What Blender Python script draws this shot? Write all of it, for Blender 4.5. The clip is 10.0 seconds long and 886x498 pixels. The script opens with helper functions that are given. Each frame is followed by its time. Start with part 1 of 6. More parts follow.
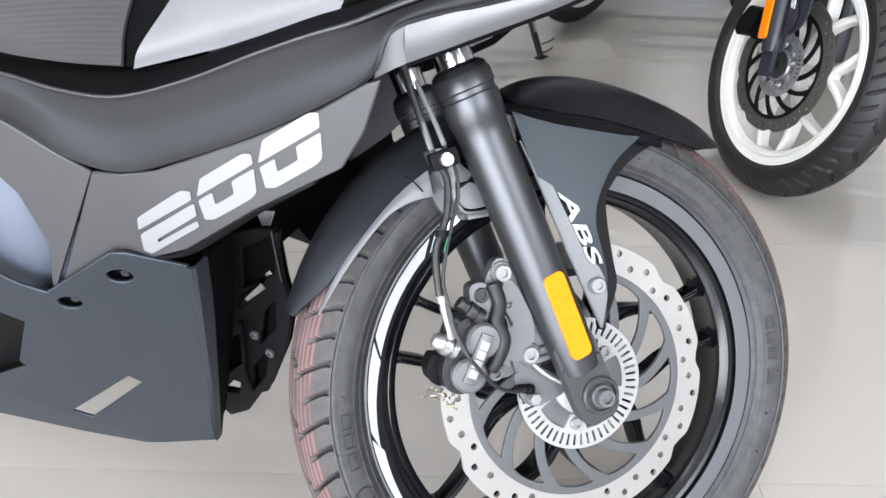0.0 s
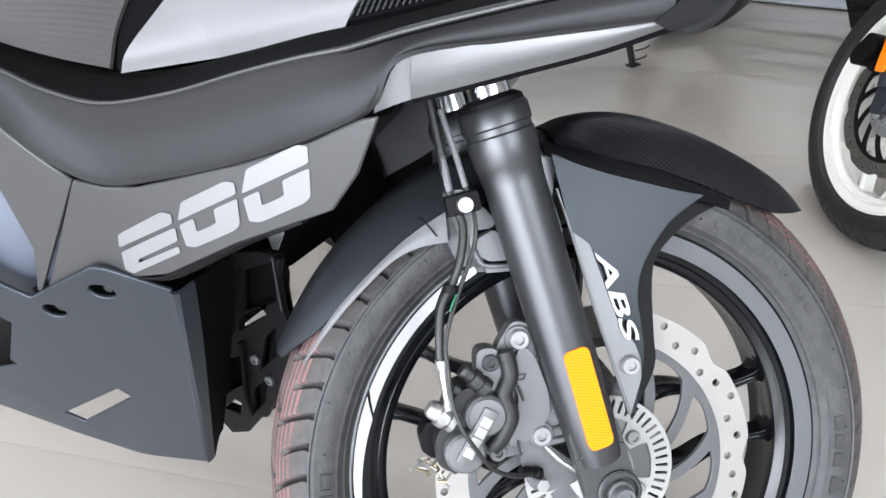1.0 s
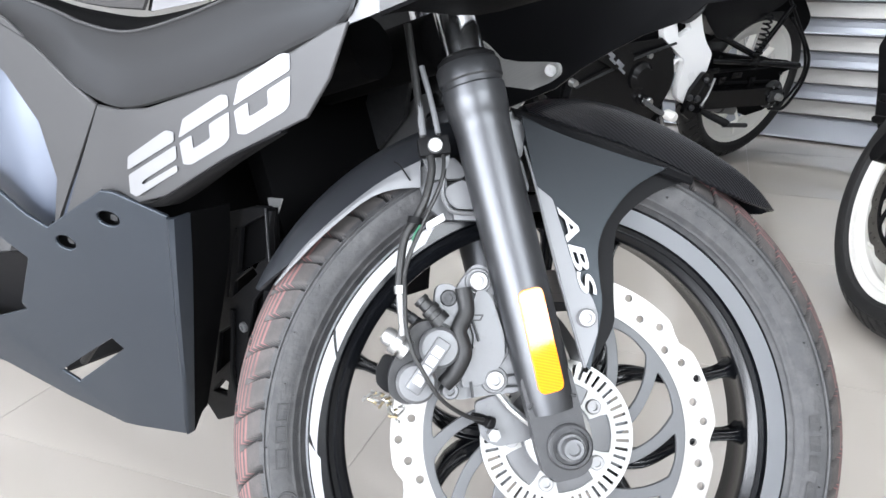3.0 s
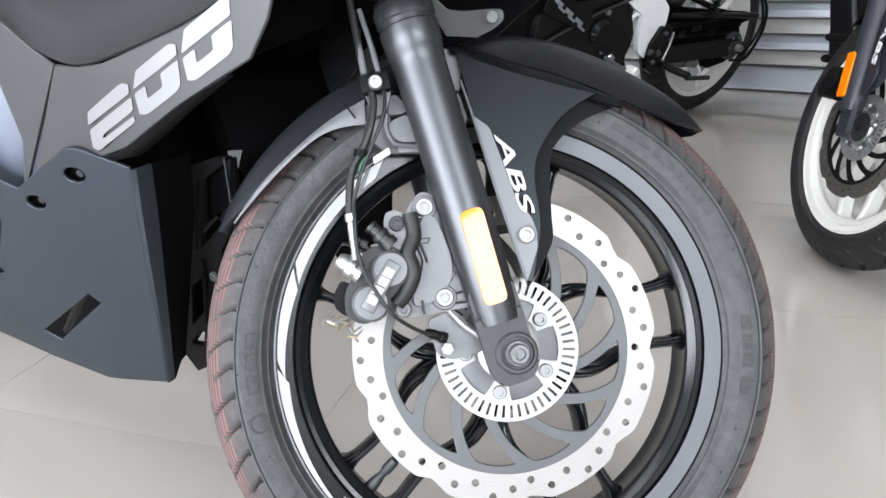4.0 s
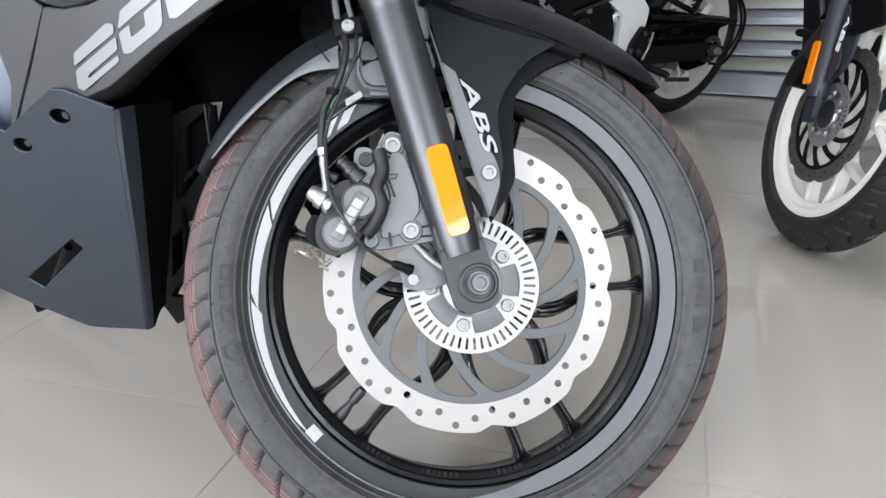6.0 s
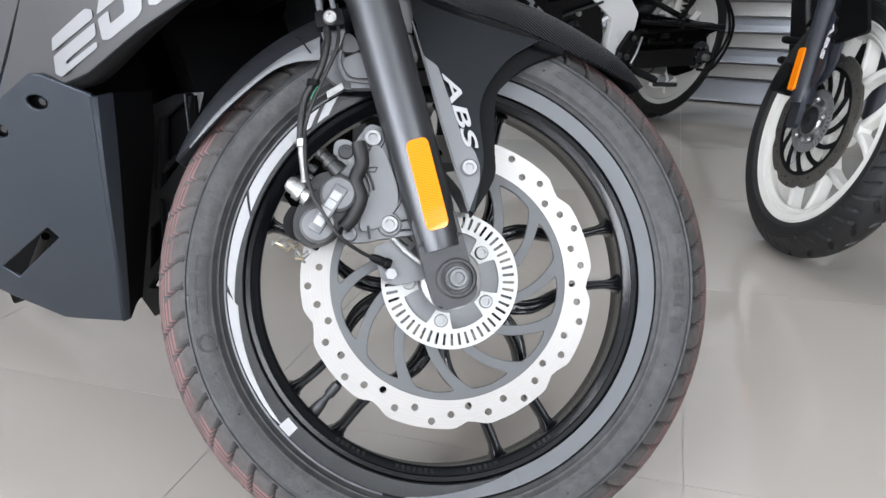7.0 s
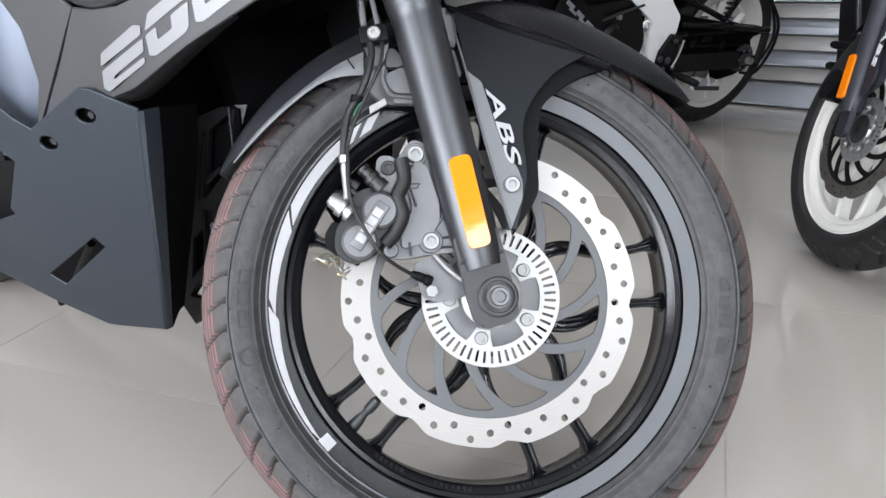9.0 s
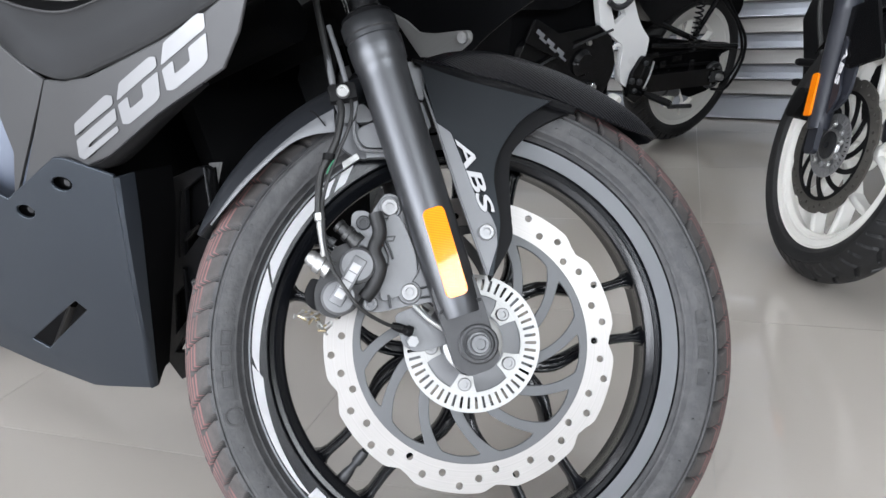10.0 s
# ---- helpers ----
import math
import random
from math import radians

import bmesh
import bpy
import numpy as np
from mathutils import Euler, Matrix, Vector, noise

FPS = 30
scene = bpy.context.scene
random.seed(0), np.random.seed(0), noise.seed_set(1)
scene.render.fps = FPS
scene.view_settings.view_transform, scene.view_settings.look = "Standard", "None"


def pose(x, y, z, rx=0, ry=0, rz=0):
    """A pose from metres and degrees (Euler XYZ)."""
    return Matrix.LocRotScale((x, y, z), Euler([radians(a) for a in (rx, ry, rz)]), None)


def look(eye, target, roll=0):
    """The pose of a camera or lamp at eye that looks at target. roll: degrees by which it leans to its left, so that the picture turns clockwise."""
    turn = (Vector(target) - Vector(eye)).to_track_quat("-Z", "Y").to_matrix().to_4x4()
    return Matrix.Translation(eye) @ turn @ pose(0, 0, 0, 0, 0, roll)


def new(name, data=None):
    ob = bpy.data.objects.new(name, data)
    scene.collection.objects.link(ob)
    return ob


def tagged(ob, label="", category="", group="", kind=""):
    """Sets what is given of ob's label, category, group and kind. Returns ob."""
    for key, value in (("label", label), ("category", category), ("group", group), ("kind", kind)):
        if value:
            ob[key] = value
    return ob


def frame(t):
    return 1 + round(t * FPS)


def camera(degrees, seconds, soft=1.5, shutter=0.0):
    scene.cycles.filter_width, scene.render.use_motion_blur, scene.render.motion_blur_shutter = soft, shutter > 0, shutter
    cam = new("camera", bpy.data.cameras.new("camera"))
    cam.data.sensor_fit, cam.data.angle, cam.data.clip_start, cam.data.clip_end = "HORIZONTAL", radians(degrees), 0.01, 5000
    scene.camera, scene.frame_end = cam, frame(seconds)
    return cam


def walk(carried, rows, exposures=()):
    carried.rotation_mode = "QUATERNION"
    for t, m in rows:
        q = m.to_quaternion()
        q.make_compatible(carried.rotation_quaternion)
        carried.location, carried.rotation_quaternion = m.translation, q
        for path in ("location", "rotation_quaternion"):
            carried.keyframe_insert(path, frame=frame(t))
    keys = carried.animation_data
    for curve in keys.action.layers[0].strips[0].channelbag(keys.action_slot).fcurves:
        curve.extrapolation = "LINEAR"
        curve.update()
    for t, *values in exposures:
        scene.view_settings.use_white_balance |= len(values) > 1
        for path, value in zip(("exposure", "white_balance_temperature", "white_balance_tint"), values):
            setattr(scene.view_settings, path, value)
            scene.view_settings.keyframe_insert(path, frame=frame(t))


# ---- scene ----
cam = camera(62.9, 10.0)
PATH = [
    (0, (0.0928, -0.5164, 0.8347), (-0.2837, 0.2375, 0.2963), -5.26),
    (0.5, (0.0855, -0.4748, 0.8420), (-0.2857, 0.2499, 0.2615), -3.23),
    (1, (0.0963, -0.3956, 0.8306), (-0.3731, 0.2976, 0.2836), -3.02),
    (1.5, (0.1086, -0.3735, 0.8204), (-0.3886, 0.3076, 0.2830), -2.42),
    (2, (0.1540, -0.3979, 0.7697), (-0.3997, 0.3251, 0.3565), 0.34),
    (2.5, (0.1889, -0.4203, 0.7003), (-0.3897, 0.3173, 0.3524), -1.44),
    (2.7, (0.2005, -0.4327, 0.6942), (-0.3811, 0.2972, 0.3351), -0.24),
    (3.8, (0.2792, -0.4732, 0.6719), (-0.2990, 0.2538, 0.3016), -1.83),
    (4, (0.2876, -0.4758, 0.6614), (-0.2758, 0.2535, 0.2732), -3.63),
    (4.5, (0.3056, -0.4823, 0.6415), (-0.2446, 0.2570, 0.2532), -2.18),
    (5, (0.3182, -0.4921, 0.6270), (-0.2181, 0.2616, 0.2472), -3.34),
    (5.5, (0.3320, -0.5018, 0.6128), (-0.2040, 0.2564, 0.2415), -1.71),
    (6, (0.3409, -0.5148, 0.6016), (-0.2157, 0.2302, 0.2338), -2.60),
    (6.2, (0.3458, -0.5119, 0.6004), (-0.2073, 0.2346, 0.2306), -2.11),
    (7.3, (0.3482, -0.5079, 0.5923), (-0.1965, 0.2474, 0.2278), -1.06),
    (7.5, (0.3481, -0.5066, 0.5937), (-0.1989, 0.2464, 0.2278), -1.02),
    (8, (0.3445, -0.5055, 0.5946), (-0.2099, 0.2449, 0.2346), -0.58),
    (8.5, (0.3375, -0.5051, 0.5973), (-0.2352, 0.2295, 0.2335), -1.15),
    (9, (0.3348, -0.5040, 0.6082), (-0.2456, 0.2233, 0.2419), -1.51),
    (9.5, (0.3347, -0.4971, 0.6224), (-0.2357, 0.2421, 0.2644), -2.70),
    (10, (0.3441, -0.4969, 0.6376), (-0.2282, 0.2495, 0.2978), -4.20),
]
walk(cam, [(t, look(eye, target, roll)) for t, eye, target, roll in PATH], [
    (t, stops, 6330, 10) for t, stops in ((0.0, 0.35), (1.0, 0.38), (1.5, 0.5), (2.0, 0.54), (2.5, 0.76), (3.2, 0.55), (4.0, 0.28), (4.5, 0.11), (5.5, -0.03), (10.0, -0.03))])

# ---------------------------------------------------------------- light
ROOM = dict(x0=-4.6, x1=3.0, y0=-5.2, y1=2.86, h=3.3)

world = bpy.data.worlds.new("world")
scene.world = world
world.use_nodes = True
wn = world.node_tree
sky = wn.nodes.new("ShaderNodeTexSky")
sky.sky_type = "NISHITA"
sky.sun_disc = False
sky.sun_elevation = radians(48)
sky.sun_rotation = radians(200)
wn.links.new(sky.outputs[0], wn.nodes["Background"].inputs[0])
wn.nodes["Background"].inputs[1].default_value = 0.12


def area_lamp(name, m, sx, sy, power, colour=(1, 1, 1)):
    data = bpy.data.lights.new(name, "AREA")
    data.shape, data.size, data.size_y, data.energy, data.color = "RECTANGLE", sx, sy, power, colour
    ob = new(name, data)
    ob.matrix_world = m
    return ob


# ---------------------------------------------------------------- materials
def material(name, colour, rough=0.5, metal=0.0, grain=0.0, grain_size=400.0, stain=0.12, stain_size=9.0,
             rough_var=0.12, coat=0.0, specular=0.5, transmission=0.0, emit=0.0):
    """A surface with fine relief and two scales of variation, in metres of the object's own space."""
    m = bpy.data.materials.new(name)
    m.use_nodes = True
    nt = m.node_tree
    b = nt.nodes["Principled BSDF"]
    b.inputs["Roughness"].default_value = rough
    b.inputs["Metallic"].default_value = metal
    b.inputs["Coat Weight"].default_value = coat
    b.inputs["Coat Roughness"].default_value = 0.12
    b.inputs["Specular IOR Level"].default_value = specular
    b.inputs["Transmission Weight"].default_value = transmission
    tc = nt.nodes.new("ShaderNodeTexCoord")
    big = nt.nodes.new("ShaderNodeTexNoise")
    big.inputs["Scale"].default_value = stain_size
    big.inputs["Detail"].default_value = 6
    fine = nt.nodes.new("ShaderNodeTexNoise")
    fine.inputs["Scale"].default_value = grain_size
    fine.inputs["Detail"].default_value = 3
    nt.links.new(tc.outputs["Object"], big.inputs["Vector"])
    nt.links.new(tc.outputs["Object"], fine.inputs["Vector"])
    mix = nt.nodes.new("ShaderNodeMix")
    mix.data_type = "RGBA"
    mix.inputs["A"].default_value = (*[c * (1 - stain) for c in colour], 1)
    mix.inputs["B"].default_value = (*[min(1, c * (1 + stain)) for c in colour], 1)
    nt.links.new(big.outputs["Fac"], mix.inputs["Factor"])
    nt.links.new(mix.outputs["Result"], b.inputs["Base Color"])
    rr = nt.nodes.new("ShaderNodeMapRange")
    rr.inputs["To Min"].default_value = max(0.02, rough - rough_var)
    rr.inputs["To Max"].default_value = min(1, rough + rough_var)
    nt.links.new(big.outputs["Fac"], rr.inputs["Value"])
    nt.links.new(rr.outputs["Result"], b.inputs["Roughness"])
    if grain:
        bump = nt.nodes.new("ShaderNodeBump")
        bump.inputs["Strength"].default_value = grain
        bump.inputs["Distance"].default_value = 0.0006
        nt.links.new(fine.outputs["Fac"], bump.inputs["Height"])
        nt.links.new(bump.outputs["Normal"], b.inputs["Normal"])
    if emit:
        b.inputs["Emission Color"].default_value = (*colour, 1)
        b.inputs["Emission Strength"].default_value = emit
    return m


def node_of(m, kind):
    return next(n for n in m.node_tree.nodes if n.bl_idname == kind)


FAIRING = material("satin_grey_paint", (0.0285, 0.0278, 0.0283), 0.5, 0.2, 0.1, 1500, 0.06, 6, 0.04, 0.0, 0.16)
FAIRING_LIGHT = material("satin_silver_grey_paint", (0.062, 0.0618, 0.0637), 0.42, 0.4, 0.1, 1500, 0.06, 6, 0.04, 0.0, 0.4)
NOSE_SILVER = material("satin_silver_nose", (0.088, 0.0885, 0.091), 0.36, 0.45, 0.1, 1500, 0.05, 6, 0.04, 0.0, 0.45)
SILVER_PANEL = material("silver_white_paint", (0.155, 0.154, 0.16), 0.5, 0.2, 0.0, 900, 0.03, 5, 0.05, 0.0, 0.25)
PAN = material("dark_grey_plastic", (0.016, 0.0186, 0.024), 0.38, 0.0, 0.3, 1800, 0.08, 8, 0.06, specular=0.5)
BLACK_PLASTIC = material("black_plastic", (0.0048, 0.0048, 0.0053), 0.5, 0.0, 0.3, 1500, 0.2, 10, specular=0.12)
SHROUD = material("black_moulded_shroud", (0.0036, 0.0037, 0.0043), 0.5, 0.0, 0.3, 1500, 0.2, 10, specular=0.11)
# black plastic set extra dark, so that gaps inside the body read as shade
DEEP_BLACK = material("matt_black_plastic", (0.0026, 0.0026, 0.0029), 0.7, 0.0, 0.2, 900, 0.2, 10, specular=0.045)
BLACK_GLOSS = material("gloss_black_paint", (0.004, 0.004, 0.0045), 0.22, 0.0, 0.0, 800, 0.1, 10, 0.06, 0.05, specular=0.22)
FENDER = material("satin_black_paint", (0.007, 0.0074, 0.0088), 0.4, 0.0, 0.12, 1500, 0.1, 8, 0.05, specular=0.3)
FENDER_GREY = material("graphite_paint", (0.0088, 0.0088, 0.0094), 0.34, 0.45, 0.12, 1500, 0.06, 8, 0.05, specular=0.5)
STAY_GREY = material("satin_grey_stay", (0.15, 0.153, 0.16), 0.45, 0.2, 0.1, 1500, 0.06, 8, 0.05)
FENDER_REAR = material("dark_satin_fender_plastic", (0.0185, 0.0195, 0.0225), 0.38, 0.2, 0.12, 1500, 0.08, 8, 0.05, specular=0.6)
FORK = material("black_anodised_alloy", (0.08, 0.082, 0.087), 0.4, 0.85, 0.12, 1600, 0.08, 12, 0.04)
CALIPER_BLACK = material("black_cast_caliper", (0.012, 0.012, 0.013), 0.42, 0.1, 0.35, 1300, 0.15, 25, 0.08)
FOOT = material("dark_cast_fork_foot", (0.042, 0.0425, 0.045), 0.45, 0.3, 0.4, 1300, 0.12, 20, 0.06)
CHROME = material("hard_chrome", (0.7, 0.71, 0.73), 0.16, 1.0, 0.0, 900, 0.03, 20, 0.03)
STEEL = material("zinc_plated_steel", (0.42, 0.42, 0.415), 0.32, 0.85, 0.1, 2500, 0.06, 40, 0.08)
DISC = material("ground_steel", (0.322, 0.308, 0.297), 0.4, 0.45, 0.12, 1800, 0.06, 25, 0.08)
BOLT = material("dull_zinc_bolt", (0.28, 0.28, 0.283), 0.45, 0.5, 0.1, 2500, 0.08, 40, 0.08)
RING = material("bright_stamped_steel", (0.36, 0.358, 0.35), 0.42, 0.4, 0.05, 1800, 0.05, 30, 0.06)
CARRIER = material("gunmetal_cast_paint", (0.088, 0.09, 0.0945), 0.45, 0.3, 0.4, 1300, 0.08, 18, 0.06)
CASTING = material("grey_cast_alloy", (0.135, 0.137, 0.142), 0.42, 0.5, 0.25, 1500, 0.14, 25, 0.08)
CASTING_DARK = material("dark_cast_alloy", (0.026, 0.027, 0.029), 0.45, 0.3, 0.25, 1500, 0.15, 25, 0.08)
RIM = material("satin_black_alloy", (0.0036, 0.004, 0.005), 0.16, 0.0, 0.12, 1500, 0.15, 12, 0.04, specular=0.3)
RIM_WHITE = material("white_alloy_paint", (0.78, 0.77, 0.73), 0.35, 0.0, 0.05, 1200, 0.05, 10, 0.06)
DECAL_GREY = material("grey_rim_decal", (0.2, 0.205, 0.22), 0.42, 0.2, 0.05, 1500, 0.05, 10, 0.05)
DECAL_WHITE = material("white_vinyl", (0.62, 0.62, 0.63), 0.4, 0.0, 0.0, 900, 0.04, 12, 0.05)
NUMBER = material("silver_white_decal", (0.25, 0.25, 0.257), 0.34, 0.55, 0.0, 900, 0.04, 12, 0.05)
LETTER = material("grey_white_decal", (0.36, 0.36, 0.365), 0.4, 0.2, 0.0, 900, 0.05, 12, 0.05)
RUBBER = material("tyre_rubber", (0.0245, 0.025, 0.0268), 0.46, 0.0, 0.6, 1400, 0.3, 22, 0.1, specular=0.5)
TREAD = material("dusty_tread_rubber", (0.052, 0.048, 0.047), 0.68, 0.0, 0.6, 1000, 0.25, 30, 0.1, specular=0.35)
TREAD_RED = material("faded_red_tyre_marking", (0.17, 0.082, 0.079), 0.7, 0.0, 0.6, 1000, 0.3, 60, 0.1)
RUBBER_NEW = material("clean_black_tyre_rubber", (0.012, 0.012, 0.0125), 0.5, 0.0, 0.5, 900, 0.25, 24, 0.1, specular=0.4)
HOSE = material("black_rubber_hose", (0.012, 0.012, 0.012), 0.42, 0.0, 0.3, 1500)
AMBER = material("amber_reflector", (0.82, 0.19, 0.001), 0.5, 0.0, 0.2, 700, 0.06, 30, 0.05, 0.8, 0.05)
COPPER = material("brass_spring", (0.5, 0.42, 0.28), 0.35, 0.9)
GREEN_WIRE = material("green_wire", (0.02, 0.14, 0.07), 0.4)
BLUE_GREY = material("blue_grey_engine_cover", (0.1, 0.115, 0.15), 0.45, 0.3, 0.05, 1200, 0.06, 5, 0.05)
WHITE_PAINT = material("white_body_paint", (0.82, 0.82, 0.82), 0.3, 0.0, 0.0, 900, 0.03)
SHUTTER = material("galvanised_slat", (0.29, 0.305, 0.335), 0.42, 0.7, 0.15, 700, 0.12, 4, 0.08)
# walls and ceiling are out of view; their tones set the bounced light
WALL = material("unseen_wall_tone", (0.3, 0.29, 0.275), 0.7, 0.0, 0.3, 300, 0.05, 2)
CEILING = material("unseen_ceiling_tone", (0.5, 0.5, 0.5), 0.8, 0.0, 0.2, 200, 0.03, 2)
RED_LENS = material("red_lens", (0.5, 0.02, 0.02), 0.15, 0.0, 0.0, 900, 0.05, 20, 0.03, 0.5)
LAMP = material("lit_lamp_panel", (0.97, 0.98, 1.0), 0.5, 0.0, 0.0, emit=34.0)
JOINT = material("tile_grout", (0.33, 0.312, 0.285), 0.75, 0.0, 0.4, 500, 0.2, 8)


def dusty(m, dust, scale, lo, hi, relief):
    """Lays blotches of pale dust and a coarse relief over a rubber."""
    nt = m.node_tree
    tc = node_of(m, "ShaderNodeTexCoord")
    nz = nt.nodes.new("ShaderNodeTexNoise")
    nz.inputs["Scale"].default_value, nz.inputs["Detail"].default_value, nz.inputs["Roughness"].default_value = scale, 8, 0.68
    rp = nt.nodes.new("ShaderNodeMapRange")
    rp.inputs["From Min"].default_value, rp.inputs["From Max"].default_value = lo, hi
    mx = nt.nodes.new("ShaderNodeMix")
    mx.data_type = "RGBA"
    mx.inputs["B"].default_value = (*dust, 1)
    nt.links.new(tc.outputs["Object"], nz.inputs["Vector"])
    nt.links.new(nz.outputs["Fac"], rp.inputs["Value"])
    nt.links.new(rp.outputs["Result"], mx.inputs["Factor"])
    nt.links.new(node_of(m, "ShaderNodeMix").outputs["Result"], mx.inputs["A"])
    nt.links.new(mx.outputs["Result"], nt.nodes["Principled BSDF"].inputs["Base Color"])
    b2 = nt.nodes.new("ShaderNodeBump")
    b2.inputs["Strength"].default_value, b2.inputs["Distance"].default_value = relief, 0.002
    nt.links.new(nz.outputs["Fac"], b2.inputs["Height"])
    nt.links.new(node_of(m, "ShaderNodeBump").outputs["Normal"], b2.inputs["Normal"])
    nt.links.new(b2.outputs["Normal"], nt.nodes["Principled BSDF"].inputs["Normal"])


dusty(RUBBER, (0.062, 0.06, 0.06), 75, 0.4, 0.85, 0.7)
dusty(TREAD, (0.095, 0.084, 0.08), 52, 0.4, 0.82, 0.3)

# cool sheen of the dark bodywork
for _m in (PAN, FENDER, FENDER_GREY, FENDER_REAR, FAIRING):
    _m.node_tree.nodes["Principled BSDF"].inputs["Specular Tint"].default_value = (0.78, 0.9, 1.0, 1)

# grime on the castings, smudges on the bodywork
dusty(CASTING, (0.08, 0.081, 0.085), 140, 0.6, 0.86, 0.1)
dusty(CASTING_DARK, (0.045, 0.045, 0.047), 110, 0.52, 0.8, 0.25)
dusty(FOOT, (0.05, 0.05, 0.052), 120, 0.5, 0.8, 0.3)
dusty(STEEL, (0.2, 0.2, 0.2), 220, 0.55, 0.8, 0.15)
dusty(PAN, (0.016, 0.019, 0.024), 26, 0.5, 0.85, 0.02)


def turned_marks(m, scale, share):
    """Fine rings left by grinding, round the y axis of the part."""
    nt = m.node_tree
    tc = node_of(m, "ShaderNodeTexCoord")
    sep = nt.nodes.new("ShaderNodeVectorMath")
    sep.operation = "MULTIPLY"
    sep.inputs[1].default_value = (1, 0, 1)
    ln = nt.nodes.new("ShaderNodeVectorMath")
    ln.operation = "LENGTH"
    nz = nt.nodes.new("ShaderNodeTexNoise")
    nz.noise_dimensions = "1D"
    nz.inputs["Scale"].default_value, nz.inputs["Detail"].default_value = scale, 4
    rp = nt.nodes.new("ShaderNodeMapRange")
    rp.inputs["To Min"].default_value, rp.inputs["To Max"].default_value = 1 - share, 1 + share
    hs = nt.nodes.new("ShaderNodeHueSaturation")
    nt.links.new(tc.outputs["Object"], sep.inputs[0])
    nt.links.new(sep.outputs["Vector"], ln.inputs[0])
    nt.links.new(ln.outputs["Value"], nz.inputs["W"])
    nt.links.new(nz.outputs["Fac"], rp.inputs["Value"])
    nt.links.new(rp.outputs["Result"], hs.inputs["Value"])
    nt.links.new(node_of(m, "ShaderNodeMix").outputs["Result"], hs.inputs["Color"])
    nt.links.new(hs.outputs["Color"], nt.nodes["Principled BSDF"].inputs["Base Color"])


turned_marks(DISC, 700, 0.11)
turned_marks(RING, 700, 0.12)

# the red lines are worn off in places
_nt = TREAD_RED.node_tree
_nz = _nt.nodes.new("ShaderNodeTexNoise")
_nz.inputs["Scale"].default_value, _nz.inputs["Detail"].default_value = 17, 5
_rp = _nt.nodes.new("ShaderNodeMapRange")
_rp.inputs["From Min"].default_value, _rp.inputs["From Max"].default_value = 0.5, 0.72
_mx = _nt.nodes.new("ShaderNodeMix")
_mx.data_type = "RGBA"
_mx.inputs["B"].default_value = (0.042, 0.036, 0.035, 1)
_nt.links.new(node_of(TREAD_RED, "ShaderNodeTexCoord").outputs["Object"], _nz.inputs["Vector"])
_nt.links.new(_nz.outputs["Fac"], _rp.inputs["Value"])
_nt.links.new(_rp.outputs["Result"], _mx.inputs["Factor"])
_nt.links.new(node_of(TREAD_RED, "ShaderNodeMix").outputs["Result"], _mx.inputs["A"])
_nt.links.new(_mx.outputs["Result"], _nt.nodes["Principled BSDF"].inputs["Base Color"])
AMBER.node_tree.nodes["Principled BSDF"].inputs["Coat Roughness"].default_value = 0.05
AMBER.node_tree.nodes["Principled BSDF"].inputs["Coat IOR"].default_value = 1.5

# moulded prisms of the reflectors
_nt = AMBER.node_tree
_wv = _nt.nodes.new("ShaderNodeTexWave")
_wv.inputs["Scale"].default_value, _wv.bands_direction = 130, "Z"
_mx = _nt.nodes.new("ShaderNodeMix")
_mx.data_type = "RGBA"
_mx.inputs["B"].default_value = (0.88, 0.245, 0.002, 1)
_bp = _nt.nodes.new("ShaderNodeBump")
_bp.inputs["Strength"].default_value, _bp.inputs["Distance"].default_value = 0.3, 0.0005
_nt.links.new(node_of(AMBER, "ShaderNodeTexCoord").outputs["Object"], _wv.inputs["Vector"])
_nt.links.new(_wv.outputs["Fac"], _mx.inputs["Factor"])
_nt.links.new(node_of(AMBER, "ShaderNodeMix").outputs["Result"], _mx.inputs["A"])
_nt.links.new(_mx.outputs["Result"], _nt.nodes["Principled BSDF"].inputs["Base Color"])
_nt.links.new(_wv.outputs["Fac"], _bp.inputs["Height"])
_nt.links.new(_bp.outputs["Normal"], _nt.nodes["Principled BSDF"].inputs["Normal"])

# polished floor tile: cloudy, faintly veined
TILE = material("polished_vitrified_tile", (0.40, 0.37, 0.336), 0.055, 0.0, 0.0, 60, 0.05, 2.2, 0.02, 0.0, 0.7)
_info = TILE.node_tree.nodes.new("ShaderNodeObjectInfo")
_hsv = TILE.node_tree.nodes.new("ShaderNodeHueSaturation")
_rng = TILE.node_tree.nodes.new("ShaderNodeMapRange")
_rng.inputs["To Min"].default_value, _rng.inputs["To Max"].default_value = 0.97, 1.03
TILE.node_tree.links.new(_info.outputs["Random"], _rng.inputs["Value"])
TILE.node_tree.links.new(_rng.outputs["Result"], _hsv.inputs["Value"])
TILE.node_tree.links.new(node_of(TILE, "ShaderNodeMix").outputs["Result"], _hsv.inputs["Color"])
TILE.node_tree.links.new(_hsv.outputs["Color"], TILE.node_tree.nodes["Principled BSDF"].inputs["Base Color"])

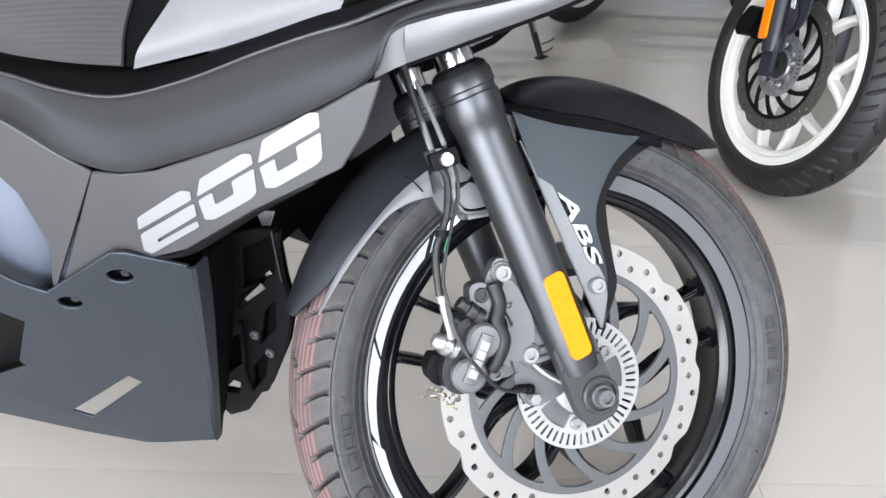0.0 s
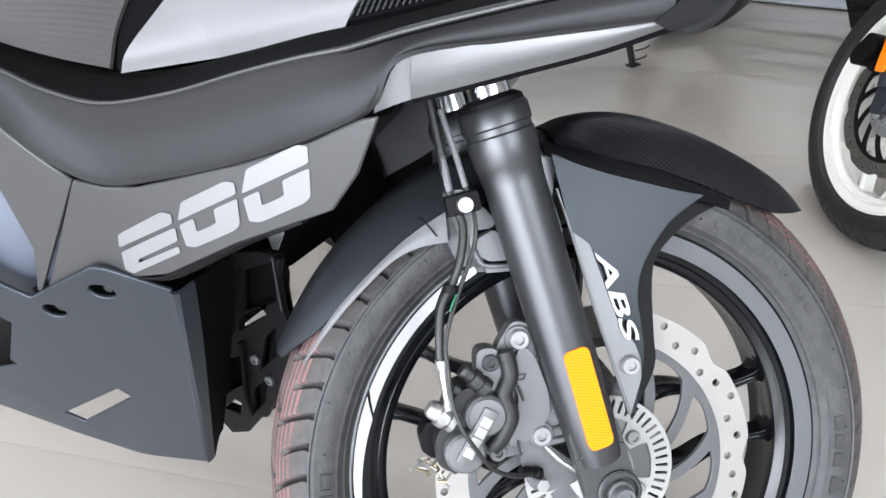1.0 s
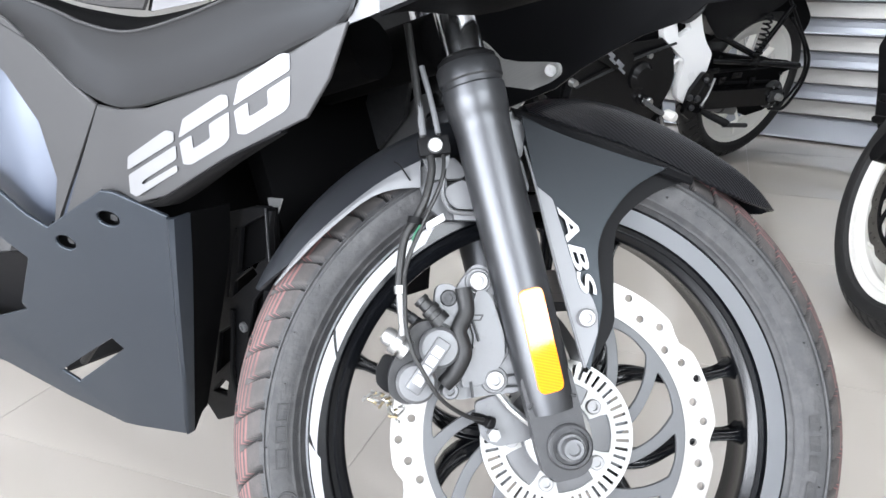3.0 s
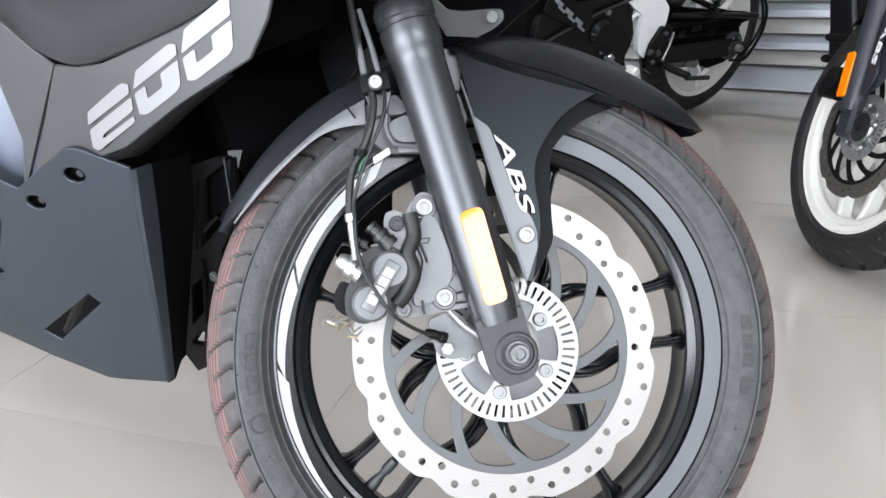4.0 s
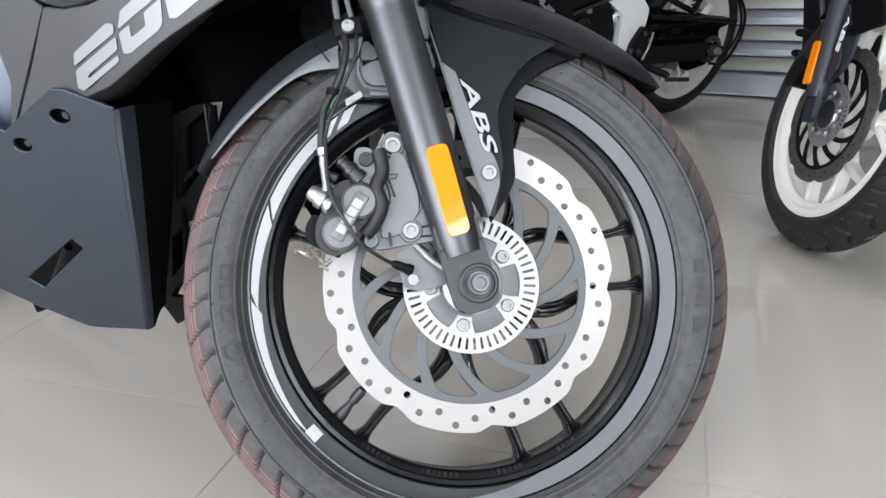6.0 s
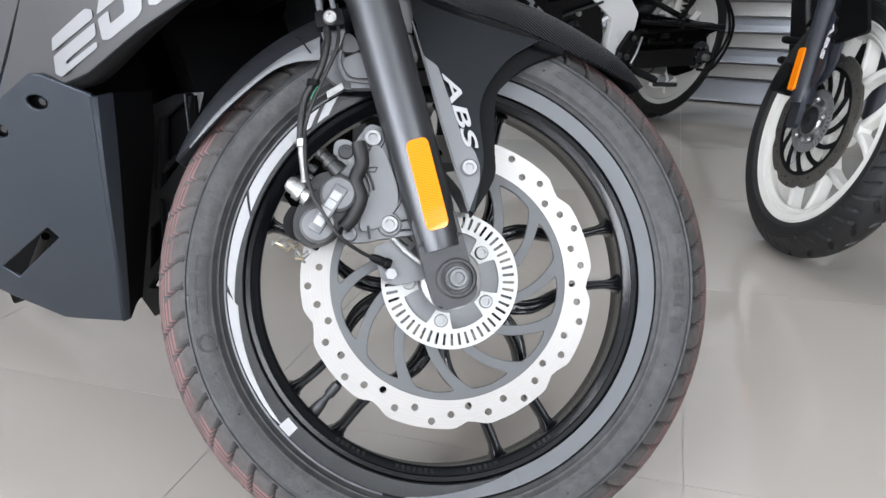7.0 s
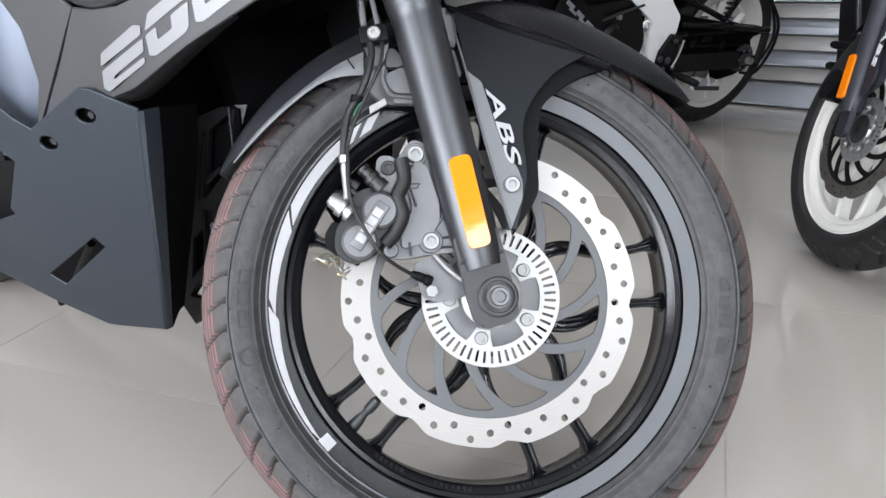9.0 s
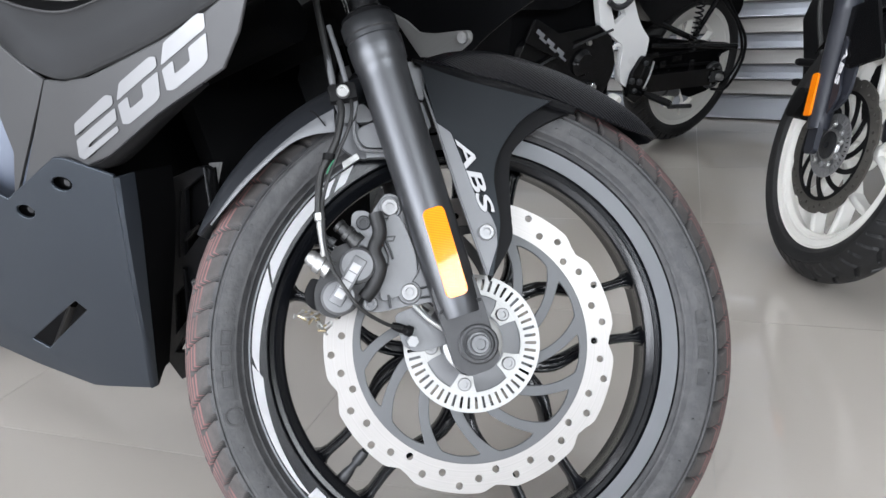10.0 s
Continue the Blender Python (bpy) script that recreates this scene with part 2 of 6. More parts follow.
_sp = TILE.node_tree.nodes.new("ShaderNodeTexNoise")
_sp.inputs["Scale"].default_value, _sp.inputs["Detail"].default_value, _sp.inputs["Roughness"].default_value = 38, 9, 0.75
_sr = TILE.node_tree.nodes.new("ShaderNodeMapRange")
_sr.inputs["From Min"].default_value, _sr.inputs["From Max"].default_value = 0.6, 0.78
_sr.inputs["To Min"].default_value, _sr.inputs["To Max"].default_value = 0.0, 0.16
_sm = TILE.node_tree.nodes.new("ShaderNodeMix")
_sm.data_type = "RGBA"
_sm.inputs["B"].default_value = (0.24, 0.215, 0.19, 1)
TILE.node_tree.links.new(node_of(TILE, "ShaderNodeTexCoord").outputs["Object"], _sp.inputs["Vector"])
TILE.node_tree.links.new(_sp.outputs["Fac"], _sr.inputs["Value"])
TILE.node_tree.links.new(_sr.outputs["Result"], _sm.inputs["Factor"])
TILE.node_tree.links.new(_hsv.outputs["Color"], _sm.inputs["A"])
TILE.node_tree.links.new(_sm.outputs["Result"], TILE.node_tree.nodes["Principled BSDF"].inputs["Base Color"])

# carbon weave for the fender's crown
CARBON = material("carbon_weave_film", (0.012, 0.012, 0.013), 0.34, 0.0, 0.0, 900, 0.1, 12, 0.04, 0.0, 0.2)
_tc = node_of(CARBON, "ShaderNodeTexCoord")
_wv = CARBON.node_tree.nodes.new("ShaderNodeTexWave")
_wv.inputs["Scale"].default_value, _wv.bands_direction = 100, "DIAGONAL"
_bp = CARBON.node_tree.nodes.new("ShaderNodeBump")
_bp.inputs["Strength"].default_value, _bp.inputs["Distance"].default_value = 0.5, 0.0008
CARBON.node_tree.links.new(_tc.outputs["Object"], _wv.inputs["Vector"])
CARBON.node_tree.links.new(_wv.outputs["Fac"], _bp.inputs["Height"])
CARBON.node_tree.links.new(_bp.outputs["Normal"], CARBON.node_tree.nodes["Principled BSDF"].inputs["Normal"])
_mx = CARBON.node_tree.nodes.new("ShaderNodeMix")
_mx.data_type = "RGBA"
_mx.inputs["A"].default_value, _mx.inputs["B"].default_value = (0.0024, 0.0024, 0.003, 1), (0.0068, 0.0072, 0.0088, 1)
CARBON.node_tree.links.new(_wv.outputs["Fac"], _mx.inputs["Factor"])
CARBON.node_tree.links.new(_mx.outputs["Result"], CARBON.node_tree.nodes["Principled BSDF"].inputs["Base Color"])

# ribbed knee pad on the tank
KNEE = material("ribbed_rubber_pad", (0.037, 0.0352, 0.0348), 0.65, 0.0, 0.0, 900, 0.08, 12, 0.05, specular=0.3)
_tc = node_of(KNEE, "ShaderNodeTexCoord")
_wv = KNEE.node_tree.nodes.new("ShaderNodeTexWave")
_wv.inputs["Scale"].default_value, _wv.bands_direction = 75, "Z"
_bp = KNEE.node_tree.nodes.new("ShaderNodeBump")
_bp.inputs["Strength"].default_value, _bp.inputs["Distance"].default_value = 0.35, 0.0006
KNEE.node_tree.links.new(_tc.outputs["Object"], _wv.inputs["Vector"])
KNEE.node_tree.links.new(_wv.outputs["Fac"], _bp.inputs["Height"])
KNEE.node_tree.links.new(_bp.outputs["Normal"], KNEE.node_tree.nodes["Principled BSDF"].inputs["Normal"])

# perforated shutter slat: rows of small dark holes
PERF = material("perforated_galvanised_slat", (0.31, 0.303, 0.29), 0.45, 0.5, 0.1, 700, 0.12, 4, 0.08)
_tc = node_of(PERF, "ShaderNodeTexCoord")
_vo = PERF.node_tree.nodes.new("ShaderNodeTexVoronoi")
_vo.inputs["Scale"].default_value, _vo.inputs["Randomness"].default_value = 150, 0.15
_lt = PERF.node_tree.nodes.new("ShaderNodeMath")
_lt.operation, _lt.inputs[1].default_value = "GREATER_THAN", 0.33
_mx = PERF.node_tree.nodes.new("ShaderNodeMix")
_mx.data_type = "RGBA"
_mx.inputs["A"].default_value = (0.26, 0.25, 0.235, 1)
PERF.node_tree.links.new(_tc.outputs["Object"], _vo.inputs["Vector"])
PERF.node_tree.links.new(_vo.outputs["Distance"], _lt.inputs[0])
PERF.node_tree.links.new(_lt.outputs[0], _mx.inputs["Factor"])
PERF.node_tree.links.new(node_of(PERF, "ShaderNodeMix").outputs["Result"], _mx.inputs["B"])
PERF.node_tree.links.new(_mx.outputs["Result"], PERF.node_tree.nodes["Principled BSDF"].inputs["Base Color"])


# ---------------------------------------------------------------- mesh helpers
def part(name, bm, mat, parent=None, label="", smooth=True, m=None, bevel=0.0, sharp=35):
    """Links a bmesh as one mesh object under a thing or a part. m: where its own space lies in the world."""
    bmesh.ops.recalc_face_normals(bm, faces=bm.faces[:])
    me = bpy.data.meshes.new(name)
    bm.to_mesh(me)
    bm.free()
    for one in mat if isinstance(mat, (list, tuple)) else [mat]:
        me.materials.append(one)
    if smooth:
        me.shade_smooth()
        me.set_sharp_from_angle(angle=radians(sharp))
    ob = new(name, me)
    if m is not None:
        ob.matrix_world = m
    if parent is not None:
        ob.parent = parent
        ob.matrix_parent_inverse = world_of(parent).inverted()
    if bevel:
        mod = ob.modifiers.new("bevel", "BEVEL")
        mod.width, mod.segments, mod.limit_method, mod.angle_limit = bevel, 2, "ANGLE", radians(40)
    if label:
        tagged(ob, label)
    return ob


def world_of(ob):
    m = ob.matrix_basis.copy()
    return world_of(ob.parent) @ ob.matrix_parent_inverse @ m if ob.parent else m


def empty(name, m, label, category, group="", kind=""):
    ob = new(name)
    ob.matrix_world = m
    ob.empty_display_size = 0.1
    return tagged(ob, label, category, group, kind)


def lathe(profile, segs=96, a0=0.0, a1=360.0, bm=None, closed=True, slots=None):
    """Turns a profile of (radius, y) round the y axis; closed: the profile is a loop."""
    bm = bm or bmesh.new()
    full = abs(a1 - a0) >= 359.9
    n = segs if full else segs + 1
    rings = []
    for i in range(n):
        a = radians(a0 + (a1 - a0) * i / segs)
        rings.append([bm.verts.new((r * math.cos(a), y, r * math.sin(a))) for r, y in profile])
    k = len(profile)
    for i in range(segs):
        p, q = rings[i], rings[(i + 1) % n]
        for j in range(k if closed else k - 1):
            f = bm.faces.new((p[j], p[(j + 1) % k], q[(j + 1) % k], q[j]))
            if slots:
                f.material_index = slots[j]
    if not full and closed:
        bm.faces.new(rings[0])
        bm.faces.new(rings[-1])
    return bm


def rod(a, b, r0, r1=None, segs=20, bm=None, steps=None, caps=True):
    """A turned rod from a to b. steps: (share of the way, radius) rows instead of r0 and r1."""
    bm = bm or bmesh.new()
    a, b = Vector(a), Vector(b)
    turn = (b - a).to_track_quat("Z", "Y").to_matrix()
    rows = steps or [(0, r0), (1, r1 if r1 is not None else r0)]
    rings = []
    for s, r in rows:
        c = a.lerp(b, s)
        rings.append([bm.verts.new(c + turn @ Vector((r * math.cos(2 * math.pi * i / segs), r * math.sin(2 * math.pi * i / segs), 0))) for i in range(segs)])
    for p, q in zip(rings, rings[1:]):
        for i in range(segs):
            bm.faces.new((p[i], p[(i + 1) % segs], q[(i + 1) % segs], q[i]))
    if caps:
        bm.faces.new(rings[0][::-1])
        bm.faces.new(rings[-1])
    return bm


def spline(points, n):
    """Points along a Catmull-Rom curve through those given, n to a span."""
    p = [Vector(q) for q in points]
    p = [2 * p[0] - p[1]] + p + [2 * p[-1] - p[-2]]
    out = []
    for i in range(1, len(p) - 2):
        for k in range(n):
            t = k / n
            out.append(0.5 * (2 * p[i] + (p[i + 1] - p[i - 1]) * t + (2 * p[i - 1] - 5 * p[i] + 4 * p[i + 1] - p[i + 2]) * t * t
                              + (3 * p[i] - p[i - 1] - 3 * p[i + 1] + p[i + 2]) * t ** 3))
    return out + [p[-2]]


def hose(points, radius, segs=10, n=8, bm=None):
    """A bent tube along a smooth curve through points."""
    bm = bm or bmesh.new()
    path = spline(points, n)
    up = Vector((0.3, 1, 0.2)).normalized()
    rings = []
    for i, c in enumerate(path):
        d = (path[min(i + 1, len(path) - 1)] - path[max(i - 1, 0)]).normalized()
        u = (up - d * up.dot(d)).normalized()
        v = d.cross(u)
        rings.append([bm.verts.new(c + radius * (u * math.cos(2 * math.pi * k / segs) + v * math.sin(2 * math.pi * k / segs))) for k in range(segs)])
    for p, q in zip(rings, rings[1:]):
        for k in range(segs):
            bm.faces.new((p[k], p[(k + 1) % segs], q[(k + 1) % segs], q[k]))
    bm.faces.new(rings[0][::-1])
    bm.faces.new(rings[-1])
    return bm


def slab(loops, push, bm=None):
    """A flat plate: the first loop is its outline, the others are holes; push is its thickness as a vector."""
    bm = bm or bmesh.new()
    sides, front = [], []
    for loop in loops:
        vs = [bm.verts.new(p) for p in loop]
        es = [bm.edges.new((vs[i], vs[(i + 1) % len(vs)])) for i in range(len(vs))]
        sides.append(vs)
        front += es
    made = bmesh.ops.triangle_fill(bm, use_beauty=True, use_dissolve=False, edges=front)
    faces = [g for g in made["geom"] if isinstance(g, bmesh.types.BMFace)]
    twin = {v: bm.verts.new(v.co + Vector(push)) for vs in sides for v in vs}
    for f in faces:
        bm.faces.new([twin[v] for v in reversed(f.verts)])
    for vs in sides:
        for i in range(len(vs)):
            a, b = vs[i], vs[(i + 1) % len(vs)]
            bm.faces.new((a, b, twin[b], twin[a]))
    return bm


def circle(r, n, y=0.0, cx=0.0, cz=0.0, phase=0.0):
    return [(cx + r * math.cos(2 * math.pi * i / n + phase), y, cz + r * math.sin(2 * math.pi * i / n + phase)) for i in range(n)]


def rounded(points, radius, n=5):
    """A 2D outline with its corners rounded off."""
    out, k = [], len(points)
    for i in range(k):
        a, b, c = (Vector(points[(i + j) % k]) for j in (-1, 0, 1))
        u, v = (a - b), (c - b)
        cut = min(radius, 0.45 * u.length, 0.45 * v.length)
        p, q = b + u.normalized() * cut, b + v.normalized() * cut
        for j in range(n + 1):
            t = j / n
            out.append(((1 - t) ** 2 * p + 2 * t * (1 - t) * b + t * t * q)[:])
    return out


def loft(rows, nu=6, nv=6, thick=0.003):
    """A smooth shell through rows of points, with thickness."""
    fine = [spline(r, nu) for r in rows]
    cols = [spline([r[i] for r in fine], nv) for i in range(len(fine[0]))]
    bm = bmesh.new()
    grid = [[bm.verts.new(p) for p in c] for c in cols]
    for a, b in zip(grid, grid[1:]):
        for j in range(len(a) - 1):
            bm.faces.new((a[j], a[j + 1], b[j + 1], b[j]))
    bmesh.ops.recalc_face_normals(bm, faces=bm.faces[:])
    bmesh.ops.solidify(bm, geom=bm.faces[:], thickness=thick)
    return bm


def box(sx, sy, sz, cx=0.0, cy=0.0, cz=0.0, bm=None, turn=None, bevel=0.0, taper=1.0):
    bm = bm or bmesh.new()
    vs = []
    for z in (-1, 1):
        k = taper if z > 0 else 1.0
        for x, y in ((-1, -1), (1, -1), (1, 1), (-1, 1)):
            p = Vector((x * sx / 2 * k, y * sy / 2 * k, z * sz / 2))
            vs.append(bm.verts.new((turn @ p if turn else p) + Vector((cx, cy, cz))))
    fs = [bm.faces.new([vs[i] for i in f]) for f in ((3, 2, 1, 0), (4, 5, 6, 7), (0, 1, 5, 4), (1, 2, 6, 5), (2, 3, 7, 6), (3, 0, 4, 7))]
    if bevel:
        bmesh.ops.bevel(bm, geom=list({e for f in fs for e in f.edges}), offset=bevel, segments=2, affect="EDGES", profile=0.6)
    return bm


def turn_y(deg):
    return Matrix.Rotation(radians(deg), 3, "Y")


def bolt(centre, r, depth, bm=None, head=True):
    """A round-headed bolt with a hexagon socket, its axis along y, its face towards -y."""
    x, y, z = centre
    bm = bm or bmesh.new()
    prof = [(0.0001, 0.0), (r, 0.0), (r, -depth * 0.7), (r * 0.86, -depth), (r * 0.52, -depth), (r * 0.5, -depth * 0.45), (0.0001, -depth * 0.45)]
    start = len(bm.verts)
    lathe(prof, 18, bm=bm, closed=False)
    bm.verts.ensure_lookup_table()
    for v in bm.verts[start:]:
        v.co += Vector((x, y, z))
    return bm


# ---------------------------------------------------------------- front wheel, in its own space
# origin: the middle of the brake disc; x ahead, y to the far side, z up in the wheel's plane
YC = 0.045


def tyre(parent, m, rubber, tread, red, segs=1080, pitches=60, slim=1.0):
    half = [(0.2195, 0.030), (0.224, 0.036), (0.2295, 0.0385), (0.2305, 0.0410), (0.2325, 0.0414), (0.2333, 0.0428), (0.2362, 0.0446), (0.2366, 0.0452), (0.2374, 0.0454), (0.2378, 0.0454), (0.240, 0.0468), (0.249, 0.0492), (0.2572, 0.0496), (0.2582, 0.0484), (0.2600, 0.0482), (0.2612, 0.0494), (0.2625, 0.0488)]
    crown = []
    for i in range(1, 46):
        t = 1 - 2 * i / 46
        crown.append((0.2625 + 0.0335 * (1 - abs(t) ** 2.15), 0.0488 * (abs(t) ** 0.93) * (1 if t > 0 else -1)))
    prof = [(r, YC - y) for r, y in half] + [(r, YC - y) for r, y in crown] + [(r, YC + y) for r, y in reversed(half)]
    prof = [(0.2195 + (r - 0.2195) * slim, YC + (y - YC) * (0.5 + 0.5 * slim)) for r, y in prof]
    k, nh, nc = len(prof), len(half), len(crown)
    slots = []
    for j in range(k):
        mid = (j - nh + 1) / (nc + 1)
        slots.append(1 if 0.02 < mid < 0.98 else 0)
    for j in (nh + 5, nh + 7, nh + 9, nh + 11, nh + 14, nh + 17, nh + 19, nh + 21):
        slots[j] = 2
    bm = lathe(prof, segs, closed=True, slots=slots)
    bm.verts.ensure_lookup_table()
    sunk = set()
    for i in range(segs):
        turn = i / segs * pitches
        for j in range(nh, nh + nc):
            v = 1 - 2 * (j - nh + 1) / 46
            side = 1 if v > 0 else -1
            w = abs(v)
            cut = 0.0
            ph = (turn + 1.25 * w + (0.5 if side > 0 else 0.0)) % 1.0
            if (0.36 if int(turn) % 2 else 0.6) < w < 0.985 and abs(ph - 0.5) < 0.085:
                cut = 0.0065
            ph2 = (turn * 0.5 - 0.9 * w + 0.25 * side) % 1.0
            if 0.05 < w < 0.42 and abs(ph2 - 0.5) < 0.075:
                cut = 0.005
            if cut:
                sunk.add(i * k + j)
                vert = bm.verts[i * k + j]
                c = vert.co
                r = math.hypot(c.x, c.z)
                c.x *= (r - cut) / r
                c.z *= (r - cut) / r
    bm.verts.index_update()
    # sunk faces take the darkest rubber, which paints shade into the grooves
    for f in bm.faces:
        if sum(v.index in sunk for v in f.verts) > 2:
            f.material_index = 3
    ob = part("tyre", bm, [rubber, tread, red, RUBBER_NEW], parent, "black road tyre with dusty tread and faded red lines", m=m, sharp=50)
    return ob


def sidewall_marks(ty, m):
    """Raised marks on the tyre's near wall, as plain blocks."""
    def mark(a0, a1, r0, r1, n=6, hollow=True):
        bm = bmesh.new()
        loop = []
        for i in range(n + 1):
            a = radians(a0 + (a1 - a0) * i / n)
            loop.append((r1 * math.cos(a), YC - 0.0491, r1 * math.sin(a)))
        for i in range(n, -1, -1):
            a = radians(a0 + (a1 - a0) * i / n)
            loop.append((r0 * math.cos(a), YC - 0.0491, r0 * math.sin(a)))
        cr, ca, hole = (r0 + r1) / 2, radians((a0 + a1) / 2), []
        dr, da = (r1 - r0) / 2 - 0.0011, max(0.0006, radians((a1 - a0) / 2) * cr - 0.0011) / cr
        for u, v in ((-1, -1), (1, -1), (1, 1), (-1, 1)):
            hole.append(((cr + dr * v) * math.cos(ca + da * u), YC - 0.0491, (cr + dr * v) * math.sin(ca + da * u)))
        return slab([loop, hole] if hollow else [loop], (0, -0.0008 if hollow else -0.0005, 0), bm)
    # hollow marks get darker rubber: the shaded outline of letters, put into colour
    for a0, a1 in ((184, 187.5), (188.6, 192), (193.2, 197.2), (3, 6.2), (7.2, 10.5), (11.6, 15), (-3.5, 0.5)):
        part("raised_mark", mark(a0, a1, 0.241, 0.2515, hollow=a0 > 90), RUBBER_NEW if a0 > 90 else RUBBER, ty, "raised rubber mark, shade painted into the hollow ones", m=m)
    ring = lathe([(0.0075, 0), (0.0095, 0), (0.0095, -0.0012), (0.0075, -0.0012)], 24)
    a = radians(204)
    bmesh.ops.translate(ring, verts=ring.verts[:], vec=(0.246 * math.cos(a), YC - 0.0491, 0.246 * math.sin(a)))
    part("raised_mark", ring, RUBBER_NEW, ty, "raised round rubber emblem", m=m)
    a0 = 40.0
    for w in (2.8, 1.0, 3.1, 2.6, 2.9, 2.4, 3.2, 2.0, 2.8):
        part("raised_mark", mark(a0, a0 + w, 0.2455, 0.2515, 3, False), RUBBER, ty, "small raised rubber mark", m=m)
        a0 += w + 1.1
    stub = None
    rnd = random.Random(11)
    for i in range(34):
        a, r = radians(10.6 * i + rnd.uniform(-2, 2)), 0.2535 + rnd.uniform(-0.009, 0.006)
        at = m @ Matrix.Translation((r * math.cos(a), YC - 0.049, r * math.sin(a)))
        if stub is None:
            stub = part("vent_stub", rod((0, 0.0005, 0), (0, -0.0022, 0), 0.0009, 0.0005, 6), RUBBER_NEW, ty, m=at)
        else:
            ob = new("vent_stub", stub.data)
            ob.matrix_world = at
            ob.parent = ty
            ob.matrix_parent_inverse = world_of(ty).inverted()


def rim(parent, m, metal, segs=160):
    near = [(0.2268, 0.0105), (0.2262, 0.0082), (0.2235, 0.0074), (0.2085, 0.0089), (0.2072, 0.0098), (0.2062, 0.0150), (0.2020, 0.0166), (0.2010, 0.0150), (0.2000, 0.0144), (0.1992, 0.0150), (0.1986, 0.0153), (0.1934, 0.0188), (0.1924, 0.0200), (0.1920, 0.0225), (0.1935, 0.030), (0.1985, YC)]
    far = [(max(r, 0.2), 2 * YC - y) for r, y in reversed(near[:-1])]
    prof = near + far + [(0.214, 2 * YC - 0.016), (0.205, YC + 0.012), (0.205, YC - 0.012), (0.214, 0.016)]
    bm = lathe(prof, segs)
    ob = part("rim", bm, metal, parent, m=m, sharp=22)
    hub = lathe([(0.0085, 0.002), (0.034, 0.002), (0.038, 0.008), (0.036, 0.02), (0.030, YC - 0.01), (0.030, YC + 0.01), (0.036, YC + 0.03), (0.036, 2 * YC), (0.0085, 2 * YC)], 48)
    part("hub", hub, metal, ob, m=m)
    return ob


SWEEP = ((0.03, 33.5), (0.06, 32.0), (0.08, 29.5), (0.10, 25.0), (0.126, 14.8), (0.14, 12.0), (0.16, 10.2), (0.1975, 9.3))


def sweep(r):
    """Degrees between a spoke and the middle of its pair, by radius: the two stand parallel at the rim and part towards the hub."""
    for (r0, a0), (r1, a1) in zip(SWEEP, SWEEP[1:]):
        if r <= r1:
            return a0 + (a1 - a0) * (r - r0) / (r1 - r0)
    return SWEEP[-1][1]


def spoke(ob, m, metal, a_hub, a_rim, w=0.0088, bent=0):
    """One cast spoke: a ridged beam that runs from the hub to the rim and spreads at its root. bent: which of a swept pair it is."""
    bm = bmesh.new()
    rings = []
    for i in range(25):
        t = i / 24
        r = 0.030 + (0.1975 - 0.030) * t
        a = radians(a_hub + bent * (sweep(r - 0.006) + sweep(r) + sweep(min(0.1975, r + 0.006))) / 3 if bent else a_hub + (a_rim - a_hub) * t ** 0.75)
        hw = (w + 0.014 * (max(0, t - 0.92) / 0.08) ** 2 + 0.007 * min(1.0, max(0, 0.72 - t) / 0.3)) / 2
        dep = 0.019 - 0.004 * t
        c = Vector((r * math.cos(a), 0, r * math.sin(a)))
        side = Vector((-math.sin(a), 0, math.cos(a)))
        ring = []
        for s, y in ((-1, YC + dep * 0.7), (-1, YC - dep * 0.8), (-0.72, YC - dep), (-0.3, YC - dep * 0.84), (0.3, YC - dep * 0.84), (0.72, YC - dep), (1, YC - dep * 0.8), (1, YC + dep * 0.7)):
            ring.append(bm.verts.new(c + side * hw * s + Vector((0, y, 0))))
        rings.append(ring)
    for p, q in zip(rings, rings[1:]):
        for j in range(8):
            bm.faces.new((p[j], p[(j + 1) % 8], q[(j + 1) % 8], q[j]))
    bm.faces.new(rings[0][::-1])
    bm.faces.new(rings[-1])
    return part("spoke", bm, metal, ob, m=m, bevel=0.0012)


def arc_plate(a0, a1, r0, r1, y0, y1, n=24, lean=0.0, r0_end=None):
    """A thin plate along a ring; lean slants its ends; y runs from y0 at r0 to y1 at r1."""
    bm = bmesh.new()
    rows = []
    for i in range(n + 1):
        t = i / n
        lo = r0 if r0_end is None else r0 + (r0_end - r0) * t
        row = []
        for s in (0, 0.5, 1):
            r = lo + (r1 - lo) * s
            y = y0 + (y1 - y0) * (r - r0) / (r1 - r0)
            a = radians(a0 + (a1 - a0) * t + lean * (s - 0.5))
            row.append(bm.verts.new((r * math.cos(a), y, r * math.sin(a))))
        rows.append(row)
    for p, q in zip(rows, rows[1:]):
        for j in range(2):
            bm.faces.new((p[j], p[j + 1], q[j + 1], q[j]))
    bmesh.ops.solidify(bm, geom=bm.faces[:], thickness=0.0005)
    return bm


TH0 = 7.9
HOLE_R = (0.1291, 0.1396, 0.1327, 0.1432, 0.1359)


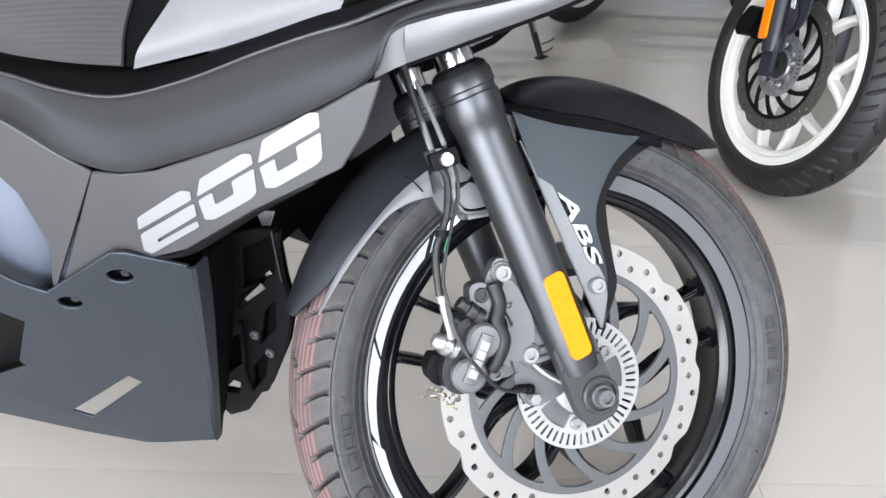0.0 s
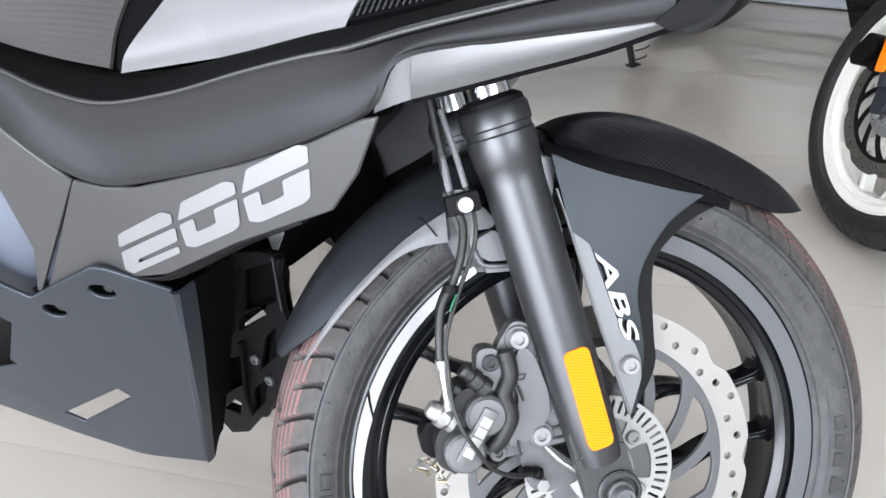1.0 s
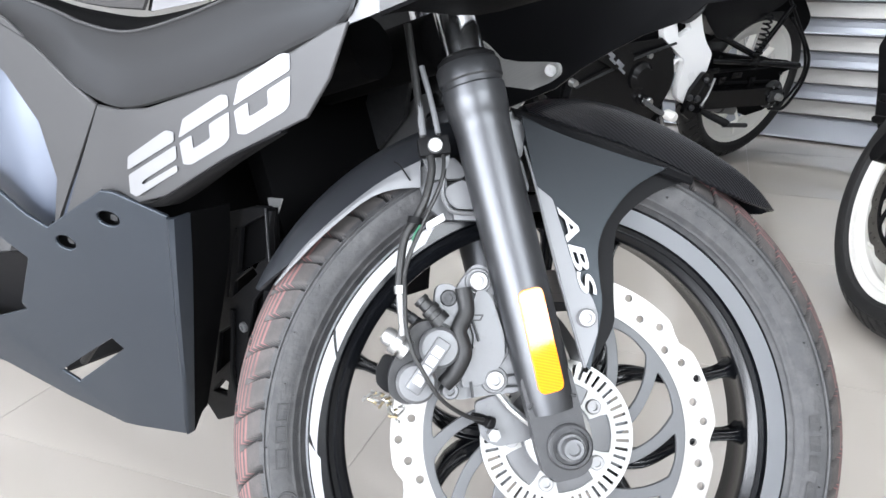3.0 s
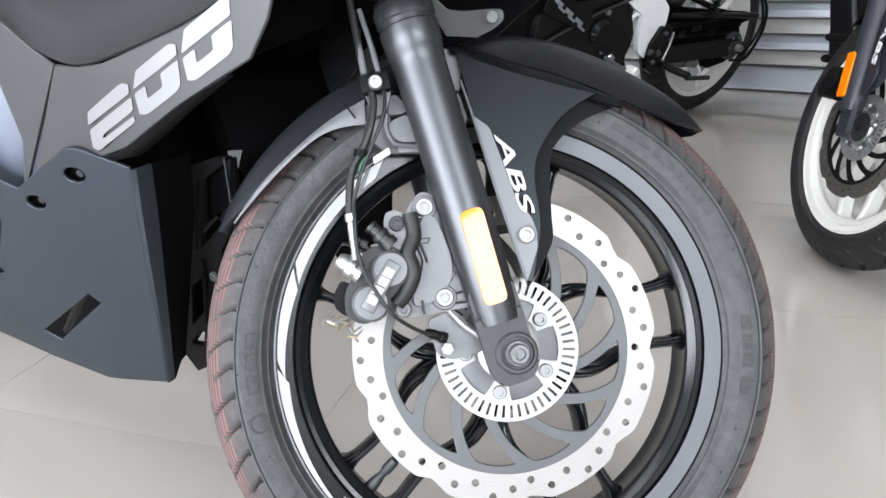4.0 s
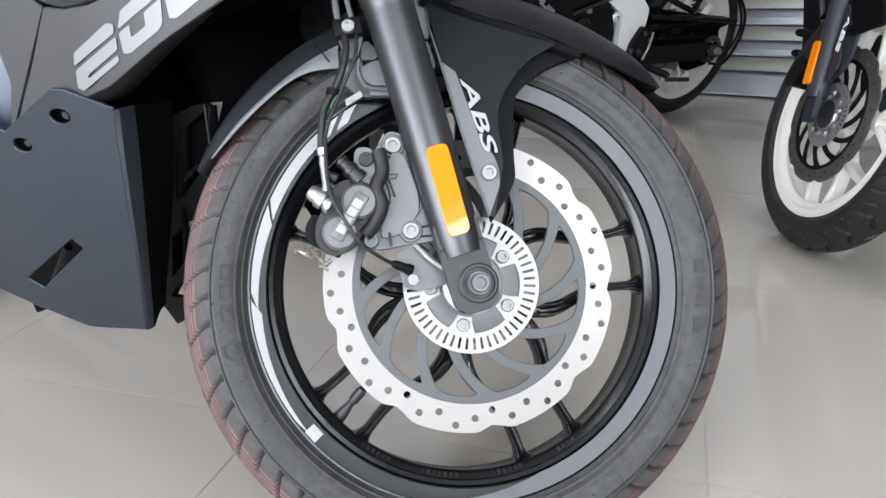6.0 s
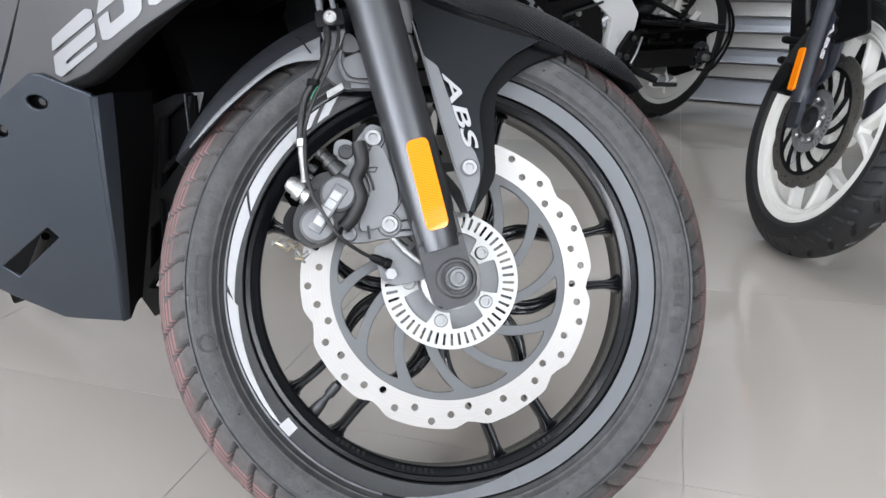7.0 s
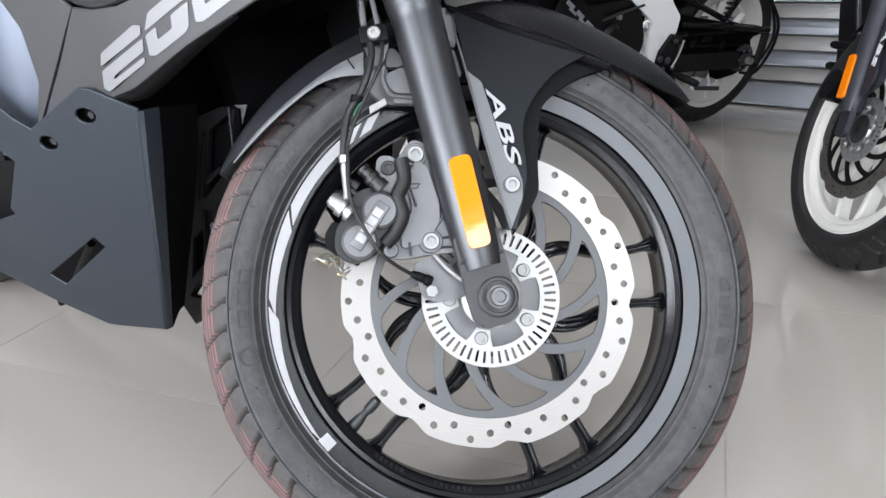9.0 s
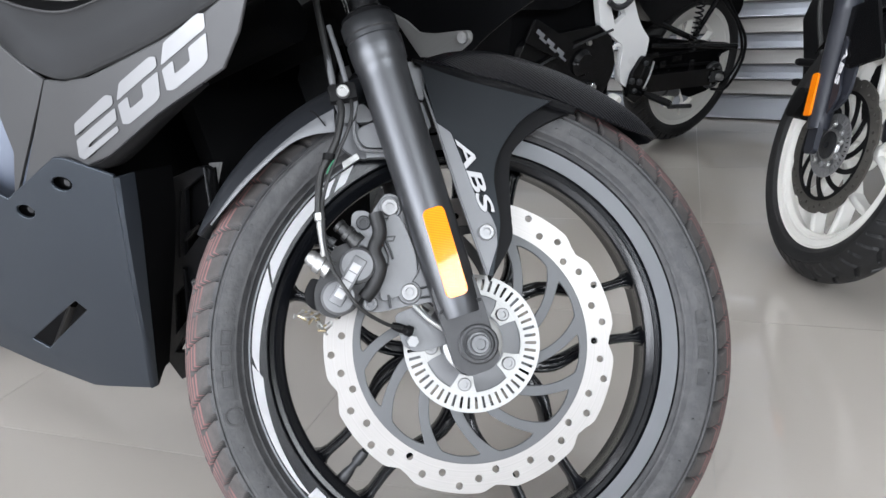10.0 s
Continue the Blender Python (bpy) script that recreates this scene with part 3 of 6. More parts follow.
def brake_disc(parent, m, steel, carrier, arms=12, holes=True, detail=1.0):
    y0, y1 = -0.0024, 0.0048
    n = int(360 * detail)
    outer = []
    for i in range(n):
        a = 2 * math.pi * i / n
        ph = ((math.degrees(a) - TH0) / 40.0) % 1.0
        d = min(ph, 1 - ph)
        dip = max(0.0, 1 - d / 0.2)
        saw = 0.0012 * ph
        r = 0.1512 - 0.0062 * dip * dip * (3 - 2 * dip) - saw
        outer.append((r * math.cos(a), y0, r * math.sin(a)))
    loops = [outer, circle(0.1202, int(120 * detail), y0)]
    if holes:
        for j in range(45):
            a = radians(TH0 + 8 * j)
            r = HOLE_R[j % 5]
            loops.append(circle(0.0037, 12, y0, r * math.cos(a), r * math.sin(a)))
    ob = part("brake_disc", slab(loops, (0, y1, 0)), steel, parent, "bare steel wave brake disc with drilled holes", m=m)
    # swirled carrier
    y0 = -0.0032
    loops = [circle(0.1215, int(120 * detail), y0), circle(0.026, 48, y0)]
    step = 360 / arms
    for k in range(arms):
        base = TH0 + 8 + k * step

        def along(r):
            return base - 19.5 * (0.111 - r) / 0.036
        lo, hi, e1, e2 = 0.0565, 0.1115, [], []
        for i in range(13):
            r = lo + (hi - lo) * i / 12
            hw = math.degrees((0.0066 + 0.003 * max(0.0, i / 6 - 1.1) ** 2) / r)
            a1, a2 = radians(along(r) + hw), radians(along(r) + step - hw)
            e1.append((r * math.cos(a1), y0, r * math.sin(a1)))
            e2.append((r * math.cos(a2), y0, r * math.sin(a2)))
        arc = []
        hw = math.degrees(0.012 / hi)
        for i in range(0, 6):
            a = radians(along(hi) + hw + (step - 2 * hw) * i / 5)
            rr = hi + 0.0024 * math.sin(math.pi * (0.15 + 0.7 * i / 5))
            arc.append((rr * math.cos(a), y0, rr * math.sin(a)))
        flat = [(p[0], p[2]) for p in e1 + arc + e2[::-1]]
        loops.append([(p[0], y0, p[1]) for p in flat])
    part("carrier", slab(loops, (0, 0.0045, 0)), carrier, ob, "dark grey painted carrier with swirled arms", m=m, bevel=0.0007)
    return ob


def abs_ring(ob, m, steel, slots=50):
    y0 = -0.0075
    inner = []
    for i in range(180):
        a = 2 * math.pi * i / 180
        ph = ((math.degrees(a) + 22) / 72) % 1.0
        d = abs(ph - 0.5)
        r = 0.0335 if d > 0.33 else 0.050 if d < 0.29 else 0.0335 + 0.0165 * (0.33 - d) / 0.04
        inner.append((r * math.cos(a), y0, r * math.sin(a)))
    loops = [circle(0.0702, 150, y0), inner]
    for k in range(slots):
        a = 2 * math.pi * k / slots
        c, s = math.cos(a), math.sin(a)
        loop = []
        for r, w in ((0.0545, -0.0013), (0.0665, -0.0015), (0.0665, 0.0015), (0.0545, 0.0013)):
            loop.append((r * c - w * s, y0, r * s + w * c))
        loops.append(loop)
    part("sensor_ring", slab(loops, (0, 0.0022, 0)), steel, ob, "bright slotted steel sensor ring", m=m)
    for k in range(5):
        a = radians(-22 + 72 * k)
        part("disc_bolt", bolt((0.0425 * math.cos(a), -0.0072, 0.0425 * math.sin(a)), 0.0068, 0.0042), BOLT, ob, m=m)
    part("hub_plate", lathe([(0.03, -0.0036), (0.0515, -0.0036), (0.0515, -0.0052), (0.0505, -0.0056), (0.03, -0.0056)], 60), CASTING, ob, "grey hub face", m=m)
    part("spacer", lathe([(0.008, -0.004), (0.0305, -0.004), (0.0305, -0.013), (0.0285, -0.0145), (0.012, -0.016), (0.008, -0.016)], 48), RING if steel is RING else CASTING_DARK, ob, "turned spacer", m=m)


# the fork's line in the wheel's plane
FORK_A = 24.8
FX = -0.0064
FD = Vector((-math.sin(radians(FORK_A)), 0, math.cos(radians(FORK_A))))


def on_fork(d, side=0.0, y=-0.04):
    """A point d up the fork leg from the axle, side across it (ahead: plus)."""
    return Vector((FX, y, 0)) + FD * d + Vector((FD.z, 0, -FD.x)) * side


def fork_leg(parent, m, y, metal, chrome, label, top=0.64):
    steps = [(0.0, 0.0205), (0.05, 0.0225), (0.15, 0.0238), (0.45, 0.0245), (0.80, 0.0252), (0.845, 0.0262), (0.85, 0.0272), (0.90, 0.0282), (0.925, 0.0283), (0.93, 0.0272), (0.945, 0.0272), (0.95, 0.0288), (0.99, 0.0288), (1.0, 0.0268)]
    a, b = on_fork(0.028, y=y), on_fork(0.338, y=y)
    leg = part("fork_leg", rod(a, b, 0, segs=40, steps=steps), metal, parent, label, m=m)
    part("dust_seal", rod(on_fork(0.336, y=y), on_fork(0.346, y=y), 0, segs=36, steps=[(0, 0.0268), (0.6, 0.0262), (1, 0.0205)]), BLACK_PLASTIC, leg, "black rubber seal", m=m)
    part("inner_tube", rod(on_fork(0.34, y=y), on_fork(top, y=y), 0.0186, segs=32), chrome, leg, "polished chrome fork tube", m=m)
    return leg


# ---------------------------------------------------------------- the place
def plain_box(name, x0, x1, y0, y1, z0, z1, mat, label):
    bm = box(x1 - x0, y1 - y0, z1 - z0, (x0 + x1) / 2, (y0 + y1) / 2, (z0 + z1) / 2)
    return tagged(part(name, bm, mat, smooth=False), label, name.split("_")[0], kind="structure")


R = ROOM
floor = plain_box("floor", R["x0"], R["x1"], R["y0"], R["y1"], -0.12, -0.0008, JOINT, "glossy beige tiled showroom floor")
tagged(floor, category="floor")
# unseen room shell, added to hold and bounce the light
plain_box("wall_south", R["x0"] - 0.2, R["x1"] + 0.2, R["y0"] - 0.2, R["y0"], 2.75, R["h"], WALL, "unseen wall above the glazed front")
plain_box("wall_west", R["x0"] - 0.2, R["x0"], R["y0"], R["y1"], -0.1, R["h"], WALL, "unseen showroom wall")
wall_e = tagged(part("wall_east", slab([[(R["x1"], R["y0"], -0.1), (R["x1"], R["y1"], -0.1), (R["x1"], R["y1"], R["h"]), (R["x1"], R["y0"], R["h"])],
                                        [(R["x1"], -3.0, 1.8), (R["x1"], -0.3, 1.8), (R["x1"], -0.3, 2.8), (R["x1"], -3.0, 2.8)]], (0.2, 0, 0)), WALL, smooth=False), "unseen showroom wall with a high window", "wall", kind="structure")
for y in (-2.97, -1.65, -0.33):
    part("mullion", box(0.06, 0.06, 0.995, R["x1"] + 0.1, y, 2.3, bevel=0.004), SHUTTER, wall_e)
plain_box("wall_north", R["x0"] - 0.2, R["x1"] + 0.2, R["y1"] + 0.02, R["y1"] + 0.22, -0.1, R["h"], WALL, "unseen wall behind the roller shutter")
ceiling = plain_box("ceiling", R["x0"] - 0.2, R["x1"] + 0.2, R["y0"] - 0.2, R["y1"] + 0.22, R["h"], R["h"] + 0.15, CEILING, "unseen showroom ceiling")
ground = plain_box("ground", -60, 60, -60, R["y0"] - 0.2, -0.3, -0.05, JOINT, "unseen pale ground outside the assumed front")

# assumed glazed shop front behind the camera, unseen: mullions only, the glass stands open to the daylight
front = empty("shop_front", Matrix.Translation((0, R["y0"] - 0.1, 0)), "assumed glazed shop front, out of view", "window", kind="structure")
for i in range(6):
    x = R["x0"] + (R["x1"] - R["x0"]) * i / 5
    part("mullion", box(0.07, 0.08, 2.75, x, R["y0"] - 0.1, 1.375, bevel=0.004), SHUTTER, front)
for z in (0.04, 2.2, 2.71):
    part("transom", box(R["x1"] - R["x0"], 0.07, 0.07, (R["x0"] + R["x1"]) / 2, R["y0"] - 0.1, z, bevel=0.004), SHUTTER, front)

# main lamp behind the assumed front, placed and powered to balance the brightness
area_lamp("assumed_front_daylight", look((-0.2, R["y0"] - 0.3, 1.55), (-0.2, 0, 1.3)), 5.0, 2.3, 700, (0.925, 0.95, 1.0))
area_lamp("side_window_daylight", look((R["x1"] + 0.25, -1.65, 2.3), (R["x1"] - 1, -1.65, 2.05)), 2.6, 0.95, 165, (0.93, 0.97, 1.0))

# ceiling lamps: out of view, added for overhead light
for i, (x, y) in enumerate(((-3.4, -2.0), (-1.7, -2.0), (0.0, -2.0), (-3.4, 1.5), (-1.7, 1.5), (0.0, 1.5))):
    lamp = empty("ceiling_lamp", Matrix.Translation((x, y, R["h"])), "long lit ceiling panel lamp, unseen, added for overhead light", "ceiling lamp", "ceiling lamps")
    hx, hy, z = 0.62, 0.10, R["h"] - 0.03
    part("lamp_frame", slab([[(x - hx, y - hy, z), (x + hx, y - hy, z), (x + hx, y + hy, z), (x - hx, y + hy, z)],
                             [(x - hx + 0.03, y - hy + 0.03, z), (x + hx - 0.03, y - hy + 0.03, z), (x + hx - 0.03, y + hy - 0.03, z), (x - hx + 0.03, y + hy - 0.03, z)]], (0, 0, 0.028)), CEILING, lamp)
    part("diffuser", box(2 * hx - 0.064, 2 * hy - 0.064, 0.012, x, y, R["h"] - 0.016), LAMP, lamp)

# roller shutter across the back wall
shutter = empty("roller_shutter", Matrix.Translation((0, 2.8, 0)), "closed steel roller shutter of plain and perforated slats", "shutter", kind="structure")
SX0, SX1 = -3.9, 2.9


def slat(z0, z1, mat, parent, proud):
    """One slat: a flat face with rolled edges, proud of the joints."""
    bm = bmesh.new()
    e = 0.006
    prof = [(2.828, z0), (2.822 - proud * 0.5, z0 + 0.001), (2.82 - proud, z0 + e * 0.6), (2.8205 - proud * 0.8, z0 + e * 1.6), (2.8215 - proud * 0.72, (z0 + z1) / 2), (2.8205 - proud * 0.8, z1 - e * 1.6), (2.82 - proud, z1 - e * 0.6), (2.822 - proud * 0.5, z1 - 0.001), (2.828, z1), (2.835, z1), (2.835, z0)]
    a = [bm.verts.new((SX0, y, z)) for y, z in prof]
    b = [bm.verts.new((SX1, y, z)) for y, z in prof]
    k = len(prof)
    for i in range(k):
        bm.faces.new((a[i], a[(i + 1) % k], b[(i + 1) % k], b[i]))
    bm.faces.new(a[::-1])
    bm.faces.new(b)
    return part("slat", bm, mat, parent, sharp=10)


slat(0.006, 0.106, SHUTTER, shutter, 0.014)
z, plain = 0.111, False
while z < 2.9:
    slat(z, z + 0.0615, SHUTTER if plain else PERF, shutter, 0.014 if plain else 0.004)
    z, plain = z + 0.0635, not plain


# ---------------------------------------------------------------- the sports motorcycle on its side stand
WF = Matrix(((0.7714, -0.6259, -0.1153, -0.0453), (0.5978, 0.6504, 0.4687, 0.0470), (-0.2184, -0.4305, 0.8758, 0.2914), (0, 0, 0, 1)))
_q = WF.to_3x3().to_quaternion().to_matrix()
WF = Matrix.Translation(WF.translation) @ _q.to_4x4()

bike = empty("motorcycle", Matrix.Translation((0, 0, 0)), "grey faired sports motorcycle parked with its front wheel turned", "motorcycle")

front_tyre = tyre(bike, WF, RUBBER, TREAD, TREAD_RED)
sidewall_marks(front_tyre, WF)
front_rim = rim(bike, WF, RIM)
tagged(front_rim, "satin black cast alloy wheel rim")
for k in range(5):
    mid = 18.2 + 72 * k
    for s in (-1, 1):
        spoke(front_rim, WF, RIM, mid, mid, 0.0098, s)
# rim decals, a hair proud of the flange
for a0, a1, r0, r1, lean, r0e in ((133, 137, 0.2115, 0.2225, -5, None), (139, 168, 0.2125, 0.2225, -5, None), (169.5, 193, 0.2118, 0.2225, -5, 0.2165), (194.5, 229, 0.2135, 0.223, -4, 0.2208)):
    part("rim_decal", arc_plate(a0, a1, r0, r1, 0.0083, 0.0069, 24, lean, r0e), DECAL_WHITE, front_rim, "white vinyl rim stripe", m=WF)
part("rim_decal", arc_plate(229.8, 233.6, 0.2115, 0.2232, 0.0083, 0.0069, 6), DECAL_WHITE, front_rim, "white rim label", m=WF)
part("rim_decal", arc_plate(-61.02, -92, 0.2068, 0.2232, 0.0087, 0.0069, 20, 0, 0.2225), DECAL_GREY, front_rim, "tapering grey rim stripe", m=WF)
part("rim_decal", arc_plate(-61, 112, 0.2068, 0.2232, 0.0087, 0.0069, 70), DECAL_GREY, front_rim, "wide grey rim stripe", m=WF)
part("rim_lip", arc_plate(112, 262, 0.2242, 0.2262, 0.0068, 0.0071, 60), DECAL_GREY, front_rim, "thin silver line on the rim flange", m=WF)
_a = radians(234)
valve = rod((0.193 * math.cos(_a), 0.03, 0.193 * math.sin(_a)), (0.152 * math.cos(_a - 0.03), 0.006, 0.152 * math.sin(_a - 0.03)), 0, segs=14,
            steps=[(0, 0.007), (0.3, 0.0055), (0.45, 0.004), (0.62, 0.004), (0.63, 0.0055), (0.9, 0.0055), (1, 0.004)])
for _a0, _n in ((244.0, 6), (263.5, 7), (285.2, 6), (306.8, 4)):
    for k in range(_n):
        part("rim_mark", arc_plate(_a0 + 1.75 * k, _a0 + 1.1 + 1.75 * k, 0.1942, 0.1982, 0.0177, 0.0149, 3), CASTING_DARK, front_rim, "small raised casting mark", m=WF)
part("valve", valve, CASTING_DARK, front_rim, "dark metal tyre valve", m=WF)

disc = brake_disc(bike, WF, DISC, CARRIER)
abs_ring(disc, WF, RING)

leg_r = fork_leg(bike, WF, -0.04, FORK, CHROME, "satin black fork leg")
fork_leg(bike, WF, 0.13, FORK, CHROME, "satin black fork leg")
# axle lug at the foot of the near leg
lug2d = rounded([tuple(on_fork(d, s)[i] for i in (0, 2)) for d, s in ((0.064, -0.0222), (0.0, -0.0222), (-0.02, -0.0212), (-0.0295, -0.014), (-0.0295, 0.012), (-0.021, 0.0228), (0.03, 0.0230), (0.064, 0.0222))], 0.008)
part("axle_lug", slab([[(x, -0.052, z) for x, z in lug2d]], (0, 0.017, 0)), FOOT, leg_r, m=WF, bevel=0.003)
for s in (-0.006, 0.002, 0.009):
    p = on_fork(0.031, s, -0.0523)
    part("cast_mark", box(0.005, 0.0012, 0.0035, *p, turn=turn_y(-FORK_A + 65), bevel=0.0003), FOOT, leg_r, m=WF)
part("foot_step", hose([on_fork(0.036, -0.021, -0.0525), on_fork(0.042, -0.01, -0.0535), on_fork(0.043, 0.006, -0.0535), on_fork(0.037, 0.021, -0.0525)], 0.0014, 8, 6), CASTING_DARK, leg_r, m=WF)
part("axle_boss", lathe([(0.011, -0.05), (0.0195, -0.05), (0.0195, -0.0545), (0.0178, -0.056), (0.0155, -0.056), (0.015, -0.0535), (0.011, -0.0535)], 40), FOOT, leg_r, m=WF)
part("axle_nut", lathe([(0.0001, -0.055), (0.0118, -0.055), (0.0118, -0.0585), (0.0110, -0.0595), (0.0092, -0.0595), (0.0092, -0.066), (0.0082, -0.0675), (0.0055, -0.0675), (0.005, -0.064), (0.0001, -0.064)], 24), CASTING, leg_r, "grey steel axle end", m=WF)
# amber reflector
_m = [on_fork(0.046, -0.0118), on_fork(0.046, 0.0118), on_fork(0.138, 0.0118), on_fork(0.138, -0.0118)]
refl2d = rounded([(p.x + 0.0015, p.z - 0.001) for p in _m], 0.0075)
part("reflector_base", slab([[(x, -0.0575, z) for x, z in refl2d]], (0, 0.006, 0)), BLACK_PLASTIC, leg_r, m=WF)
_cx, _cz = sum(p[0] for p in refl2d) / len(refl2d), sum(p[1] for p in refl2d) / len(refl2d)
part("reflector", slab([[(_cx + (x - _cx) * 0.92, -0.0655, _cz + (z - _cz) * 0.965) for x, z in refl2d]], (0, 0.009, 0)), AMBER, leg_r, "amber moulded plastic reflector", m=WF, bevel=0.002)

# --- brake caliper, bracket and lines
def xz(points, y):
    return [(x, y, z) for x, z in points]


_bracket = rounded([(-0.1075, 0.1375), (-0.076, 0.13), (-0.048, 0.09), (-0.036, 0.055), (-0.044, 0.036), (-0.0701, 0.0283), (-0.1, 0.0175), (-0.118, 0.02), (-0.1089, 0.0363), (-0.101, 0.0647), (-0.1157, 0.0844), (-0.1195, 0.112)], 0.008)
caliper = part("brake_caliper", slab([xz(_bracket, -0.036)], (0, 0.014, 0)), CASTING, bike, "grey cast alloy brake caliper on the fork", m=WF, bevel=0.0015)
_cover = rounded([(-0.1, 0.118), (-0.088, 0.112), (-0.07, 0.08), (-0.066, 0.06), (-0.077, 0.038), (-0.098, 0.028), (-0.102, 0.05), (-0.094, 0.07), (-0.106, 0.092)], 0.007)
part("bracket_face", slab([xz(_cover, -0.0415)], (0, 0.006, 0)), CASTING, caliper, m=WF, bevel=0.0018)
part("casting_rib", hose([(-0.0985, -0.0365, 0.109), (-0.085, -0.037, 0.1065), (-0.0743, -0.037, 0.099), (-0.067, -0.037, 0.082), (-0.0657, -0.037, 0.0649), (-0.0722, -0.037, 0.0507)], 0.0017, 8, 6), CASTING, caliper, m=WF)
for x, z, y in ((-0.1013, 0.1216, -0.036), (-0.0713, 0.0412, -0.0375)):
    part("mount_bolt", bolt((x, y, z), 0.0088, 0.0068), BOLT, caliper, "dull bright hexagon socket bolt", m=WF)
    boss = lathe([(0.0001, y + 0.004), (0.0118, y + 0.004), (0.0118, y - 0.0006), (0.0108, y - 0.0018), (0.0001, y - 0.0018)], 28, closed=False)
    bmesh.ops.translate(boss, verts=boss.verts[:], vec=(x, 0, z))
    part("bolt_boss", boss, CASTING, caliper, m=WF)
for rib in ([(-0.0645, -0.0365, 0.0455), (-0.052, -0.0365, 0.05), (-0.042, -0.036, 0.053)], [(-0.0645, -0.0365, 0.0365), (-0.052, -0.0365, 0.0395), (-0.042, -0.036, 0.041)],
            [(-0.101, -0.0425, 0.0885), (-0.094, -0.0425, 0.0765), (-0.0915, -0.0425, 0.071)], [(-0.0955, -0.0425, 0.066), (-0.1, -0.0425, 0.055), (-0.1035, -0.0425, 0.046)],
            [(-0.0915, -0.0425, 0.036), (-0.0895, -0.0425, 0.03), (-0.0875, -0.0425, 0.0235)]):
    part("casting_rib", hose(rib, 0.0013, 6, 5), CASTING_DARK, caliper, m=WF)
# the two piston housings and the body that joins them
_body = rounded([(-0.1325, 0.083), (-0.113, 0.078), (-0.104, 0.06), (-0.112, 0.04), (-0.122, 0.018), (-0.142, 0.006), (-0.158, 0.012), (-0.163, 0.032), (-0.156, 0.052), (-0.15, 0.075)], 0.009)
part("caliper_body", slab([xz(_body, -0.046)], (0, 0.04, 0)), CALIPER_BLACK, caliper, "black cast caliper body", m=WF, bevel=0.003)
for x, z, r in ((-0.1243, 0.0598, 0.0172), (-0.1375, 0.0275, 0.0172)):
    bm = lathe([(0.0001, -0.046), (r, -0.046), (r, -0.0545), (r - 0.0025, -0.0575), (0.0001, -0.0585)], 36, closed=False)
    bmesh.ops.translate(bm, verts=bm.verts[:], vec=(x, 0, z))
    part("piston_housing", bm, CASTING, caliper, m=WF)
_ang = math.degrees(math.atan2(0.0598 - 0.0275, -0.1243 + 0.1375))
_mid = Vector((-0.131, -0.0592, 0.0435))
part("label_base", box(0.05, 0.006, 0.0135, _mid.x, -0.0575, _mid.z, turn=turn_y(-_ang), bevel=0.002), CASTING, caliper, m=WF)
_u = Vector((math.cos(radians(_ang)), 0, math.sin(radians(_ang))))
for k in (-1.5, -0.5, 0.5, 1.5):
    c = _mid + _u * (0.0093 * k)
    part("label_bar", box(0.0084, 0.0016, 0.0088, c.x, -0.061, c.z, turn=turn_y(-_ang), bevel=0.0004), LETTER, caliper, "grey white painted bar", m=WF)
# pad pin boots, guide pin and small bolts
part("pin_boot", rod((-0.126, -0.05, 0.081), (-0.1486, -0.05, 0.0967), 0, segs=18, steps=[(0, 0.0085), (0.25, 0.0085), (0.26, 0.0072), (0.42, 0.0072), (0.43, 0.0085), (0.6, 0.0082), (0.62, 0.006), (0.85, 0.006), (0.87, 0.007), (1, 0.0065)]), HOSE, caliper, "ribbed black rubber boot", m=WF)
part("guide_lug", slab([xz(rounded([(-0.137, 0.112), (-0.122, 0.115), (-0.112, 0.104), (-0.114, 0.08), (-0.126, 0.076), (-0.136, 0.095)], 0.007), -0.046)], (0, 0.02, 0)), CASTING, caliper, m=WF, bevel=0.0018)
part("guide_bolt", bolt((-0.1245, -0.0455, 0.102), 0.0072, 0.003), CASTING_DARK, caliper, m=WF)
part("rubber_shroud", hose([(-0.114, -0.047, 0.113), (-0.1075, -0.048, 0.094), (-0.1105, -0.049, 0.077), (-0.103, -0.05, 0.06), (-0.107, -0.048, 0.042), (-0.114, -0.046, 0.03)], 0.0072, 12), RUBBER_NEW, caliper, "black rubber gaiter", m=WF)
part("lower_bolt", bolt((-0.1075, -0.04, 0.0253), 0.0075, 0.006), CASTING, caliper, m=WF)
part("banjo_bolt", rod((-0.15, -0.05, 0.052), (-0.1725, -0.05, 0.063), 0, segs=18, steps=[(0, 0.0095), (0.2, 0.0095), (0.22, 0.007), (0.3, 0.007), (0.32, 0.0102), (0.58, 0.0102), (0.6, 0.008), (0.85, 0.008), (1, 0.0055)]), STEEL, caliper, "bright banjo bolt", m=WF)
part("bleed_screw", rod((-0.149, -0.05, 0.078), (-0.1625, -0.051, 0.0845), 0, segs=12, steps=[(0, 0.0045), (0.4, 0.0045), (0.42, 0.003), (1, 0.0028)]), CASTING_DARK, caliper, m=WF)
_rnd = random.Random(7)
for k in range(9):
    x, z = -0.172 + 0.0032 * k + _rnd.uniform(-0.002, 0.002), 0.014 - 0.0016 * k + _rnd.uniform(-0.004, 0.003)
    bend = [(x, -0.026, z)]
    for j in range(4):
        bend.append((x + _rnd.uniform(-0.006, 0.007), -0.028 - 0.003 * j + _rnd.uniform(-0.002, 0.002), z - 0.002 * j + _rnd.uniform(-0.005, 0.003)))
    part("pad_spring", hose(bend, 0.0011, 6, 4), COPPER if k % 2 else STEEL, caliper, "thin bright pad spring", m=WF)
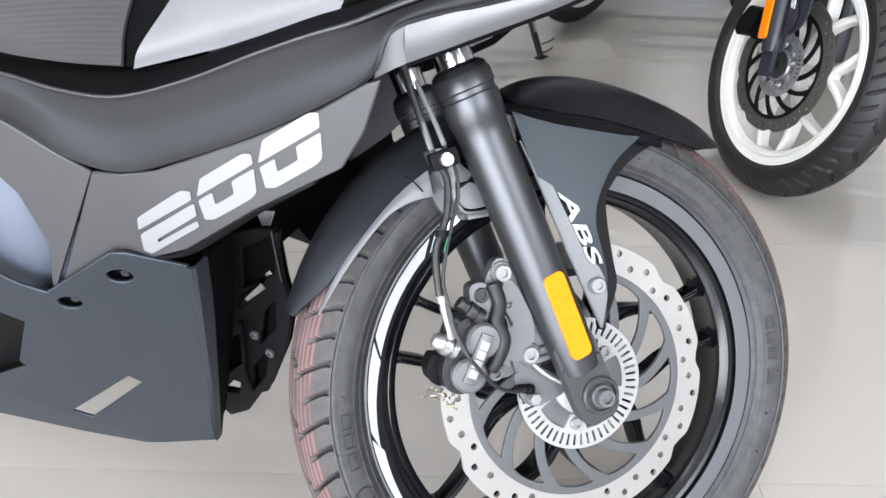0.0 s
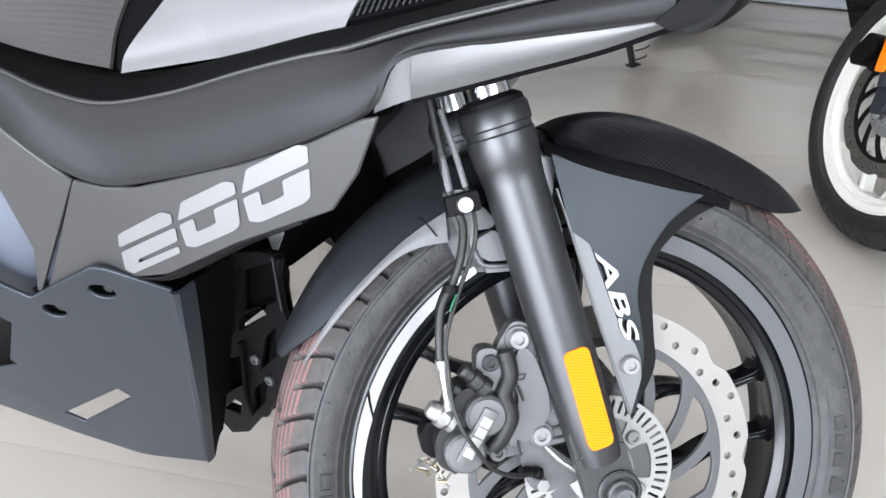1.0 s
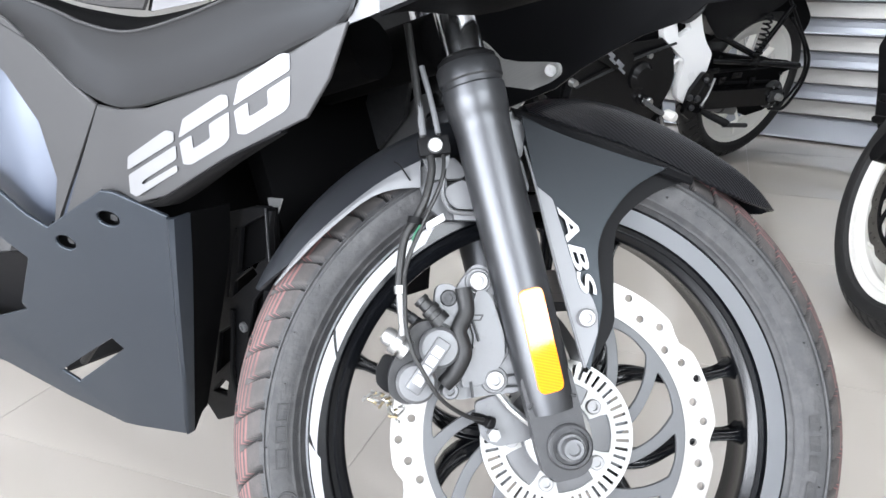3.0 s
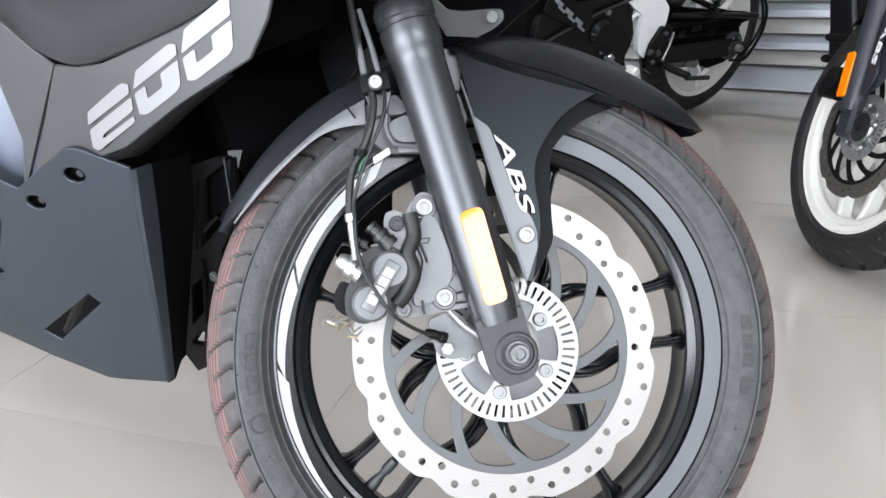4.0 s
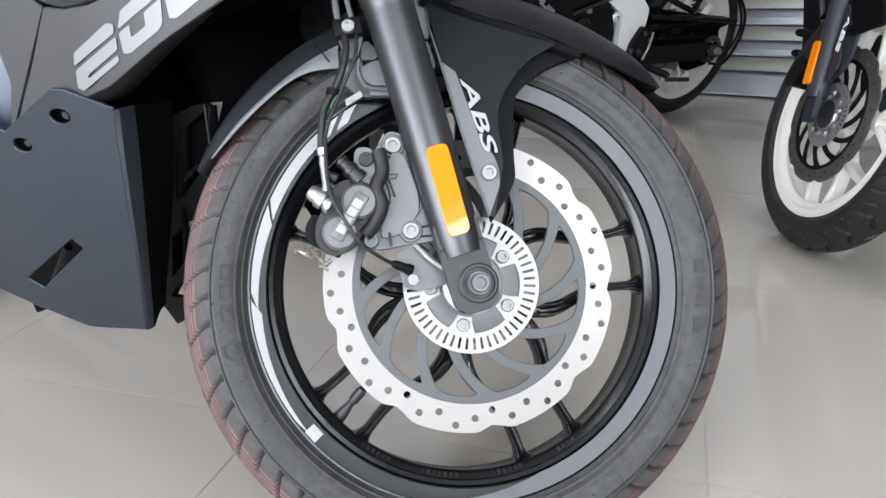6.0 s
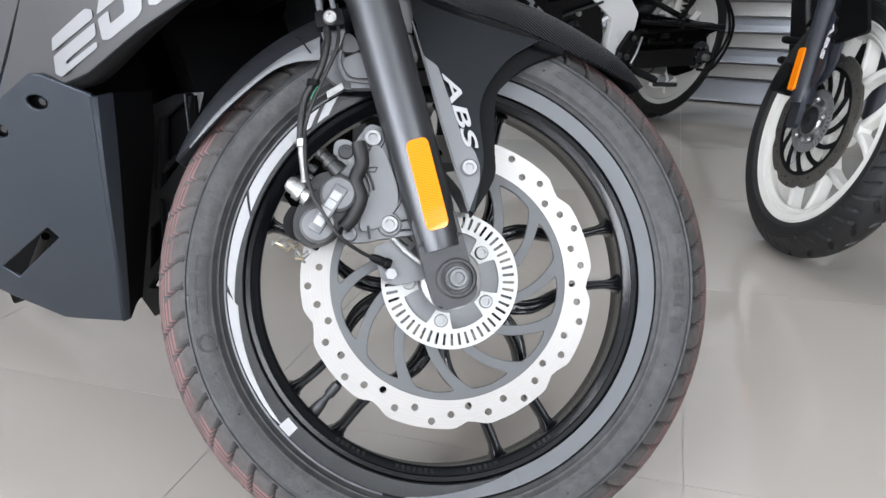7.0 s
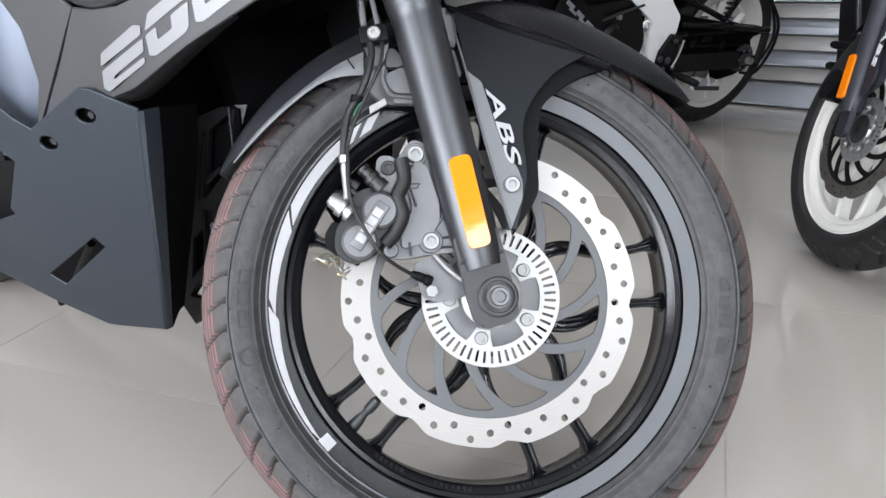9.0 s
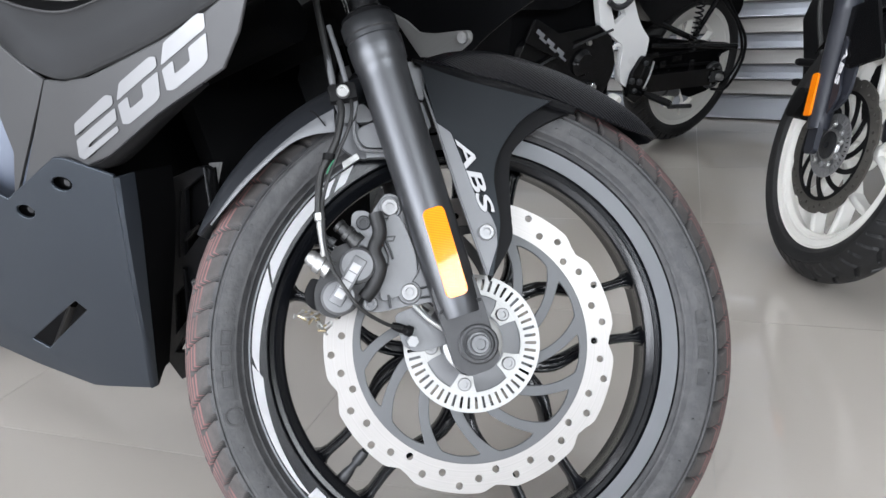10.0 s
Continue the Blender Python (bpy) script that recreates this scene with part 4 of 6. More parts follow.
part("brake_pad", slab([xz(rounded([(-0.173, 0.03), (-0.168, 0.044), (-0.156, 0.042), (-0.148, 0.014), (-0.16, 0.012), (-0.17, 0.018)], 0.004), -0.03)], (0, 0.022, 0)), BLACK_PLASTIC, caliper, m=WF, bevel=0.001)
_hb = slab([xz(rounded([(-0.1025, 0.0865), (-0.093, 0.0885), (-0.0915, 0.0945), (-0.101, 0.0925)], 0.001), -0.0425), xz([(-0.1005, 0.0882), (-0.0942, 0.0895), (-0.0932, 0.0929), (-0.0995, 0.0914)], -0.0425)], (0, 0.001, 0))
part("cast_mark", _hb, CASTING_DARK, caliper, m=WF)

# hoses and cables
lines = part("brake_hose", hose([(-0.2072, -0.03, 0.3347), (-0.187, -0.033, 0.277), (-0.1728, -0.038, 0.2345), (-0.1612, -0.046, 0.212), (-0.1605, -0.05, 0.1847), (-0.1643, -0.05, 0.1656), (-0.1709, -0.05, 0.1461), (-0.1707, -0.052, 0.1251), (-0.1675, -0.054, 0.1005)], 0.0036, 12), HOSE, bike, "black rubber brake hose beside the fork", m=WF)
part("hose_end", rod((-0.1672, -0.055, 0.104), (-0.1558, -0.054, 0.064), 0, segs=14, steps=[(0, 0.0052), (0.16, 0.0052), (0.18, 0.0036), (0.3, 0.0042), (0.85, 0.0036), (1, 0.0055)]), STEEL, lines, "crimped steel hose end", m=WF)
cable = part("sensor_cable", hose([(-0.1873, -0.03, 0.3), (-0.172, -0.034, 0.268), (-0.159, -0.038, 0.2385), (-0.1517, -0.046, 0.2172), (-0.1507, -0.05, 0.1959), (-0.1572, -0.052, 0.1671), (-0.1627, -0.054, 0.1417), (-0.1654, -0.056, 0.1171), (-0.1620, -0.06, 0.0985), (-0.1564, -0.064, 0.0741), (-0.1478, -0.067, 0.055), (-0.1381, -0.068, 0.0421), (-0.1163, -0.064, 0.0197), (-0.0908, -0.05, 0.0082), (-0.0738, -0.038, 0.0062)], 0.0019, 8), HOSE, bike, "thin black wheel speed sensor cable", m=WF)
part("sleeve", hose([(-0.2072, -0.03, 0.3347), (-0.187, -0.033, 0.277), (-0.1735, -0.038, 0.2365)], 0.0034, 10), STAY_GREY, lines, "grey hose sleeve", m=WF)
part("sleeve", hose([(-0.1873, -0.03, 0.3), (-0.172, -0.034, 0.268), (-0.1608, -0.038, 0.2415)], 0.0026, 10), STAY_GREY, cable, "grey cable sleeve", m=WF)
part("cable_tie", lathe([(0.0052, -0.003), (0.0066, -0.003), (0.0066, 0.003), (0.0052, 0.003)], 16), BLACK_PLASTIC, lines, m=WF @ Matrix.Translation((-0.1655, -0.0505, 0.1605)) @ Matrix.Rotation(radians(90), 4, "X"))
part("green_wire", hose([(-0.1605, -0.054, 0.158), (-0.1635, -0.056, 0.15), (-0.165, -0.0565, 0.143)], 0.0008, 6), GREEN_WIRE, cable, "thin green wire", m=WF)
part("sensor_plug", rod((-0.084, -0.036, 0.0075), (-0.064, -0.03, 0.0035), 0, segs=12, steps=[(0, 0.0032), (0.3, 0.0045), (0.7, 0.0045), (0.75, 0.0055), (1, 0.0055)]), BLACK_PLASTIC, cable, m=WF)
_sb = rounded([(-0.083, 0.018), (-0.062, 0.03), (-0.03, 0.012), (-0.026, -0.004), (-0.055, -0.016), (-0.07, -0.012)], 0.006)
part("sensor_bracket", slab([xz(_sb, -0.026)], (0, 0.009, 0)), CASTING, caliper, m=WF, bevel=0.001)
part("sensor_bolt", rod((-0.0616, -0.026, -0.0056), (-0.0616, -0.036, -0.0056), 0.0062, 0.0058, 6), BOLT, caliper, m=WF)
part("sensor_lead", hose([(-0.07, -0.03, 0.034), (-0.05, -0.034, 0.018), (-0.03, -0.036, 0.008)], 0.0022, 8), STEEL, cable, m=WF)

# hose clamp and fork brace
_br = rounded([(-0.178, 0.236), (-0.158, 0.24), (-0.146, 0.226), (-0.149, 0.204), (-0.158, 0.2), (-0.168, 0.216)], 0.005)
brace = part("fork_brace", slab([xz(_br, -0.034)], (0, 0.012, 0)), CASTING, bike, "grey hose bracket on the fork brace", m=WF, bevel=0.0015)
part("clamp", box(0.028, 0.014, 0.017, -0.1625, -0.041, 0.2285, turn=turn_y(-20), bevel=0.003), BLACK_PLASTIC, brace, m=WF)
part("clamp_bolt", bolt((-0.1617, -0.048, 0.2279), 0.0068, 0.0045), STEEL, brace, m=WF)
part("brace_plate", slab([xz(rounded([(-0.17, 0.216), (-0.147, 0.222), (-0.143, 0.2), (-0.136, 0.186), (-0.128, 0.172), (-0.142, 0.171), (-0.158, 0.18), (-0.168, 0.198)], 0.006), -0.016)], (0, 0.01, 0)), CARRIER, brace, m=WF, bevel=0.0015)
part("brace_pad", slab([xz(rounded([(-0.143, 0.2), (-0.1301, 0.2094), (-0.114, 0.197), (-0.1101, 0.1857), (-0.1306, 0.1819), (-0.1385, 0.1853), (-0.1438, 0.1931)], 0.004), -0.024)], (0, 0.012, 0)), STAY_GREY, brace, "satin grey rounded pad of the brace", m=WF, bevel=0.002)
part("brace_pad", slab([xz(rounded([(-0.1478, 0.2242), (-0.1421, 0.2278), (-0.128, 0.216), (-0.132, 0.2096), (-0.1461, 0.2064)], 0.003), -0.022)], (0, 0.01, 0)), STAY_GREY, brace, m=WF, bevel=0.0015)
part("brace_arm", hose([(-0.1478, -0.026, 0.206), (-0.1465, -0.026, 0.194), (-0.1408, -0.026, 0.1835), (-0.133, -0.026, 0.1785), (-0.11, -0.026, 0.181)], 0.0021, 8, 6), CASTING, brace, m=WF)
part("brace_foot", slab([xz(rounded([(-0.1328, 0.1785), (-0.108, 0.1835), (-0.106, 0.1765), (-0.1313, 0.172)], 0.001), -0.0225)], (0, 0.01, 0)), STAY_GREY, brace, m=WF, bevel=0.0008)
# lower edge of the brace; bright steel stands in for its highlight
part("brace_edge", slab([xz([(-0.138, 0.1711), (-0.1527, 0.1577), (-0.1554, 0.1645), (-0.1415, 0.1768)], -0.018)], (0, 0.006, 0)), STEEL, brace, "lower edge of the brace, its highlight set in bright steel", m=WF, bevel=0.0006)

# --- front fender
def fender_shell(a0, a1, width, centre_r, drop, thick=0.003, n=40, k=20, ypow=2.4):
    bm = bmesh.new()
    rows = []
    for i in range(n + 1):
        t = i / n
        a = radians(a0 + (a1 - a0) * t)
        hw, rc, dr = width(t), centre_r(t), drop(t)
        row = []
        for j in range(k + 1):
            v = 2 * j / k - 1
            r = rc - dr * abs(v) ** ypow
            row.append(bm.verts.new((r * math.cos(a), YC + hw * v, r * math.sin(a))))
        rows.append(row)
    for p, q in zip(rows, rows[1:]):
        for j in range(k):
            bm.faces.new((p[j], p[j + 1], q[j + 1], q[j]))
    bmesh.ops.recalc_face_normals(bm, faces=bm.faces[:])
    bmesh.ops.solidify(bm, geom=bm.faces[:], thickness=thick)
    return bm


def ramp(*rows):
    """A smooth function through (t, value) rows."""
    def f(t):
        n = len(rows)
        slope = []
        for i in range(n):
            a, b = rows[max(0, i - 1)], rows[min(n - 1, i + 1)]
            slope.append((b[1] - a[1]) / (b[0] - a[0]))
        for i in range(n - 1):
            (t0, v0), (t1, v1) = rows[i], rows[i + 1]
            if t <= t1:
                h = t1 - t0
                s = (t - t0) / h
                return (v0 * (1 + 2 * s) * (1 - s) ** 2 + slope[i] * h * s * (1 - s) ** 2 + v1 * s * s * (3 - 2 * s) + slope[i + 1] * h * s * s * (s - 1))
        return rows[-1][1]
    return f


fender = part("front_fender", fender_shell(102, 165.5, ramp((0, 0.061), (0.45, 0.061), (0.75, 0.057), (0.9, 0.046), (1, 0.024)), ramp((0, 0.312), (0.5, 0.312), (1, 0.309)), ramp((0, 0.046), (0.5, 0.038), (0.85, 0.026), (1, 0.006)), ypow=3.0), FENDER_REAR, bike, "satin black front fender with carbon pattern crown", m=WF, sharp=60)
def round_arc(rows, y):
    return [(r * math.cos(radians(a)), y, r * math.sin(radians(a))) for a, r in rows]


# turned lip of the fender; its pale grey stands in for reflected window light
_lo = ((163, 0.2875), (155, 0.284), (148, 0.281), (140, 0.2795), (134, 0.279), (128, 0.278))
_li = ((163, 0.2855), (155, 0.279), (148, 0.2755), (140.5, 0.273), (135.5, 0.267), (130.5, 0.256))
_lm = [(0.5 * (a[0] + b[0]), 0.5 * (a[1] + b[1])) for a, b in zip(_lo, _li)]
part("fender_lip_sheen", loft([round_arc(_lo, -0.0175), round_arc(_lm, -0.0205), round_arc(_li, -0.0205)], 6, 4, 0.002), STAY_GREY, fender, "turned lip of the fender, its window sheen painted pale grey", m=WF)
part("lip_seam", hose([(-0.194, -0.0198, 0.2125), (-0.188, -0.0222, 0.2095), (-0.1765, -0.0222, 0.1985)], 0.0008, 6, 6), BLACK_PLASTIC, fender, m=WF)
_bm = fender_shell(53.6, 106, ramp((0, 0.012), (0.04, 0.026), (0.12, 0.043), (0.2, 0.053), (0.32, 0.057), (1, 0.057)), ramp((0, 0.320), (0.1, 0.3215), (0.3, 0.3205), (0.5, 0.322), (0.75, 0.3255), (0.9, 0.322), (1, 0.314)), ramp((0, 0.003), (0.06, 0.02), (0.15, 0.036), (0.32, 0.0465), (0.5, 0.049), (0.64, 0.0485), (0.8, 0.044), (0.93, 0.029), (1, 0.016)), n=56, k=24, ypow=2.6)
part("fender_crown", _bm, CARBON, fender, "carbon pattern fender crown with a blunt pointed tip", m=WF, sharp=60)
part("fender_shoulder", loft([round_arc(((109, 0.293), (104, 0.279), (94, 0.2635), (86, 0.2595), (79, 0.258), (73, 0.2605)), -0.0265), round_arc(((109, 0.299), (104, 0.2875), (94, 0.2735), (86, 0.269), (79, 0.2665), (73, 0.268)), -0.0215), round_arc(((109, 0.304), (104, 0.2945), (94, 0.281), (86, 0.276), (79, 0.273), (73, 0.2735)), -0.0095)], 5, 4), SHROUD, fender, "black rounded shoulder under the crown", m=WF, sharp=60)


def side_panel(outline, y_top, y_low, thick, mat, name, label, bevel=0.0012):
    """A near-flat panel whose foot stands further out than its top."""
    zs = [p[1] for p in outline]
    z0, z1 = min(zs), max(zs)
    loop = [(x, y_low + (y_top - y_low) * (z - z0) / (z1 - z0), z) for x, z in outline]
    return part(name, slab([loop], (0, thick, 0)), mat, fender, label, m=WF, bevel=bevel)


_bow = [(0.05, 0.258), (0.0466, 0.2552), (0.0205, 0.2315), (0.0024, 0.1978), (-0.0019, 0.1703), (0.0045, 0.1422), (0.0095, 0.1203), (0.009, 0.09)]
_bow_out = [(0.08, 0.258), (0.0741, 0.2532), (0.0441, 0.2335), (0.019, 0.2043), (0.0147, 0.1796), (0.0205, 0.1336), (0.0235, 0.105), (0.0065, 0.0625)]


def bowed(points):
    return [(p.x, p.y) for p in spline([(x, z, 0) for x, z in points], 4)]


_panel = [(-0.09, 0.277), (-0.084, 0.2758), (-0.0675, 0.2712), (-0.04, 0.2662), (-0.0184, 0.2638), (0.0181, 0.2598), (0.034, 0.2585)] + bowed(_bow) + [(0.0075, 0.066), (0.001, 0.069), (-0.066, 0.215)]
side_panel(_panel, -0.026, -0.0465, 0.004, FENDER_GREY, "side_panel", "graphite grey fender side panel")
_trim = bowed(_bow_out) + [(0.0045, 0.0675)] + [(x - 0.002, z) for x, z in bowed(_bow)][::-1]
side_panel(_trim, -0.0155, -0.042, 0.012, BLACK_PLASTIC, "panel_edge", "black edge of the fender panel")
part("fender_mount", slab([[(x, -0.018, z) for x, z in rounded([(-0.1097, 0.2791), (-0.0940, 0.2813), (-0.0837, 0.2772), (-0.0813, 0.2413), (-0.0915, 0.2423), (-0.1041, 0.2610)], 0.003)]], (0, 0.006, 0)), STAY_GREY, fender, "satin grey fender mount behind the fork", m=WF, bevel=0.001)
part("mount_tab", slab([[(x, -0.026, z) for x, z in rounded([(-0.0888, 0.2349), (-0.0822, 0.2367), (-0.0705, 0.2138), (-0.0732, 0.2059), (-0.0845, 0.2234)], 0.002)]], (0, 0.004, 0)), CARRIER, fender, m=WF, bevel=0.0008)
_stay = rounded([(-0.0678, 0.2157), (-0.0502, 0.2065), (-0.0335, 0.1742), (-0.0188, 0.1455), (-0.0006, 0.1264), (0.006, 0.1141), (0.0083, 0.0983), (0.0019, 0.0648), (-0.003, 0.074), (-0.0324, 0.1371)], 0.003)
side_panel(_stay, -0.0355, -0.0487, 0.004, STAY_GREY, "stay", "satin grey fender stay", 0.0008)
part("stay_rim", hose([(-0.0835, -0.0315, 0.2488), (-0.0678, -0.0355, 0.2157), (-0.0324, -0.0424, 0.1371), (0.0012, -0.0485, 0.0675)], 0.0013, 8, 10), CASTING, fender, "thin bright rim of the stay", m=WF)
part("stay_bolt", bolt((-0.0043, -0.0455, 0.1089), 0.0082, 0.0055), BOLT, fender, "dull bright hexagon socket bolt", m=WF)


def lettering(name, text, size, m, mat, parent, label, extrude=0.0006, shear=0.0, spacing=1.0):
    cu = bpy.data.curves.new(name, "FONT")
    cu.body, cu.size, cu.extrude, cu.shear, cu.space_character = text, size, extrude, shear, spacing
    cu.bevel_depth, cu.bevel_resolution, cu.offset = size * 0.004, 1, size * 0.012
    cu.align_x, cu.align_y = "CENTER", "CENTER"
    tmp = bpy.data.objects.new(name, cu)
    scene.collection.objects.link(tmp)
    me = bpy.data.meshes.new_from_object(tmp.evaluated_get(bpy.context.evaluated_depsgraph_get()))
    bpy.data.objects.remove(tmp)
    me.materials.clear()
    me.materials.append(mat)
    ob = new(name, me)
    ob.matrix_world = m
    ob.parent = parent
    ob.matrix_parent_inverse = world_of(parent).inverted()
    return tagged(ob, label)


# the letters run down the stay's edge
_e1 = Vector((-0.0111, -0.0419, 0.1394)) - Vector((-0.0348, -0.0373, 0.1889))
_e1.normalize()
_e3 = Vector((0, -1, 0))
_e3 = (_e3 - _e1 * _e3.dot(_e1)).normalized()
_e2 = _e3.cross(_e1)
_lm = Matrix((_e1 * 2.1, _e2 * 0.86, _e3)).transposed().to_4x4()
_lm.translation = Vector((-0.0228, -0.0412, 0.1665))
lettering("stay_letters", "ABS", 0.0218, WF @ _lm, LETTER, fender, "grey white letters on the fender stay", shear=0.22, spacing=1.0)


# --- bodywork. The body's own middle plane leans with the stand.
SIDE = Vector((0, 0.982, -0.191))


def far_side(p):
    p = Vector(p)
    return p - 2 * (p.dot(SIDE) - 0.0227) * SIDE


def inward(points, d, dz=0.0):
    return [tuple(Vector(p) + SIDE * d + Vector((0, 0, dz))) for p in points]


D_TOP = [(-0.80, -0.190, 0.725), (-0.60, -0.152, 0.683), (-0.502, -0.128, 0.659), (-0.45, -0.121, 0.646), (-0.395, -0.111, 0.6405), (-0.33, -0.097, 0.654), (-0.271, -0.083, 0.673), (-0.225, -0.072, 0.6865), (-0.19, -0.063, 0.695), (-0.15, -0.0535, 0.708), (-0.09, -0.036, 0.7245), (-0.012, -0.012, 0.744)]
CREASE = [(-0.80, -0.212, 0.72), (-0.60, -0.172, 0.668), (-0.496, -0.148, 0.627), (-0.456, -0.138, 0.595), (-0.405, -0.125, 0.577), (-0.34, -0.109, 0.591), (-0.277, -0.093, 0.611), (-0.222, -0.078, 0.634), (-0.1835, -0.0600, 0.6550), (-0.1650, -0.0475, 0.6885), (-0.096, -0.0325, 0.7045), (-0.0133, -0.0115, 0.7195)]
STRIP = [(-0.80, -0.163, 0.727), (-0.62, -0.126, 0.690), (-0.533, -0.102, 0.663), (-0.471, -0.092, 0.654), (-0.414, -0.082, 0.651), (-0.352, -0.069, 0.660), (-0.29, -0.055, 0.677), (-0.24, -0.043, 0.6915), (-0.205, -0.035, 0.700), (-0.165, -0.0255, 0.711), (-0.105, -0.009, 0.728), (-0.02, 0.016, 0.751)]


def between(a, b, s, push=0.0):
    return [tuple(Vector(p).lerp(Vector(q), s) + SIDE * push) for p, q in zip(a, b)]


fairing = part("fairing", loft([D_TOP, between(D_TOP, CREASE, 0.12, 0.003), between(D_TOP, CREASE, 0.5, 0.007), between(D_TOP, CREASE, 0.86, 0.004), CREASE], 6, 4), FAIRING, bike, "satin grey side fairing with a scooped flank", sharp=50)
part("fairing_edge", loft([inward(STRIP, 0.035, -0.012), inward(STRIP, 0.004, 0.0), between(STRIP, D_TOP, 0.5), inward(D_TOP, 0.001, 0.0)], 6, 3), DEEP_BLACK, fairing, "black plastic edge strip")

part("fairing_rim", hose(D_TOP, 0.0012, 8, 6), FAIRING_LIGHT, fairing, "thin bright rim of the fairing")
# lower flank that carries the number
E_PUSH = Vector((-0.241, 0.97, -0.007)) * 0.004
_e = [(-0.431, -0.1312, 0.577), (-0.405, -0.125, 0.5745), (-0.373, -0.117, 0.578), (-0.34, -0.109, 0.5885), (-0.277, -0.093, 0.609), (-0.22, -0.079, 0.632), (-0.182, -0.0695, 0.652), (-0.170, -0.0665, 0.655), (-0.188, -0.0715, 0.613), (-0.21, -0.077, 0.582), (-0.293, -0.098, 0.541), (-0.365, -0.1155, 0.499), (-0.40, -0.121, 0.488), (-0.44, -0.130, 0.478), (-0.51, -0.1480, 0.452)]
part("lower_flank", slab([_e], E_PUSH), FAIRING_LIGHT, fairing, "lighter grey lower fairing flank", bevel=0.0015)
_low = [(-0.235, -0.0834, 0.5695), (-0.293, -0.098, 0.541), (-0.365, -0.1155, 0.499), (-0.40, -0.121, 0.488), (-0.44, -0.130, 0.478)]
part("flank_return", loft([inward(_low, -0.0004, 0.0006), [(x + 0.003 * k, y + 0.003 + 0.004 * k, z - 0.004 * k) for k, (x, y, z) in zip((0.0, 0.6, 1, 1, 1), _low)], [(x + 0.004 * k, y + 0.006 + 0.012 * k, z - 0.005 * k) for k, (x, y, z) in zip((0.0, 0.6, 1, 1, 1), _low)]], 4, 4, 0.002), BLACK_PLASTIC, fairing, "inner return of the flank")
# rear flank: the lighter paint stands in for the reflection it carries
_g = [(-0.4315, -0.1316, 0.5768), (-0.456, -0.1375, 0.593), (-0.496, -0.1475, 0.625), (-0.53, -0.1558, 0.65), (-0.62, -0.178, 0.68), (-0.62, -0.178, 0.64), (-0.545, -0.1595, 0.60), (-0.512, -0.1513, 0.555), (-0.503, -0.149, 0.50), (-0.519, -0.153, 0.452), (-0.5145, -0.1522, 0.4505)]
part("rear_flank", slab([_g], E_PUSH), FAIRING_LIGHT, fairing, "satin grey rear fairing flank, lightened for its reflection", bevel=0.0015)
# engine cover behind the flank
part("engine_cover", loft([[(-0.51, -0.128, 0.62), (-0.56, -0.15, 0.625), (-0.64, -0.16, 0.63)], [(-0.495, -0.118, 0.55), (-0.55, -0.158, 0.55), (-0.64, -0.172, 0.55)], [(-0.50, -0.12, 0.48), (-0.55, -0.155, 0.475), (-0.64, -0.17, 0.47)], [(-0.53, -0.125, 0.43), (-0.58, -0.145, 0.41), (-0.64, -0.15, 0.4)]], 6, 6), BLUE_GREY, bike, "bluish grey engine cover")

# nose wedge: a flat bright face, a short end facet and the underside
NOSE_T = [(-0.158, -0.0425, 0.6885), (-0.1245, -0.0377, 0.6974), (-0.096, -0.0306, 0.7037), (-0.0562, -0.0206, 0.7111), (-0.0196, -0.0115, 0.7178), (-0.005, -0.0075, 0.7205)]
NOSE_B = [(-0.160, -0.0440, 0.6604), (-0.130, -0.0395, 0.6710), (-0.0988, -0.0316, 0.6818), (-0.0489, -0.0190, 0.6990), (-0.0133, -0.0099, 0.7143), (-0.003, -0.0072, 0.7190)]
NOSE_U = [(-0.16, -0.010, 0.662), (-0.13, -0.004, 0.672), (-0.10, 0.008, 0.686), (-0.065, 0.018, 0.697), (-0.005, 0.035, 0.722), (0.03, 0.05, 0.736)]
part("nose_lip", loft([NOSE_T[:-1], between(NOSE_T[:-1], NOSE_B[:-1], 0.5, -0.0015), NOSE_B[:-1]], 6, 3), NOSE_SILVER, fairing, "bright satin grey lip under the nose")
part("nose_end", loft([[(-0.1665, -0.0440, 0.6875), (-0.1625, -0.0432, 0.6880), (-0.158, -0.0425, 0.6885)], [(-0.1785, -0.0520, 0.6690), (-0.170, -0.0470, 0.6725), (-0.1605, -0.0432, 0.6750)], [(-0.1815, -0.0560, 0.6515), (-0.171, -0.0490, 0.6560), (-0.160, -0.0440, 0.6604)]], 4, 4), NOSE_SILVER, fairing)
part("nose_underside", loft([NOSE_B, NOSE_U, inward(NOSE_U, 0.09, 0.01), inward(NOSE_U, 0.2, 0.04)], 4, 3), DEEP_BLACK, fairing, "black underside of the nose")

part("nose_tip", loft([[(-0.0205, -0.0132, 0.7172), (-0.008, -0.0098, 0.7300), (0.004, -0.006, 0.748)], [(-0.010, -0.0108, 0.7132), (0.008, -0.006, 0.7225), (0.018, 0.0, 0.742)], [(0.002, -0.0055, 0.7165), (0.0135, -0.002, 0.7225), (0.024, 0.004, 0.738)], [(0.008, 0.02, 0.722), (0.02, 0.03, 0.729), (0.032, 0.045, 0.742)]], 4, 4), SHROUD, fairing, "black plastic tip of the nose")
